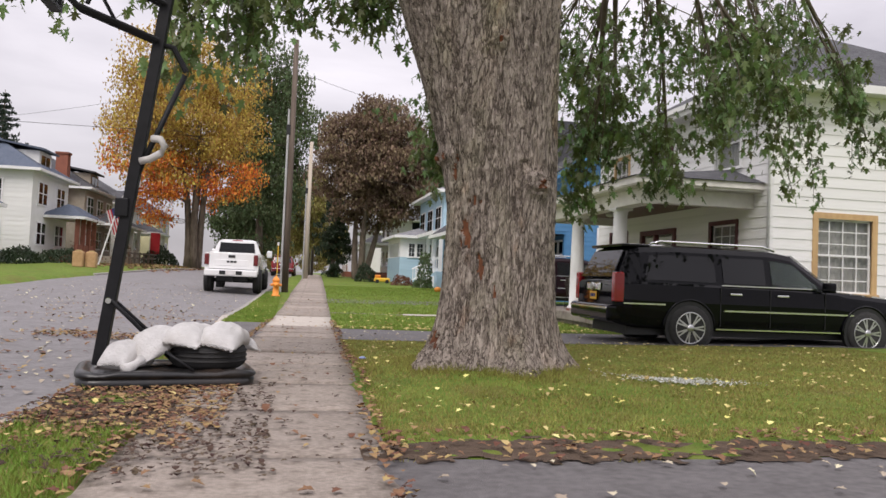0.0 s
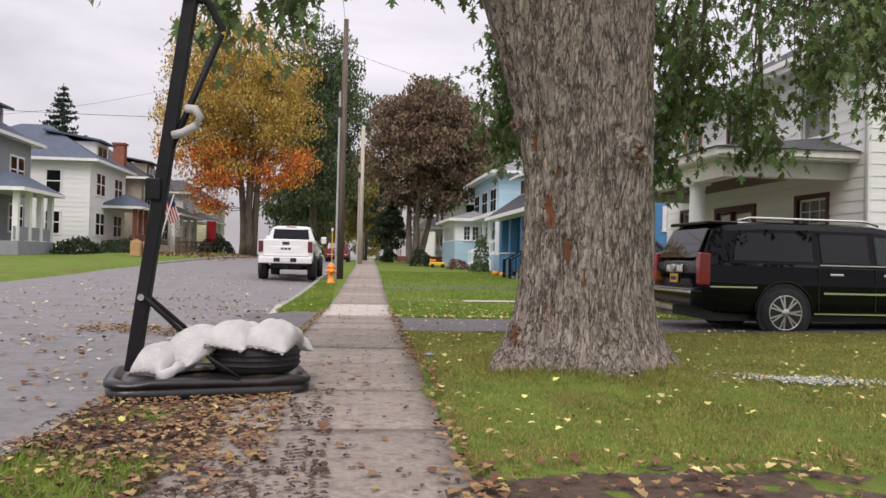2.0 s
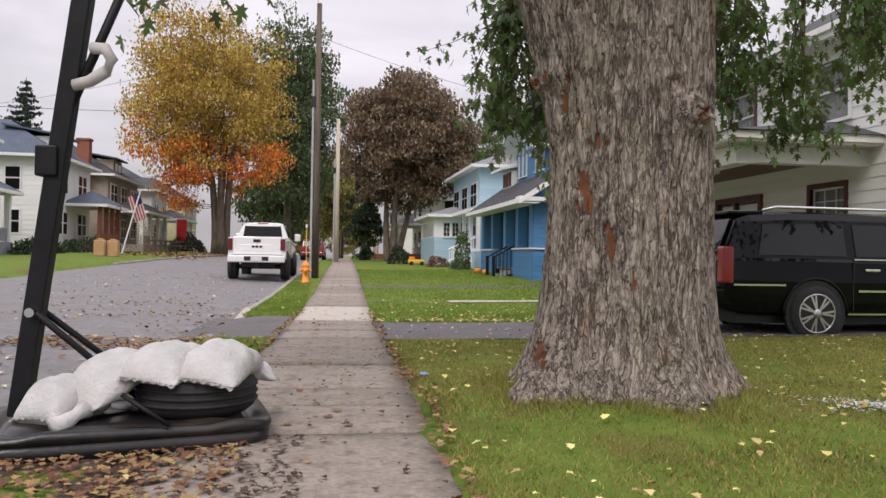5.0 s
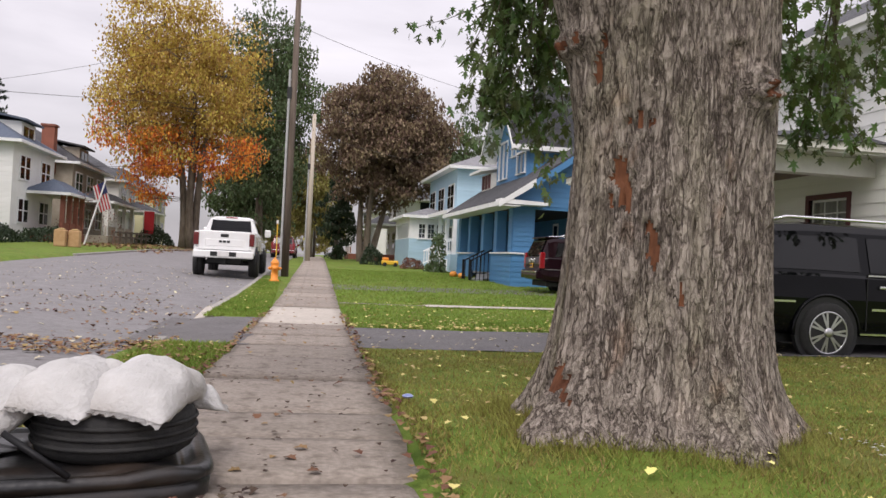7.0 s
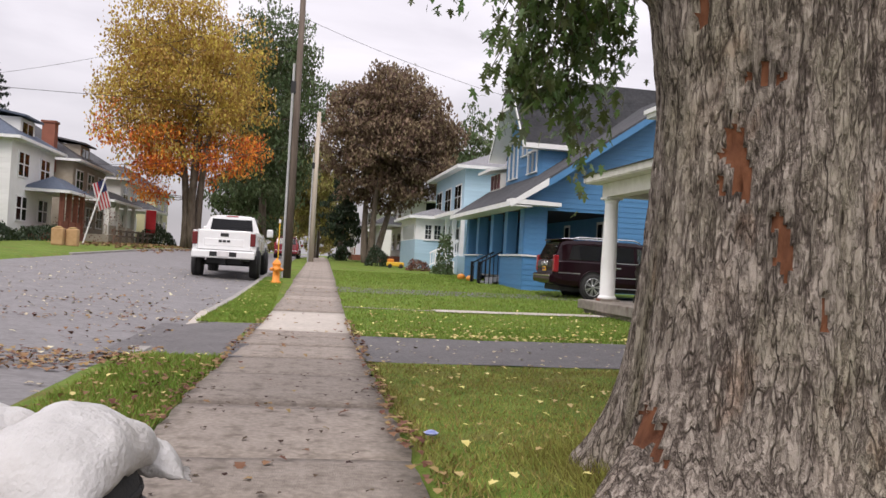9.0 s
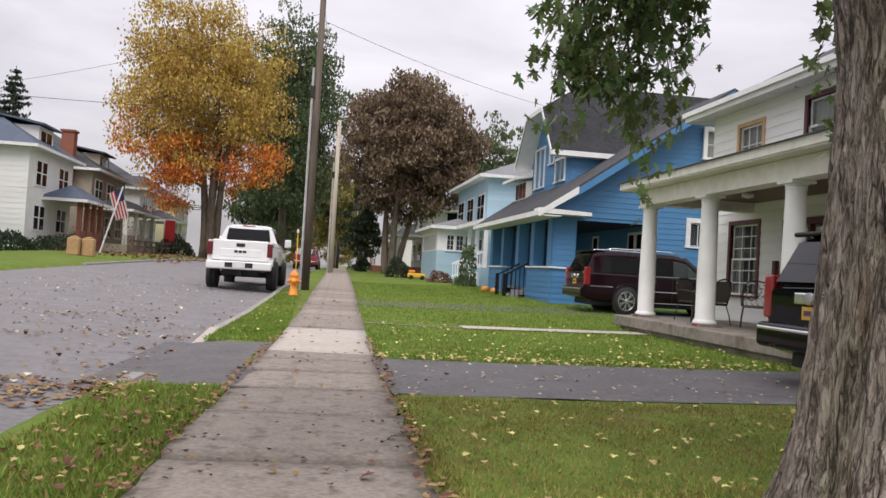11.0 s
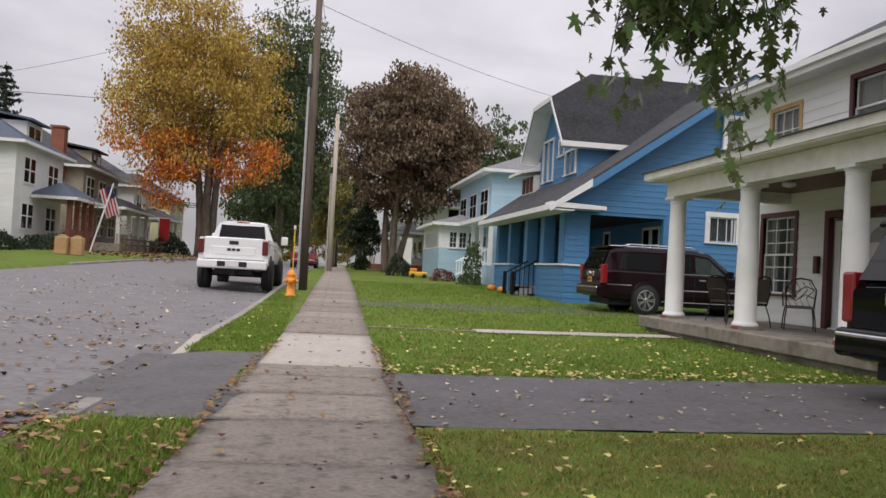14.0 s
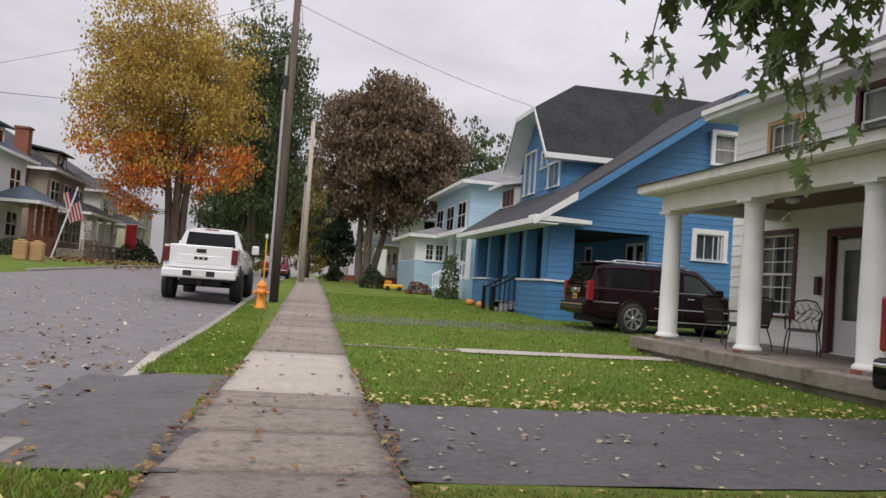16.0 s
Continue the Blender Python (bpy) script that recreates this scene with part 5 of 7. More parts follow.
def wheel(parent, x, y, r, width, spokes, rim_mat, twin=True):
    s = 1 if y > 0 else -1
    prof = [(r * 0.66, -width / 2), (r * 0.93, -width / 2), (r * 0.985, -width * 0.36), (r, -width * 0.2), (r, width * 0.2), (r * 0.985, width * 0.36), (r * 0.93, width / 2), (r * 0.66, width / 2)]
    rot = Matrix.Translation((x, y, r)) @ Matrix.Rotation(radians(-90 * s), 4, "X")

    def add(name, bm, m, par, smooth=True):
        bm.transform(rot)
        return part(name, bm, m, par, smooth=smooth)

    w = add("wheel", lathe(prof, 40), RUBBER, parent)
    add("rim", lathe([(r * 0.68, width / 2 - 0.02), (r * 0.70, width / 2 + 0.004), (r * 0.655, width / 2 + 0.004), (r * 0.62, width / 2 - 0.06), (0.05, width / 2 - 0.07)], 36), rim_mat, w)
    bm = bmesh.new()
    for k in range(spokes):
        a = 2 * math.pi * k / spokes
        for da in ((-0.13, 0.13) if twin else (0,)):
            b = a + da
            t = r * 0.036 if twin else r * 0.075
            p0, p1 = Vector((math.cos(a) * r * 0.13, math.sin(a) * r * 0.13, 0)), Vector((math.cos(b) * r * 0.65, math.sin(b) * r * 0.65, 0))
            n = Vector((-math.sin(b), math.cos(b), 0)) * t
            slab(bm, [p0 - n + Vector((0, 0, width / 2 - 0.03)), p1 - n + Vector((0, 0, width / 2 - 0.035)), p1 + n + Vector((0, 0, width / 2 - 0.035)), p0 + n + Vector((0, 0, width / 2 - 0.03))], (0, 0, 0.035))
    bmesh.ops.recalc_face_normals(bm, faces=bm.faces)
    add("spokes", bm, rim_mat, w, False)
    add("hub", lathe([(r * 0.17, width / 2 - 0.05), (r * 0.16, width / 2 + 0.015), (r * 0.1, width / 2 + 0.022)], 18), rim_mat, w)


def side_panel(sections, s, xa, xb, fa, fb, proud=0.012, xa2=None, xb2=None):
    """A pane on the side of the cabin between belt (0) and roof (1)."""
    def at(x, f):
        for (x0, p), (x1, q) in zip(sections, sections[1:]):
            if x0 <= x <= x1:
                t = (x - x0) / (x1 - x0)
                lo = Vector(p[6]).lerp(Vector(q[6]), t)
                hi = Vector(p[7]).lerp(Vector(q[7]), t)
                v = lo.lerp(hi, f)
                return Vector((x, s * (v[0] + proud), v[1]))
    bm = bmesh.new()
    n = 6
    lo = [at(xa + (xb - xa) * i / n, fa) for i in range(n + 1)]
    xa2, xb2 = xa if xa2 is None else xa2, xb if xb2 is None else xb2
    hi = [at(xa2 + (xb2 - xa2) * i / n, fb) for i in range(n + 1)]
    slab(bm, lo + hi[::-1], (0, -s * 0.02, 0))
    bmesh.ops.recalc_face_normals(bm, faces=bm.faces)
    return bm


def suv(name_label, paint, group=""):
    c = thing("suv", name_label, "car", group)
    W = 1.0
    secs = [(0.0, section(0.86, 0.62, 1.14, 0.84, 1.20)), (0.04, section(0.95, 0.46, 1.17, 0.88, 1.24)), (0.30, section(W, 0.40, 1.20, 0.80, 1.80)), (0.50, section(W, 0.38, 1.20, 0.79, 1.86)), (1.2, section(W, 0.36, 1.20, 0.79, 1.90)), (3.1, section(W, 0.36, 1.18, 0.79, 1.89)), (3.55, section(W, 0.36, 1.17, 0.78, 1.83)), (4.45, section(W, 0.36, 1.14, 0.86, 1.20)), (4.6, section(W, 0.36, 1.10, 0.88, 1.17)), (5.6, section(W, 0.38, 1.02, 0.86, 1.10)), (5.95, section(0.95, 0.42, 0.94, 0.78, 1.02)), (6.1, section(0.84, 0.50, 0.80, 0.66, 0.90))]
    body = part("body", loft(secs), paint, c)
    m = body.modifiers.new("b", "BEVEL")
    m.width, m.segments, m.limit_method, m.angle_limit = 0.03, 2, "ANGLE", radians(25)
    for s in (1, -1):
        part("side_window", side_panel(secs, s, 0.55, 1.95, 0.08, 0.9, xa2=0.68), CARGLASS, c)
        part("side_window", side_panel(secs, s, 2.1, 2.95, 0.08, 0.9), CARGLASS, c)
        part("side_window", side_panel(secs, s, 3.08, 4.1, 0.08, 0.88, xb2=3.58), CLEARGLASS, c)
        part("window_trim", boxes((2.05, 4.2, s * 0.975 - 0.012, s * 0.975 + 0.012, 1.185, 1.205)), CHROME, c)
        part("side_moulding", boxes((2.1, 4.75, s * 1.008 - 0.014, s * 1.008 + 0.014, 0.72, 0.75)), CHROME, c, "chrome door strip")
        part("sill_strip", boxes((1.95, 4.75, s * 0.98 - 0.02, s * 0.98 + 0.02, 0.385, 0.41)), CHROME, c)
        part("bumper_strip", boxes((0.15, 0.95, s * 1.0 - 0.014, s * 1.0 + 0.014, 0.80, 0.825)), CHROME, c)
        for x in (2.2, 3.15):
            part("door_handle", rbox(x, x + 0.24, s * 1.015 - 0.02, s * 1.015 + 0.02, 1.02, 1.06, 0.01), CHROME, c)
        for x in (2.02, 3.02, 4.15):
            part("door_seam", boxes((x, x + 0.012, s * 1.003 - 0.006, s * 1.003 + 0.006, 0.45, 1.15)), TRIMBLACK, c)
        part("tail_lamp", rbox(-0.01, 0.17, s * 0.9 - 0.085, s * 0.9 + 0.095, 0.83, 1.36, 0.03), REDLIGHT, c, "tall red tail lamp")
        part("headlamp", rbox(5.72, 6.03, s * 0.82 - 0.12, s * 0.82 + 0.1, 0.78, 0.98, 0.04), CLEARGLASS, c)
        part("roof_rail", rod([(0.75, s * 0.72, 1.9), (0.95, s * 0.73, 1.955), (3.0, s * 0.73, 1.95), (3.25, s * 0.72, 1.88)], 0.022, 8), CHROME, c, "bright roof rail", True)
        part("mirror", rbox(4.05, 4.22, s * 1.12 - 0.12, s * 1.12 + 0.1, 1.14, 1.33, 0.04), paint, c)
        for x in (1.42, 5.02):
            rot = Matrix.Translation((x, s * 0.955, 0.42)) @ Matrix.Rotation(radians(-90 * s), 4, "X")
            # body has no wheel cut-out: a black disc paints the shaded wheel well
            bm = lathe([(0.475, 0.0), (0.475, 0.062), (0.0001, 0.062)], 36)
            bm.transform(rot)
            part("dark_well_disc", bm, TRIMBLACK, c)
            bm = bmesh.new()
            tube(bm, [(x + 0.49 * math.cos(a), s * 1.012, 0.42 + 0.49 * math.sin(a)) for a in [math.pi * k / 20 - 0.05 for k in range(22)]], 0.025, 6)
            part("arch_lip", bm, paint, c, smooth=True)
            wheel(c, x, s * 0.93, 0.41, 0.26, 7, ALLOY)
    part("rear_window", slabs(([(0.03, -0.76, 1.27), (0.03, 0.76, 1.27), (0.27, 0.68, 1.76), (0.27, -0.68, 1.76)], (-0.02, 0, 0.008))), CARGLASS, c)
    part("spoiler", rbox(0.2, 0.75, -0.74, 0.74, 1.83, 1.89, 0.025), paint, c)
    part("windscreen", slabs(([(4.42, -0.80, 1.2), (4.42, 0.80, 1.2), (3.6, 0.70, 1.80), (3.6, -0.70, 1.80)], (0.02, 0, 0.02))), CLEARGLASS, c)
    part("rear_bumper", rbox(-0.13, 0.3, -0.95, 0.95, 0.48, 0.78, 0.06, 3), paint, c)
    part("bumper_trim", rbox(-0.145, -0.1, -0.9, 0.9, 0.69, 0.735, 0.015), CHROME, c)
    part("handle_bar", rbox(-0.035, 0.01, -0.32, 0.32, 1.02, 1.16, 0.02), CHROME, c, "wide chrome tailgate bar")
    bm = lathe([(0.075, 0), (0.07, 0.025), (0.04, 0.03)], 18)
    bm.transform(Matrix.Translation((-0.04, 0, 1.09)) @ Matrix.Rotation(radians(-90), 4, "Y"))
    part("emblem", bm, ALLOY, c)
    p = part("number_plate", boxes((-0.03, -0.012, -0.155, 0.155, 0.85, 1.0)), PLATE, c, "orange number plate")
    part("plate_mark", boxes(*[(-0.034, -0.031, -0.11 + 0.034 * k, -0.087 + 0.034 * k, 0.895, 0.955) for k in range(7)]), FLAGBLUE, p)
    part("underbody", boxes((0.3, 5.7, -0.8, 0.8, 0.25, 0.42)), TRIMBLACK, c)
    part("interior", boxes((1.0, 1.2, -0.7, 0.7, 0.9, 1.5), (2.4, 2.6, -0.65, 0.65, 0.9, 1.6)), DARK, c)
    return c


def pickup():
    c = thing("pickup_truck", "white lifted pickup truck parked at the kerb", "truck")
    secs = [(1.98, section(0.98, 0.72, 1.42, 0.80, 1.46)), (2.0, section(0.99, 0.70, 1.44, 0.76, 1.95)), (2.2, section(0.99, 0.70, 1.44, 0.76, 2.0)), (3.5, section(0.99, 0.70, 1.42, 0.76, 2.0)), (3.8, section(0.99, 0.70, 1.42, 0.75, 1.94)), (4.5, section(0.99, 0.7, 1.38, 0.85, 1.46)), (5.8, section(0.99, 0.72, 1.28, 0.85, 1.38)), (6.0, section(0.92, 0.76, 1.15, 0.75, 1.22))]
    part("cab", loft(secs), WHITECAR, c, smooth=False)
    part("bed", slabs(([(0.05, -1.0, 0.72), (1.96, -1.0, 0.72), (1.96, -0.98, 1.44), (0.05, -0.98, 1.44)], (0, 0.12, 0)), ([(0.05, 1.0, 0.72), (1.96, 1.0, 0.72), (1.96, 0.98, 1.44), (0.05, 0.98, 1.44)], (0, -0.12, 0)), ([(0.05, -0.9, 0.85), (1.96, -0.9, 0.85), (1.96, 0.9, 0.85), (0.05, 0.9, 0.85)], (0, 0, 0.05)), ([(1.86, -0.9, 0.85), (1.86, 0.9, 0.85), (1.86, 0.9, 1.44), (1.86, -0.9, 1.44)], (0.1, 0, 0))), WHITECAR, c)
    tg = part("tailgate", rbox(0.0, 0.09, -0.84, 0.84, 0.86, 1.46, 0.025), WHITECAR, c)
    part("tailgate_recess", rbox(-0.012, 0.01, -0.62, 0.62, 0.98, 1.2, 0.01), WHITECAR, tg)
    part("tailgate_handle", rbox(-0.02, 0.01, -0.13, 0.13, 1.27, 1.37, 0.01), TRIMBLACK, tg)
    part("badge", boxes(*[(-0.022, -0.011, -0.18 + 0.13 * k, -0.08 + 0.13 * k, 1.09, 1.16) for k in range(3)]), TRIMBLACK, tg, "dark maker's badge")
    bp = part("rear_bumper", rbox(-0.22, 0.04, -0.99, 0.99, 0.60, 0.84, 0.05, 3), WHITECAR, c)
    part("number_plate", boxes((-0.235, -0.215, -0.17, 0.17, 0.66, 0.82)), FLAGWHITE, bp, "pale number plate")
    for ya in (-0.42, 0.19):
        part("bumper_step", boxes((-0.226, -0.216, ya, ya + 0.23, 0.66, 0.8)), TRIMBLACK, bp)
    part("rear_window", slabs(([(1.97, -0.72, 1.5), (1.97, 0.72, 1.5), (2.02, 0.66, 1.9), (2.02, -0.66, 1.9)], (-0.02, 0, 0))), CARGLASS, c)
    for s in (1, -1):
        part("tail_lamp", rbox(-0.02, 0.2, s * 0.91 - 0.07, s * 0.91 + 0.10, 1.0, 1.4, 0.02), DARKLAMP, c, "dark red tail lamp")
        part("side_window", side_panel(secs, s, 2.2, 2.9, 0.1, 0.92), CARGLASS, c)
        part("side_window", side_panel(secs, s, 3.0, 4.2, 0.1, 0.9, xb2=3.7), CARGLASS, c)
        part("mirror", rbox(4.0, 4.15, s * 1.16 - 0.13, s * 1.16 + 0.1, 1.38, 1.66, 0.04), WHITECAR, c)
        part("door_handle", rbox(2.25, 2.45, s * 1.01 - 0.02, s * 1.01 + 0.02, 1.22, 1.26, 0.01), CHROME, c)
        for x in (1.0, 4.95):
            rot = Matrix.Translation((x, s * 0.945, 0.5)) @ Matrix.Rotation(radians(-90 * s), 4, "X")
            # black disc on the uncut side, in place of a shaded wheel well
            bm = lathe([(0.52, 0.0), (0.52, 0.066), (0.0001, 0.066)], 30)
            bm.transform(rot)
            part("dark_well_disc", bm, TRIMBLACK, c)
            wheel(c, x, s * 0.93, 0.45, 0.32, 6, TRIMBLACK, False)
    part("underbody", boxes((0.1, 5.8, -0.55, 0.55, 0.45, 0.72), (-0.05, 0.3, -0.06, 0.06, 0.42, 0.6)), TRIMBLACK, c)
    part("rear_axle", rod([(1.0, -0.8, 0.45), (1.0, 0.8, 0.45)], 0.08, 8), TRIMBLACK, c)
    part("brake_lamp", rbox(1.99, 2.03, -0.2, 0.2, 1.95, 1.99, 0.01), REDLIGHT, c)
    return c


s1 = suv("glossy black full-size suv parked on the driveway", BLACKPAINT)
s1.matrix_basis = pose(4.72, 15.3, -0.225)
s2 = suv("dark plum suv parked beside the blue house", PLUM)
s2.matrix_basis = pose(7.0, 30.4, -0.04) @ Matrix.Diagonal((0.9, 0.95, 1.0, 1))
tr = pickup()
tr.matrix_basis = pose(-3.2, 32.3, -0.02, 0, 0, 88.5) @ Matrix.Diagonal((1, 1, 1.06, 1))
rc = suv("dark red suv parked far down the street", REDCAR)
rc.matrix_basis = pose(-1.7, 66, g(-1.7, 66) - 0.07, 0, 0, 88) @ Matrix.Diagonal((0.8, 0.9, 0.88, 1))


# ---- street furniture ----
def hydrant(x, y):
    z = g(x, y)
    h = thing("fire_hydrant", "orange fire hydrant on the grass verge", "hydrant")
    part("barrel", lathe([(0.15, 0), (0.16, 0.03), (0.16, 0.06), (0.115, 0.08), (0.105, 0.42), (0.13, 0.45), (0.145, 0.46), (0.145, 0.49), (0.12, 0.5), (0.125, 0.58), (0.14, 0.6), (0.14, 0.625), (0.12, 0.65), (0.09, 0.71), (0.045, 0.745), (0.03, 0.75), (0.03, 0.79)], 24, (x, y, z)), ORANGE, h, smooth=True)
    for dx, dy, r in ((-0.19, 0, 0.055), (0.19, 0, 0.055), (0, -0.21, 0.075)):
        n = part("nozzle_cap", rod([(x, y, z + 0.44), (x + dx * 0.85, y + dy * 0.85, z + 0.44), (x + dx, y + dy, z + 0.44)], [r * 0.8, r, r * 0.9], 14), ORANGE, h, smooth=True)
        part("nut", rod([(x + dx, y + dy, z + 0.44), (x + dx * 1.18, y + dy * 1.18, z + 0.44)], 0.02, 5), ORANGE, n)
    settle(h, (x, y, z))


hydrant(-1.48, 31.3)


def utility_pole(x, y, height, r, material, label, lean=0.0):
    z = g(x, y)
    p = thing("utility_pole", label, "pole")
    part("post", rod([(x, y, z - 0.3), (x + lean * 0.5, y, z + height * 0.5), (x + lean, y, z + height)], [r, r * 0.86, r * 0.7], 16), material, p, smooth=True)
    part("conduit", rod([(x - r - 0.03, y - 0.05, z), (x - r - 0.03 + lean * 0.7, y - 0.05, z + height * 0.72)], 0.045, 8), GREYPIPE, p, "grey cable conduit")
    part("bracket", boxes((x + lean * 0.6 - r - 0.1, x + lean * 0.6 - r * 0.5, y - 0.1, y + 0.05, z + height * 0.62, z + height * 0.66)), TRIMBLACK, p)
    settle(p, (x, y, z))


utility_pole(-1.18, 34.0, 10.4, 0.14, POLEWOOD, "dark weathered wooden utility pole with grey conduit")
utility_pole(0.0, 57.0, 9.6, 0.17, POLEPALE, "pale wooden utility pole beside the sidewalk")
utility_pole(1.6, 105.0, 9.0, 0.17, POLEWOOD, "distant wooden utility pole", 0.0)


def marker_post(x, y):
    z = g(x, y)
    m = thing("marker_post", "thin yellow hydrant marker rod", "marker")
    part("rod", rod([(x, y, z), (x, y, z + 1.9)], 0.018, 6), YELPLAST, m)
    part("tip", rod([(x, y, z + 1.9), (x, y, z + 2.02)], 0.04, 6), FLAGWHITE, m)
    settle(m, (x, y, z))


marker_post(-1.5, 33.2)


def wire(a, b, sag, label, r=0.008):
    a, b = Vector(a), Vector(b)
    w = rod([a.lerp(b, i / 24) - Vector((0, 0, sag * 4 * (i / 24) * (1 - i / 24))) for i in range(25)], r, 5)
    tagged(mesh_ob("overhead_wire", w, CABLE), label, "cable", "overhead wires")


wire((-1.2, 34, 9.2), (14.5, 45, 8.9), 0.5, "thin dark service wire above the lawns")
wire((0, 57, 8.8), (16, 54, 6.8), 0.7, "thin dark service wire above the lawns")
wire((-1.2, 34, 10.2), (0, 57, 9.6), 0.4, "dark power line along the street")
wire((-1.2, 34, 9.6), (0, 57, 8.9), 0.5, "dark power line along the street")
wire((-1.2, 34, 10.2), (-3, -25, 12.5), 0.6, "dark power line along the street")
wire((-1.2, 34, 9.4), (-30, 62, 10.2), 0.8, "dark wire crossing to the far houses")
wire((-60, 70, 13.5), (-10, 66, 11.6), 0.6, "dark wire crossing above the far roofs", 0.02)
wire((0, 57, 8.2), (-22, 75, 7.4), 0.9, "dark wire crossing to the far houses", 0.015)


# ---- basketball hoop on the verge, weighted with a tyre and sandbags ----
def hoop():
    h = thing("basketball_hoop", "portable black basketball hoop leaning on a weathered base", "hoop")
    zg = g(-1.9, 8.4)
    # base: a moulded tank with rounded corners and a raised deck
    bm = bmesh.new()
    out = []
    for k in range(40):
        a = 2 * math.pi * k / 40
        c, s = math.cos(a), math.sin(a)
        ex = 6.0
        out.append((0.74 * math.copysign(abs(c) ** (2 / ex), c), 0.46 * math.copysign(abs(s) ** (2 / ex), s)))
    layers = [(0.95, 0.0), (0.98, 0.015), (0.985, 0.07), (0.96, 0.078), (0.96, 0.088), (1.0, 0.096), (1.0, 0.12), (0.975, 0.14), (0.93, 0.146), (0.89, 0.14), (0.86, 0.11), (0.82, 0.105), (0.78, 0.135), (0.5, 0.14), (0.05, 0.14)]
    rings = [[bm.verts.new((-1.93 + x * f * math.cos(0.32) * 1 - y * f * math.sin(0.32) * 0.6, 8.36 + y * f + x * f * 0.24, zg + z + 0.012 * math.sin(x * 14) * (z > 0.1))) for x, y in out] for f, z in layers]
    for a, b in zip(rings, rings[1:]):
        for k in range(40):
            bm.faces.new((a[k], a[(k + 1) % 40], b[(k + 1) % 40], b[k]))
    bm.faces.new(rings[-1])
    part("base", bm, BASEBLACK, h, "weathered black plastic base smeared with mud", True)
    foot, top = Vector((-2.47, 8.24, zg + 0.15)), Vector((-2.07, 8.24, 3.25))
    d = top - foot
    bm = rbox(-0.048, 0.048, -0.048, 0.048, 0, d.length, 0.008)
    bm.transform(Matrix.Translation(foot) @ d.to_track_quat("Z", "Y").to_matrix().to_4x4())
    part("pole", bm, STEELBLACK, h)
    at = lambda f: foot + d * f
    for dy in (-0.06, 0.06):
        part("brace", rod([at(0.17) + Vector((0.02, dy, 0)), Vector((-1.9, 8.72 + dy * 2.5, zg + 0.14))], 0.018, 8), STEELBLACK, h, "thin bracing strut", True)
    part("bolt", rod([at(0.17) + Vector((0, -0.09, 0)), at(0.17) + Vector((0, 0.09, 0))], 0.025, 8), CHROME, h)
    # lift arm with foam grip
    a0, a1 = Vector((-1.90, 8.24, 2.55)), Vector((-2.33, 8.22, 1.44))
    part("crossbar", rod([at(0.86), at(0.86) + Vector((0.12, 0, -0.02)), a0 + Vector((0.01, 0, 0.03))], 0.026, 8), STEELBLACK, h)
    part("lift_arm", rod([a0, a1], 0.024, 8), STEELBLACK, h, smooth=True)
    part("arm_sleeve", rod([a0.lerp(a1, 0.82), a1], 0.03, 8), FOAM, h, "grey sleeve on the lift arm")
    part("arm_bracket", rbox(-2.40, -2.29, 8.17, 8.28, 1.30, 1.46, 0.01), STEELBLACK, h)
    part("grip", rod([(-2.13, 8.2, 1.98), (-2.06, 8.16, 1.97), (-2.02, 8.14, 1.91), (-2.05, 8.15, 1.85), (-2.14, 8.18, 1.80), (-2.22, 8.2, 1.78)], 0.032, 10), FOAM, h, "bent grey foam grip", True)
    # arms to the backboard
    for dy in (-0.07, 0.07):
        part("board_arm", rod([at(0.865) + Vector((0, dy, 0)), Vector((-2.72, 8.0 + dy, 2.98)), Vector((-3.0, 7.9 + dy, 3.22))], 0.024, 8), STEELBLACK, h)
        part("board_arm", rod([at(0.965) + Vector((0, dy, 0)), Vector((-2.62, 8.05 + dy, 3.34)), Vector((-3.0, 7.9 + dy, 3.62))], 0.024, 8), STEELBLACK, h)
    part("arm_link", rod([(-2.66, 8.0, 3.02), (-2.58, 8.06, 3.33)], 0.02, 8), STEELBLACK, h)
    part("arm_link", rod([(-2.46, 8.1, 2.93), (-2.66, 8.0, 3.28)], 0.016, 8), STEELBLACK, h)
    bd = part("backboard", rbox(-3.07, -3.03, 7.3, 8.5, 3.12, 3.95, 0.01), CLEARGLASS, h)
    part("board_frame", boxes((-3.09, -3.0, 7.26, 8.54, 3.08, 3.12), (-3.09, -3.0, 7.26, 8.54, 3.95, 3.99), (-3.09, -3.0, 7.26, 7.3, 3.12, 3.95), (-3.09, -3.0, 8.5, 8.54, 3.12, 3.95)), STEELBLACK, bd)
    part("rim", rod([(-3.38 + 0.23 * math.cos(a), 7.9 + 0.23 * math.sin(a), 3.2) for a in [2 * math.pi * k / 24 for k in range(25)]], 0.01, 8), ORANGE, h, smooth=True)
    settle(h, (-1.93, 8.36, zg))
    # the old tyre lying on the base
    t = thing("old_tyre", "worn black car tyre lying on the hoop base", "tyre")
    c = (-1.60, 8.42, zg + 0.14)
    part("carcass", lathe([(0.19, 0.0), (0.27, 0.0), (0.31, 0.03), (0.32, 0.06), (0.32, 0.15), (0.31, 0.18), (0.27, 0.21), (0.19, 0.21), (0.18, 0.18), (0.25, 0.15), (0.25, 0.06), (0.18, 0.03)], 40, c), RUBBER, t, smooth=True)
    for k in range(3):
        z = c[2] + 0.065 + 0.04 * k
        part("tread_rib", rod([(c[0] + 0.322 * math.cos(a), c[1] + 0.322 * math.sin(a), z) for a in [2 * math.pi * q / 40 for q in range(41)]], 0.010, 5), RUBBER, t, smooth=True)
    settle(t, c)
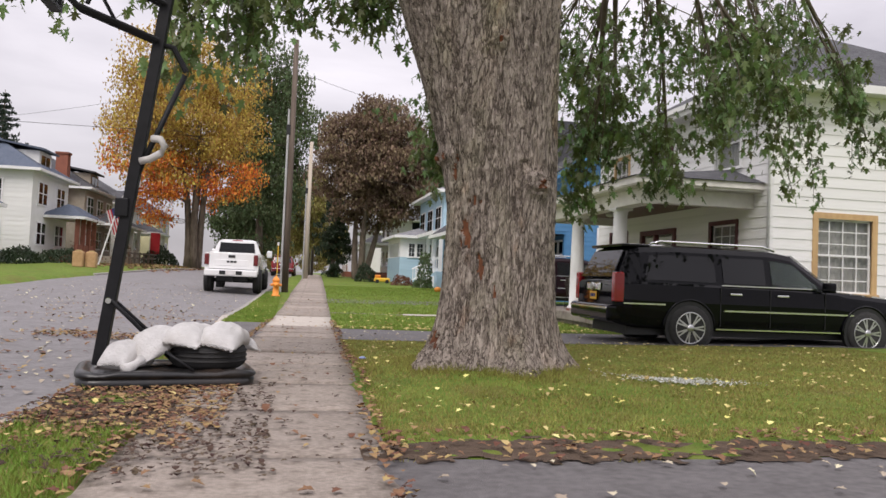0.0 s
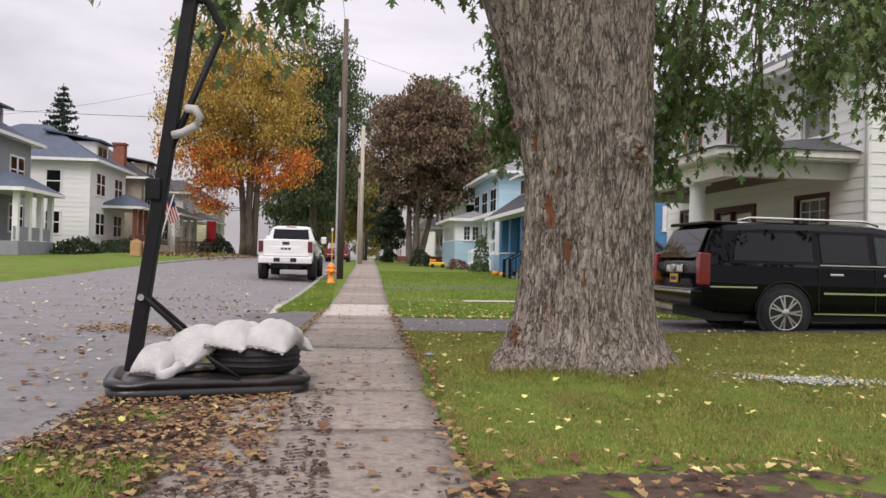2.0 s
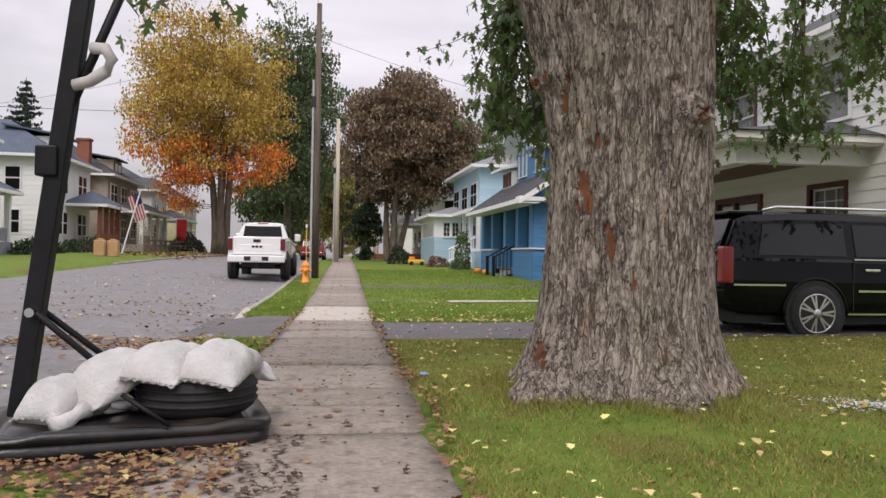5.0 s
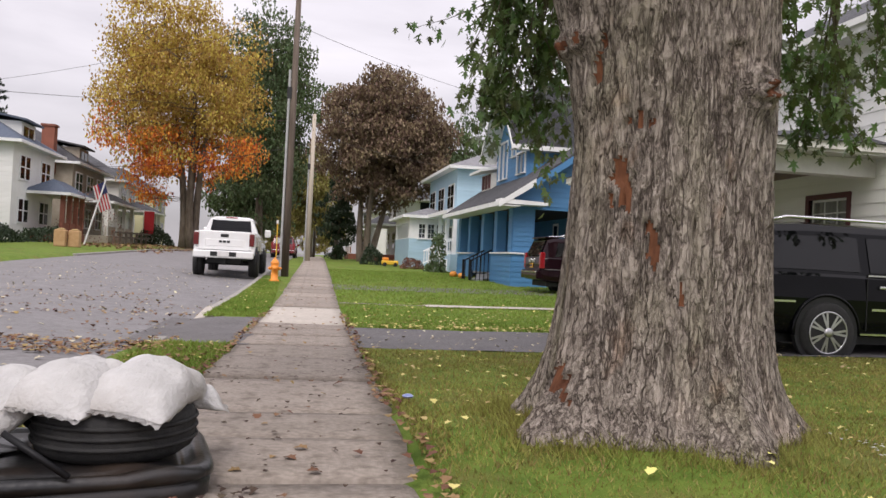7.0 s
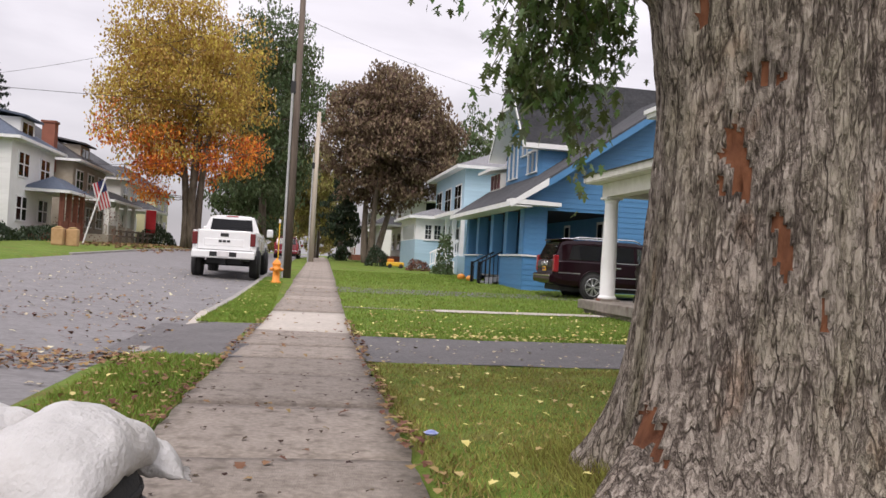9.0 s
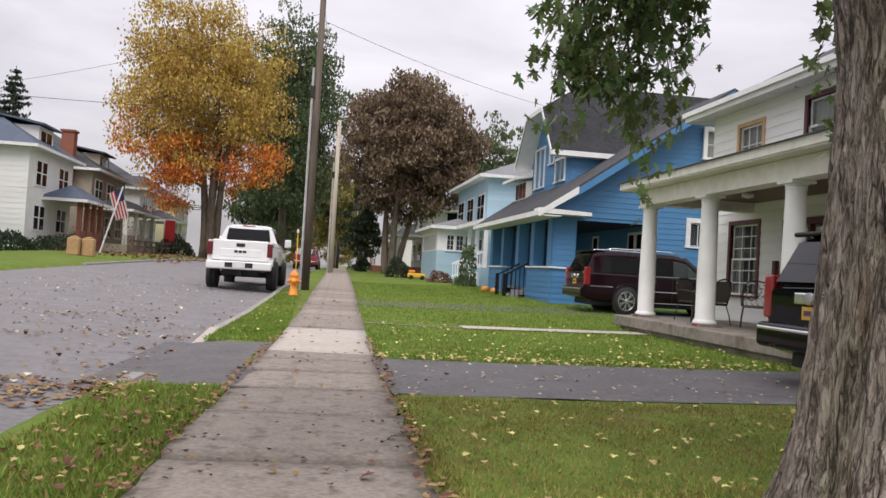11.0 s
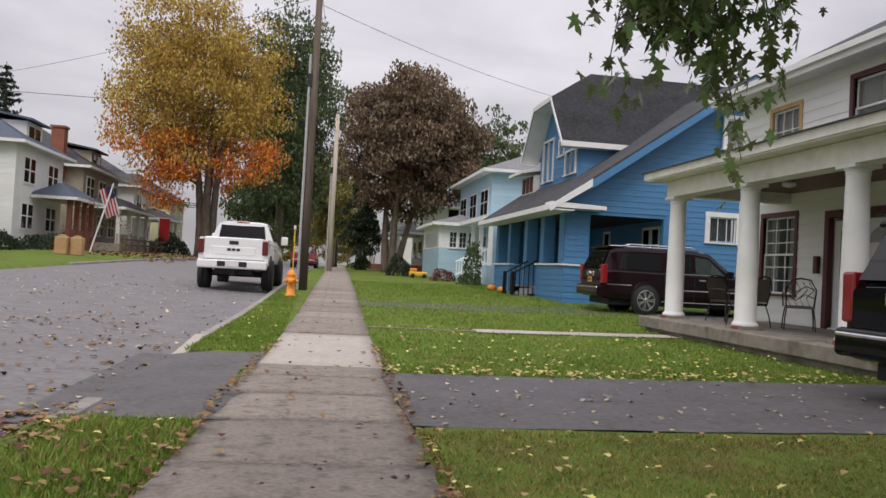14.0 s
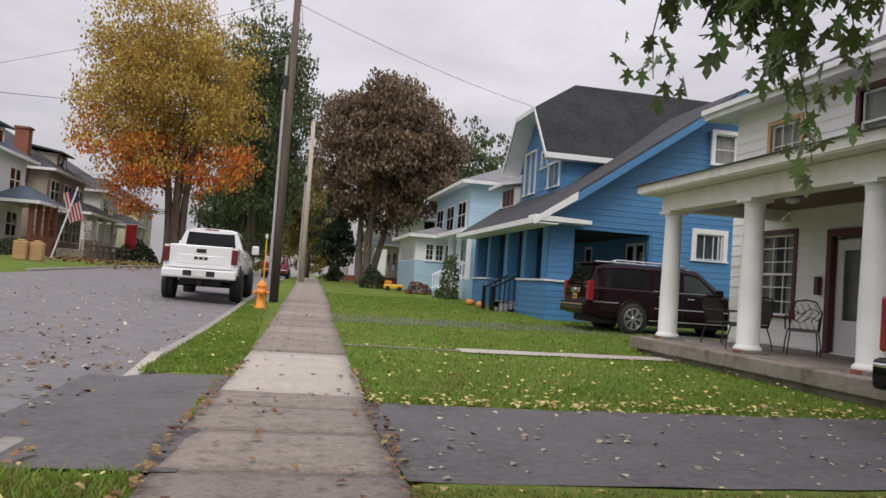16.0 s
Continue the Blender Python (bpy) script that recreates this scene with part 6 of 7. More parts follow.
    part_rod = rod([(-1.90, 7.98, zg + 0.30), (-1.66, 7.94, zg + 0.15)], 0.013, 6)
    tagged(mesh_ob("loose_strut", part_rod, STEELBLACK, True), "black metal strut lying against the tyre", "strut")

    def sandbag(c, l, w, t_, turn, tilt, seed, lean=0.0, roll=0.0, neck=False):
        """A pillow of woven cloth: flat seams at both ends, draped over what it lies on."""
        b = thing("sandbag", "full white woven sandbag with a gathered end" if neck else "full white woven sandbag with a stitched end", "sandbag", "sandbags on the hoop base")
        n, mlen = 40, 36
        drape = lambda u, y: -lean * t_ * abs(u) ** 2.2 - 0.10 * t_ * (2 * y / w) ** 2
        bm = bmesh.new()
        rr = []
        for j in range(mlen + 1):
            u = -1 + 2 * j / mlen
            full = max(0.06, (1 - abs(u) ** 3.4) ** 0.6)
            wide = 1 - 0.14 * abs(u) ** 5 - (0.55 * max(0, -u - 0.55) / 0.45 if neck else 0)
            ring = []
            for k in range(n):
                a = 2 * math.pi * k / n
                cy, cz = math.cos(a), math.sin(a)
                px, py = u * l / 2, w / 2 * wide * math.copysign(abs(cy) ** 0.75, cy)
                pz = t_ / 2 * full * math.copysign(abs(cz) ** 1.05, cz)
                fold = noise.noise((px * 7 + seed, py * 7, cz * 1.3))
                pleat = noise.noise((seed * 3.1, py * 55, cz)) * abs(u) ** 6
                crease = 1 - abs(noise.noise((px * 11 + seed * 2, py * 11 + px * 5, cz)))
                pz += 0.018 * fold * full + 0.012 * pleat - 0.016 * crease ** 6 * full
                ring.append(bm.verts.new((px + 0.008 * fold, py * (1 + 0.05 * fold), pz + drape(u, py))))
            rr.append(ring)
        for p, q in zip(rr, rr[1:]):
            for k in range(n):
                bm.faces.new((p[k], p[(k + 1) % n], q[(k + 1) % n], q[k]))
        bm.faces.new(rr[0][::-1])
        bm.faces.new(rr[-1])
        part("sack", bm, SACK, b, smooth=True)
        if neck:
            z0 = drape(-1, 0)
            part("neck", rod([(-l / 2 + 0.02, 0, z0), (-l / 2 - 0.04, 0.01, z0 - 0.02), (-l / 2 - 0.10, 0.03, z0 - 0.05), (-l / 2 - 0.15, 0.06, z0 - 0.07)], [0.05, 0.032, 0.045, 0.055], 12), SACK, b, "twisted neck of the sack", True)
        else:
            sm = bmesh.new()
            fr = []
            m = 24
            for k in range(m + 1):
                y = w * 0.43 * (2 * k / m - 1)
                z0 = drape(-1, y)
                fr += [(-l / 2 + 0.01, y, z0), (-l / 2 - 0.022 - 0.006 * math.sin(k * 2.1), y * 1.02, z0 + 0.006 * math.sin(k * 1.7 + seed) - 0.012)]
            quads(sm, fr, [(2 * k, 2 * k + 2, 2 * k + 3, 2 * k + 1) for k in range(m)])
            bmesh.ops.solidify(sm, geom=sm.faces[:], thickness=0.006)
            part("hem", sm, SACK, b, "stitched hem of the sack")
        b.matrix_basis = pose(*c, tilt, roll, turn)

    zt = zg + 0.35
    sandbag((-2.00, 8.38, zt + 0.04), 0.64, 0.36, 0.20, 70, 0, 1, 0.9, 0, True)
    sandbag((-1.73, 8.40, zt + 0.09), 0.62, 0.345, 0.18, 78, 7, 2, 0.45)
    sandbag((-1.45, 8.40, zt + 0.085), 0.62, 0.355, 0.19, 80, 9, 3, 0.45)
    sandbag((-2.25, 8.22, zg + 0.25), 0.40, 0.30, 0.24, 62, -4, 4, 0.25)
    sandbag((-1.34, 8.66, zt - 0.01), 0.30, 0.2, 0.12, 190, 0, 5, 0.5)


hoop()


# ---- porch furniture ----
def patio_chair(ornate=True):
    c = thing("patio_chair", "bronze metal patio chair with scrolled back" if ornate else "bronze sling patio chair with a taupe seat", "chair", "porch chairs")
    part("seat", rbox(-0.24, 0.24, -0.24, 0.24, 0.40, 0.45, 0.02), CUSHION if ornate else IRON, c, "taupe seat cushion")
    for sx in (-1, 1):
        part("leg", rod([(sx * 0.23, -0.2, 0.42), (sx * 0.26, -0.25, 0.2), (sx * 0.27, -0.27, 0.0)], 0.013, 6), IRON, c)
        part("leg", rod([(sx * 0.22, 0.2, 0.42), (sx * 0.25, 0.27, 0.2), (sx * 0.26, 0.31, 0.0)], 0.013, 6), IRON, c)
        part("armrest", rod([(sx * 0.25, 0.26, 0.66), (sx * 0.28, 0.0, 0.67), (sx * 0.28, -0.22, 0.65), (sx * 0.26, -0.24, 0.42)], 0.015, 6), IRON, c)
    part("back_frame", rod([(-0.23, 0.22, 0.42), (-0.25, 0.3, 0.75), (-0.15, 0.34, 0.92), (0, 0.35, 0.95), (0.15, 0.34, 0.92), (0.25, 0.3, 0.75), (0.23, 0.22, 0.42)], 0.015, 6), IRON, c, smooth=True)
    if ornate:
        for k in range(4):
            a = -0.16 + 0.107 * k
            part("back_scroll", rod([(a, 0.24, 0.45), (a + 0.07, 0.28, 0.6), (a - 0.05, 0.31, 0.74), (a + 0.03, 0.335, 0.88)], 0.009, 5), IRON, c)
        for z in (0.6, 0.75):
            part("back_scroll", rod([(-0.22, 0.28, z), (-0.08, 0.29, z + 0.06), (0.08, 0.29, z - 0.05), (0.22, 0.28, z + 0.03)], 0.009, 5), IRON, c)
    else:
        bm = bmesh.new()
        quads(bm, [(-0.22, 0.225, 0.46), (0.22, 0.225, 0.46), (0.23, 0.325, 0.9), (-0.23, 0.325, 0.9)], [(0, 1, 2, 3)])
        bmesh.ops.solidify(bm, geom=bm.faces[:], thickness=0.01)
        part("sling", bm, CUSHION, c)
    return c


ch = patio_chair()
ch.matrix_basis = pose(7.95, 21.9, 0.165, 0, 0, 150)
copy_thing(ch, pose(7.9, 19.9, 0.165, 0, 0, 30))
c2 = patio_chair(False)
c2.matrix_basis = pose(7.55, 23.75, 0.165, 0, 0, 15)
copy_thing(c2, pose(7.3, 21.0 + 1.5, 0.165, 0, 0, 200))
for y in (21.35, 24.2, 18.6):
    tagged(mesh_ob("loose_brick", rbox(6.42, 6.5, y, y + 0.2, 0.165, 0.225, 0.006), BRICK), "loose red brick lying on the porch edge", "brick", "bricks on the porch edge")


# ---- garden things, near to far ----
shrub("hedge", (-15.6, 56.5, zl - 0.3), (0.9, 5.5, 1.1), 2600, 0.16, HEDGE, 31, "low clipped green hedge along the front garden", "hedge")
shrub("hedge", (-15.8, 48.5, zl - 0.3), (0.8, 3.2, 1.0), 1800, 0.16, HEDGE, 32, "low clipped green hedge along the front garden", "hedge")
shrub("bush", (-12.9, 77, zl - 0.2), (1.7, 2.0, 1.9), 2200, 0.2, HEDGE, 33, "dark rounded evergreen bush", "bush")
shrub("bush", (3.9, 54, g(3.9, 54) - 0.1), (0.8, 0.8, 1.3), 1500, 0.13, HEDGE, 34, "dark clipped bush beside the sunroom", "bush")
shrub("shrub", (5.6, 48.5, g(5.6, 48) - 0.1), (0.7, 0.6, 0.75), 700, 0.12, SHRUBR, 35, "russet shrub beside the white stair")
shrub("shrub", (6.3, 44.3, g(6, 44) - 0.1), (0.45, 0.7, 2.3), 900, 0.14, LEAFG, 36, "tall straggly green shrub beside the porch")
shrub("shrub", (6.4, 45.3, g(6, 44) - 0.1), (0.6, 0.6, 0.7), 600, 0.14, LEAFG, 37, "low green shrub beside the porch")


def toy(x, y):
    z = g(x, y)
    t = thing("toy_car", "yellow plastic ride-on toy on the lawn", "toy")
    part("body", rbox(x - 0.5, x + 0.5, y - 0.2, y + 0.2, z + 0.1, z + 0.35, 0.06), YELPLAST, t)
    part("seat", rbox(x - 0.45, x - 0.1, y - 0.18, y + 0.18, z + 0.35, z + 0.52, 0.04), ORANGE, t)
    for dx in (-0.32, 0.32):
        part("wheel", rod([(x + dx, y - 0.24, z + 0.12), (x + dx, y + 0.24, z + 0.12)], 0.12, 14), TRIMBLACK, t)
    settle(t, (x, y, z))


toy(4.75, 51.5)


def flag(x, y):
    z = g(x, y)
    f = thing("flag", "striped flag on a white pole beside the lawn", "flag")
    part("pole", rod([(x, y, z), (x + 0.5, y, z + 1.9), (x + 1.0, y, z + 3.8)], 0.05, 6), FLAGWHITE, f)
    for k in range(9):
        a, b = k / 9, (k + 1) / 9
        bm = bmesh.new()
        top, w = Vector((x + 0.95, y, z + 3.7)), Vector((0.45, 0, -1.5))
        n = Vector((-0.7, 0.2, -0.3))
        quads(bm, [top + n * a, top + n * b, top + n * b + w, top + n * a + w], [(0, 1, 2, 3)])
        bmesh.ops.solidify(bm, geom=bm.faces[:], thickness=0.01)
        part("stripe", bm, REDCLOTH if k % 2 else FLAGWHITE, f)
    bm = bmesh.new()
    quads(bm, [top + Vector((0, -0.03, 0)), top + n * 0.55 + Vector((0, -0.03, 0)), top + n * 0.55 + w * 0.42 + Vector((0, -0.03, 0)), top + w * 0.42 + Vector((0, -0.03, 0))], [(0, 1, 2, 3)])
    bmesh.ops.solidify(bm, geom=bm.faces[:], thickness=0.012)
    part("canton", bm, FLAGBLUE, f)
    settle(f, (x, y, z))


flag(-12.7, 53)
rf2 = thing("banner", "red banner hanging on a porch", "banner")
part("cloth", rbox(-13.6, -12.8, 76, 76.05, zl + 0.9, zl + 2.9, 0.01), REDCLOTH, rf2)
part("pole", rod([(-13.65, 76.02, zl - 0.4), (-13.65, 76.02, zl + 3.0)], 0.04, 6), FLAGWHITE, rf2)
settle(rf2, (-13.6, 76, zl))
for k, (x, y) in enumerate(((-12.6, 48.0), (-12.0, 48.3))):
    z = g(x, y)
    b = thing("paper_bag", "brown paper leaf bag standing on the lawn", "bag", "leaf bags at the kerb")
    part("sack", rbox(x - 0.28, x + 0.28, y - 0.25, y + 0.25, z - 0.02, z + 0.85, 0.06), PAPERBAG, b)
    part("filling", lathe([(0.2, 0), (0.22, 0.06), (0.1, 0.12)], 10, (x, y, z + 0.82)), FALLB, b)
    settle(b, (x, y, z))
wf = thing("rail_fence", "low dark wooden rail fence before the far porches", "fence")
for k in range(9):
    y = 62 + 2.0 * k
    part("post", boxes((-13.1, -12.95, y - 0.08, y + 0.08, g(-13, y) - 0.1, g(-13, y) + 0.95)), POLEWOOD, wf)
    if k < 8:
        for zz in (0.45, 0.8):
            part("rail", boxes((-13.07, -12.98, y + 0.08, y + 1.92, g(-13, y) + zz, g(-13, y) + zz + 0.12)), POLEWOOD, wf)
settle(wf, (-13, 70, g(-13, 70)))
for k, (x, y, s) in enumerate(((6.3, 38.3, 0.17), (6.4, 38.8, 0.14), (6.2, 39.6, 0.18))):
    z = g(x, y)
    p = thing("pumpkin", "orange pumpkin beside the porch steps", "pumpkin", "pumpkins by the porch")
    part("fruit", lathe([(0.02, 0.0), (s * 0.8, 0.02), (s, s * 0.6), (s * 0.95, s), (s * 0.5, s * 1.4), (0.02, s * 1.35)], 14, (x, y, z)), PUMPKIN, p, smooth=True)
    part("stem", rod([(x, y, z + s * 1.3), (x + 0.02, y, z + s * 1.7)], 0.015, 5), POLEWOOD, p)
    settle(p, (x, y, z))
lit = lathe([(0.01, 0), (0.035, 0.004), (0.045, 0.015), (0.02, 0.028)], 7, (-0.06, 10.4, g(-0.06, 10.4) + 0.02))
tagged(mesh_ob("litter", lit, BLUEPAPER), "crumpled blue wrapper lying in the grass", "litter")


# ---- sidewalk, kerbs, turf and leaf fall: the many small pieces ----
walk_way = tagged(new("sidewalk"), "worn concrete sidewalk with uneven joints", "sidewalk", kind="structure")
rng = np.random.default_rng(5)


def slab_mesh(i, w, l, material):
    r = np.random.default_rng(100 + i)
    bm = bmesh.new()
    nx, ny = 6, 6
    grid = []
    for b in range(ny + 1):
        for a in range(nx + 1):
            x, y = -w + w * a / nx, l * b / ny
            edge = a in (0, nx) or b in (0, ny)
            if edge:
                x += r.normal(0, 0.012)
                y += r.normal(0, 0.008)
            grid.append(bm.verts.new((x, y, -0.012 if edge else r.normal(0, 0.0015))))
    for b in range(ny):
        for a in range(nx):
            k = b * (nx + 1) + a
            bm.faces.new((grid[k], grid[k + 1], grid[k + nx + 2], grid[k + nx + 1]))
    ring = [grid[k] for k in range(nx + 1)] + [grid[k * (nx + 1) + nx] for k in range(1, ny + 1)] + [grid[ny * (nx + 1) + k] for k in range(nx - 1, -1, -1)] + [grid[k * (nx + 1)] for k in range(ny - 1, 0, -1)]
    low = [bm.verts.new((v.co.x, v.co.y, -0.12)) for v in ring]
    for k in range(len(ring)):
        j = (k + 1) % len(ring)
        bm.faces.new((ring[k], low[k], low[j], ring[j]))
    me = bpy.data.meshes.new("sidewalk_slab")
    bm.normal_update()
    bm.to_mesh(me)
    bm.free()
    me.materials.append(material)
    me.polygons.foreach_set("use_smooth", [True] * len(me.polygons))
    return me


JOINTS = [0.2, 1.7, 3.15, 4.3, 5.4, 6.9, 8.35, 9.2, 9.95, 11.5, 12.95, 14.3, 15.5, 16.6, 17.45, 21.75, 23.6, 25.1]
while JOINTS[-1] < 150:
    JOINTS.append(JOINTS[-1] + 1.5 + 0.1 * rng.random())
for i, (a, b) in enumerate(zip(JOINTS, JOINTS[1:])):
    fresh = 17 < a < 18
    ob = new("slab", slab_mesh(i % 24 if not fresh else 77, 1.40, b - a - 0.018, CONC_NEW if fresh else CONC) if b - a > 0 else None)
    ob.parent = walk_way
    za, zb_ = g(skew(a) - 0.7, a), g(skew(b) - 0.7, b)
    ob.matrix_basis = Matrix.Translation((skew(a), a, za + 0.012 + float(rng.normal(0, 0.004)))) @ Matrix.Rotation(-0.03 + float(rng.normal(0, 0.002)), 4, "Z") @ Matrix.Rotation(math.atan2(zb_ - za, b - a) + float(rng.normal(0, 0.003)), 4, "X") @ Matrix.Rotation(float(rng.normal(0, 0.004)), 4, "Y")


def kerb_line(name, fx, y0, y1, side, label, rise=0.02):
    k = tagged(new(name), label, "kerb", kind="structure")
    y = y0
    while y < y1:
        l = 2.4 if y < 60 else 6
        bm = rbox(-0.075, 0.075, 0, l - 0.02, -0.2, 0.0, 0.02)
        ob = part("kerbstone", bm, KERB, k)
        x = fx(y)
        ob.matrix_basis = Matrix.Translation((x + 0.075 * side, y, g(x, y) + rise)) @ Matrix.Rotation(math.atan2(fx(y) - fx(y + l), l), 4, "Z") @ Matrix.Rotation(math.atan2(g(fx(y + l), y + l) - g(x, y), l), 4, "X")
        y += l


kerb_line("kerb_1", kerb_x, 20.62, 140, 1, "pale concrete kerb along the verge")
ke = bmesh.new()
kx, ky0, kg = kerb_x(19.1), 18.7, g(-2.4, 18.9)
quads(ke, [(kx - 0.02, ky0, kg - 0.2), (kx + 0.20, ky0, kg - 0.2), (kx + 0.17, 20.6, kg - 0.2), (kx, 20.6, kg - 0.2), (kx, ky0, kg - 0.055), (kx + 0.18, ky0 + 0.04, kg - 0.03), (kx + 0.165, 20.6, kg + 0.028), (kx + 0.0, 20.6, kg + 0.026)], BOXF)
bmesh.ops.bevel(ke, geom=ke.edges[:], offset=0.012, segments=2, affect="EDGES")
tagged(mesh_ob("kerb_4", ke, CONC_NEW), "pale kerb end sloping down to the driveway apron", "kerb", kind="structure")
kerb_line("kerb_2", left_kerb_x, 40, 120, -1, "pale concrete kerb on the far side")
kerb_line("kerb_3", lambda y: kerb_x(y) + 0.02, -4, 12.9, 1, "worn low kerb flush with the verge", -0.025)


def in_verge(x, y):
    return kerb_x(y) + 0.16 < x < skew(y) - 1.42 and not 14.2 + 0.12 * noise.noise((x * 3, 0, 0)) < y < 18.8


def in_lawn(x, y):
    return x > skew(y) + 0.03 and not 14.0 < y < 17.1 and y > 5.4 + 0.25 * noise.noise((x * 1.5, 0, 0)) and not (22.9 < y < 23.6 and 2.2 < x < 6.2)


def bare(x, y):
    """How bare the soil is: the strip at the driveway's edge and the ground before the hoop."""
    e = 1.3 * math.exp(-((y - 5.55) / 0.38) ** 2) if x > -0.6 else 0
    e += 2.0 * math.exp(-((x + 1.9) / 0.8) ** 2 - ((y - 7.2) / 0.95) ** 2)
    return e + 0.5 * noise.noise((x * 2.3, y * 2.3, 9)) + 0.45 * noise.noise((x * 8.5, y * 8.5, 4))


def blades(name, n, x0, x1, y0, y1, test, h, material, label, seed, dry=0.0):
    r = np.random.default_rng(seed)
    vs, fs = [], []
    while len(fs) < n:
        x, y = r.uniform(x0, x1), y0 + (y1 - y0) * r.random() ** 1.5
        if not test(x, y):
            continue
        b = bare(x, y)
        if b > 0.35 + 0.5 * r.random():
            continue
        z = g(x, y) - 0.012
        a, q = r.uniform(0, 6.28), h * r.uniform(0.5, 1.3)
        w = 0.004 + 0.00045 * max(0, y - 4)
        lean = r.normal(0, 0.5 * q, 2)
        i = len(vs)
        vs += [(x - w * math.cos(a), y - w * math.sin(a), z), (x + w * math.cos(a), y + w * math.sin(a), z), (x + lean[0], y + lean[1], z + q)]
        fs.append((i, i + 1, i + 2))
    return tagged(raw(name, vs, fs, material), label, "grass", kind="stuff")


blades("grass", 150000, -0.5, 9.0, 5.0, 14.1, in_lawn, 0.034, OLIVEBLADE, "short worn olive-green lawn grass", 41)
blades("grass", 45000, -2.6, -1.3, 2.0, 32, in_verge, 0.055, BLADE, "green grass of the verge", 42)
blades("grass", 52000, -0.5, 9.0, 5.0, 14.1, in_lawn, 0.034, DRYBLADE, "straw-coloured dry grass among the lawn", 43)
blades("grass", 9000, -2.6, -1.3, 2.0, 14, in_verge, 0.045, DRYBLADE, "straw-coloured dry grass of the verge", 44)
blades("grass", 60000, 0.0, 9.0, 17, 44, in_lawn, 0.06, BLADE, "green lawn grass before the houses", 45)
# tufts round the foot of the maple
r_ = np.random.default_rng(46)
tv, tf = [], []
for k in range(5200):
    a = r_.uniform(0, 6.28)
    d = 0.72 + abs(r_.normal(0, 0.16)) + 0.1 * math.cos(5 * a + 0.7)
    x, y = TREE.x + d * math.cos(a), TREE.y + d * math.sin(a)
    z = g(x, y) - 0.02
    q, w = r_.uniform(0.03, 0.11), 0.005
    ln = r_.normal(0, 0.5 * q, 2)
    tv += [(x - w, y, z), (x + w, y + w, z), (x + ln[0], y + ln[1], z + q)]
    tf.append((3 * k, 3 * k + 1, 3 * k + 2))
tagged(raw("tuft", tv, tf, OLIVEBLADE), "long grass tufts round the maple's foot", "grass", kind="stuff")
# bare soil patches, just above the turf
def soil_patch(name, x0, x1, y0, y1, limit, label):
    vs, fs, idx = [], [], {}
    st = 0.03
    for i in range(int((x1 - x0) / st)):
        for j in range(int((y1 - y0) / st)):
            x, y = x0 + st * i, y0 + st * j
            if bare(x + st / 2, y + st / 2) > limit:
                f = []
                for di, dj in ((0, 0), (1, 0), (1, 1), (0, 1)):
                    k = (i + di, j + dj)
                    if k not in idx:
                        idx[k] = len(vs)
                        xx, yy = x0 + st * k[0], y0 + st * k[1]
                        vs.append((xx, yy, g(xx, yy) + 0.002 + 0.008 * noise.noise((xx * 6, yy * 6, 2))))
                    f.append(idx[k])
                fs.append(tuple(f))
    tagged(raw(name, vs, fs, SOIL, True), label, "soil", kind="structure")


soil_patch("trim", -0.5, 6.5, 5.2, 6.2, 0.8, "bare brown soil along the driveway")
soil_patch("ground_soil", -2.55, -1.3, 5.8, 8.8, 0.5, "bare brown soil strewn with leaves")


def litter_leaves(name, n, x0, x1, y0, y1, material, size, seed, label, test=None, power=1.0, lift=0.012, patch=0.0):
    r = np.random.default_rng(seed)
    pts = []
    while len(pts) < n:
        x, y = r.uniform(x0, x1), y0 + (y1 - y0) * r.random() ** power
        if test and not test(x, y):
            continue
        if patch and noise.noise((x * 0.8, y * 0.8, seed)) < patch - r.random() * 0.3:
            continue
        road = left_kerb_x(y) < x < kerb_x(y)
        pts.append((x, y, g(x, y) + lift + (-0.07 if road else 0)))
    return tagged(leaves(name, np.array(pts), size, material, r, "fallen", 0.5, None, True), label, "leaf litter", kind="stuff")


onroad = lambda x, y: left_kerb_x(y) < x < kerb_x(y)
onwalk = lambda x, y: skew(y) - 1.45 < x < skew(y) + 0.03
ondrive = lambda x, y: 14.1 < y < 17.0 and x > skew(y)
nearL = lambda x, y: bare(x, y) > 0.25 and x < -1.3
litter_leaves("fallen_leaves", 620, -0.4, 8, 5.4, 14, FALLY, 0.046, 51, "yellow leaves fallen on the lawn", in_lawn, 1.0, 0.045)
litter_leaves("fallen_leaves", 360, 0.2, 7.5, 17.1, 24, FALLY, 0.06, 52, "yellow leaves fallen on the lawn", in_lawn, 1.8, 0.05)
litter_leaves("fallen_leaves", 170, 0.0, 5.5, 16.85, 17.5, FALLY, 0.06, 53, "yellow leaves along the driveway's edge", None, 1.0, 0.035)
litter_leaves("fallen_leaves", 900, -9, -2.3, 6, 36, FALLP, 0.065, 54, "pale leaves scattered over the street", onroad, 0.9, 0.012, -0.05)
litter_leaves("fallen_leaves", 560, -6.5, -2.4, 5, 24, FALLB, 0.065, 55, "brown leaves drifted on the street", onroad, 0.9, 0.014, 0.12)
litter_leaves("fallen_leaves", 420, -4.6, -2.2, 13.2, 14.6, FALLB, 0.065, 56, "brown leaves heaped in the gutter", None, 1.0, 0.02)
litter_leaves("fallen_leaves", 1600, -2.6, -1.1, 5.4, 8.4, FALLB, 0.040, 57, "brown leaves heaped before the hoop", nearL, 1.0, 0.025)
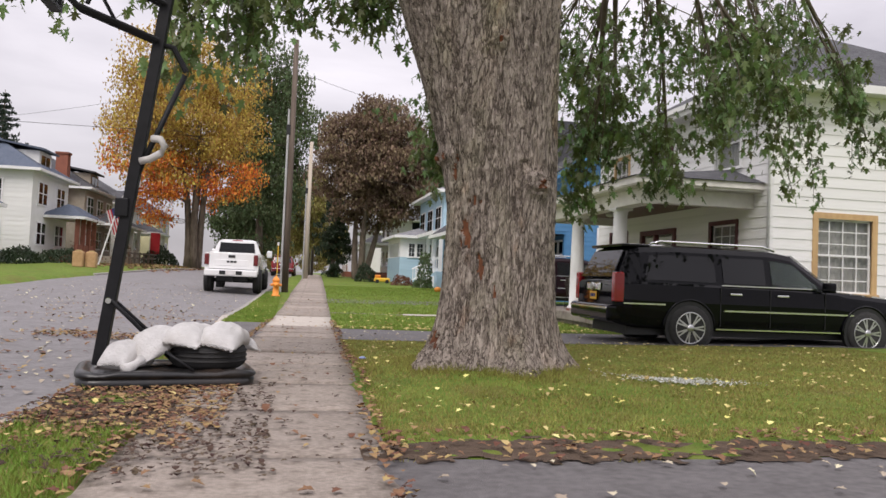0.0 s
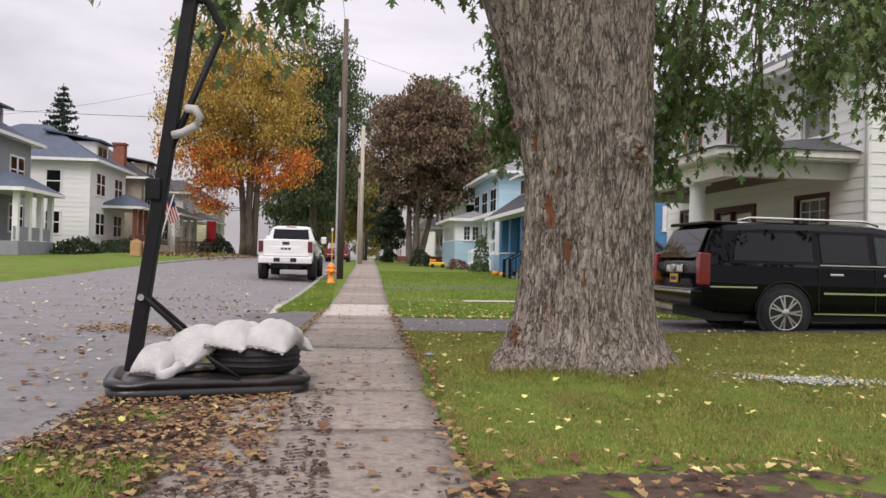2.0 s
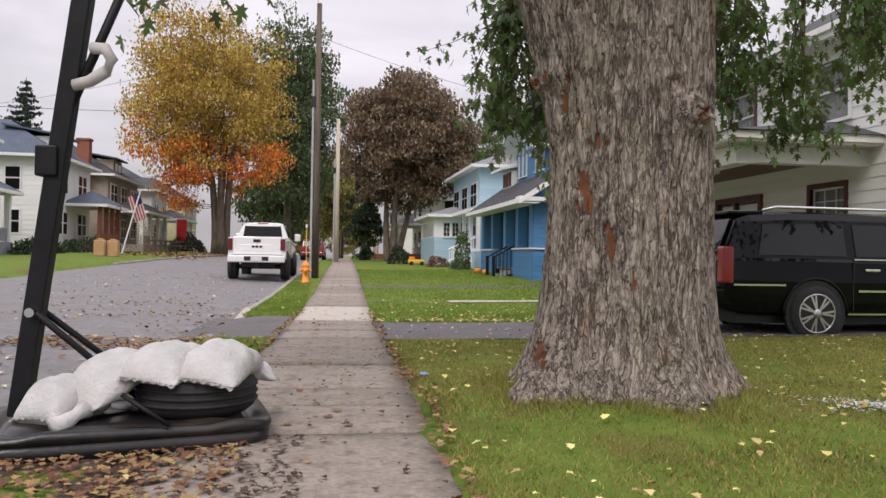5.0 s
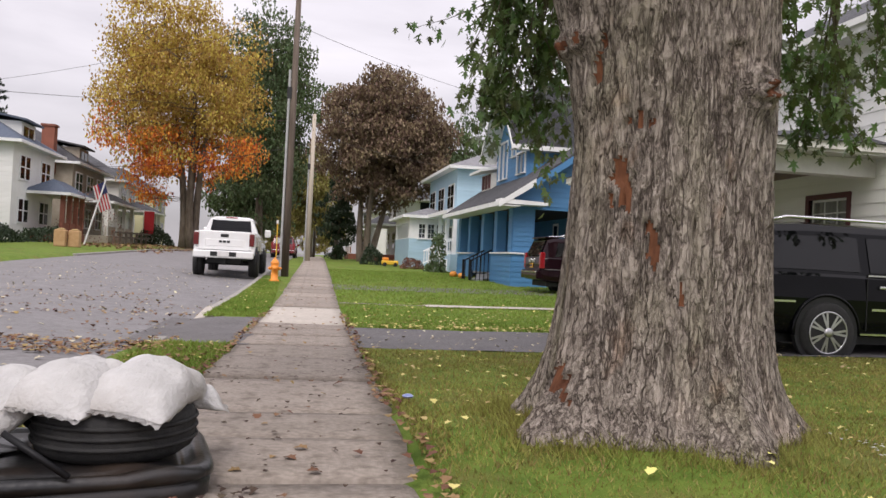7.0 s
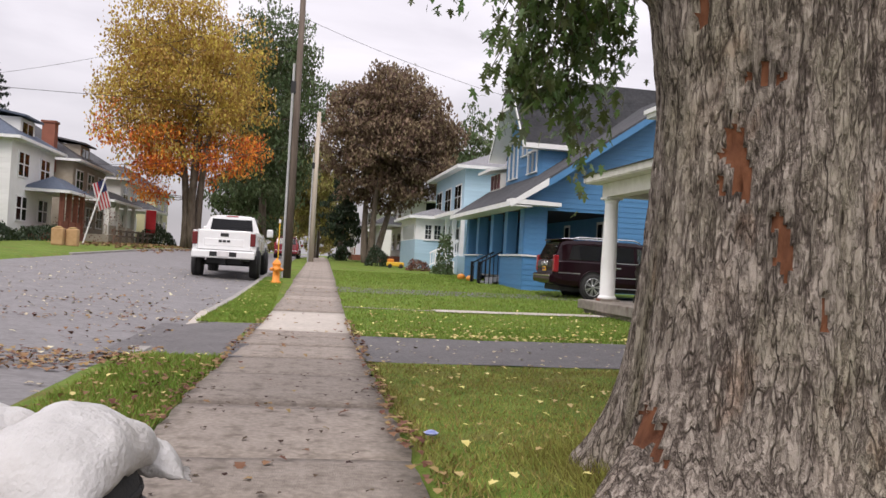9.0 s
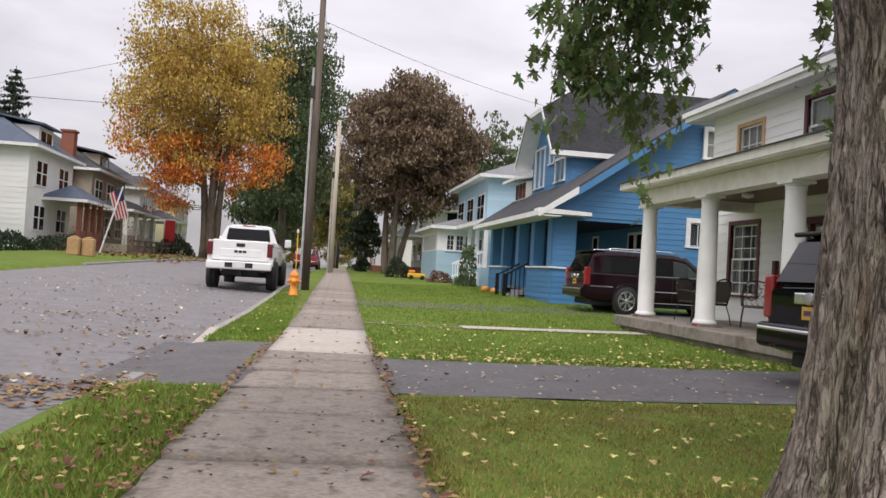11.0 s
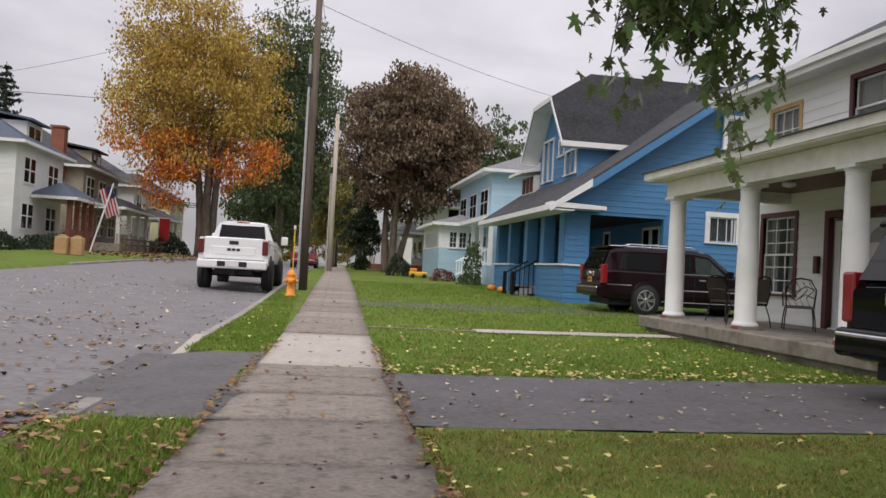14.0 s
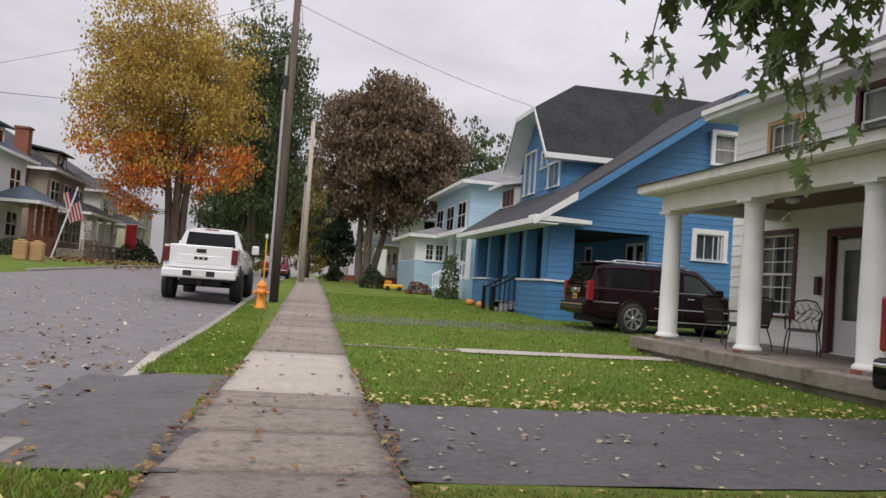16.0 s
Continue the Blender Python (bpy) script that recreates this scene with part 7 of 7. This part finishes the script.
litter_leaves("fallen_leaves", 900, -2.6, -1.0, 4.4, 8.2, FALLD, 0.034, 58, "dark leaf fragments on the sidewalk", None, 1.0, 0.022, 0.16)
litter_leaves("fallen_leaves", 220, -1.9, 0.3, 5, 13, FALLD, 0.03, 59, "dark leaf fragments on the sidewalk", onwalk, 1.3, 0.02)
litter_leaves("fallen_leaves", 170, -1.9, 1.3, 4, 30, FALLB, 0.06, 60, "brown leaves on the sidewalk", onwalk, 1.2, 0.022)
litter_leaves("fallen_leaves", 160, 0, 7, 14.1, 17, FALLP, 0.05, 61, "pale leaves on the driveway", ondrive, 1.0, 0.012)
litter_leaves("fallen_leaves", 90, -0.5, 5, 2.5, 5.4, FALLP, 0.05, 62, "pale leaves on the driveway", None, 1.0, 0.014)
litter_leaves("fallen_leaves", 620, -0.5, 8, 5.2, 6.1, FALLB, 0.05, 63, "brown leaves along the driveway's edge", None, 1.0, 0.03)
litter_leaves("fallen_leaves", 120, -2.6, -1.4, 8.9, 13.6, FALLB, 0.045, 64, "brown and yellow leaves on the verge", in_verge, 1.0, 0.045)
litter_leaves("fallen_leaves", 150, -2.6, -1.4, 4, 32, FALLY, 0.042, 65, "yellow leaves on the verge", in_verge, 1.0, 0.045)
edge_l = lambda x, y: abs(x - skew(y)) < 0.07 or abs(x - skew(y) + 1.42) < 0.06
litter_leaves("fallen_leaves", 700, -1.95, 0.2, 4, 20, FALLB, 0.05, 66, "brown leaf crumbs along the sidewalk's edges", edge_l, 1.0, 0.03)
litter_leaves("fallen_leaves", 900, -14, -8, 50, 76, FALLB, 0.2, 67, "brown leaves under the golden maple", None, 1.0, 0.03)
r_ = np.random.default_rng(70)
gp = np.stack([3.0 + r_.normal(0, 0.32, 900), 8.6 + r_.normal(0, 0.13, 900), np.zeros(900)], 1)
gp[:, 2] = [g(x, y) + 0.035 for x, y, _ in gp]
tagged(leaves("gravel", gp, 0.03, GRAVEL, r_, "simple", 0.5, None, True), "pale gravel scattered on the lawn", "gravel", kind="stuff")
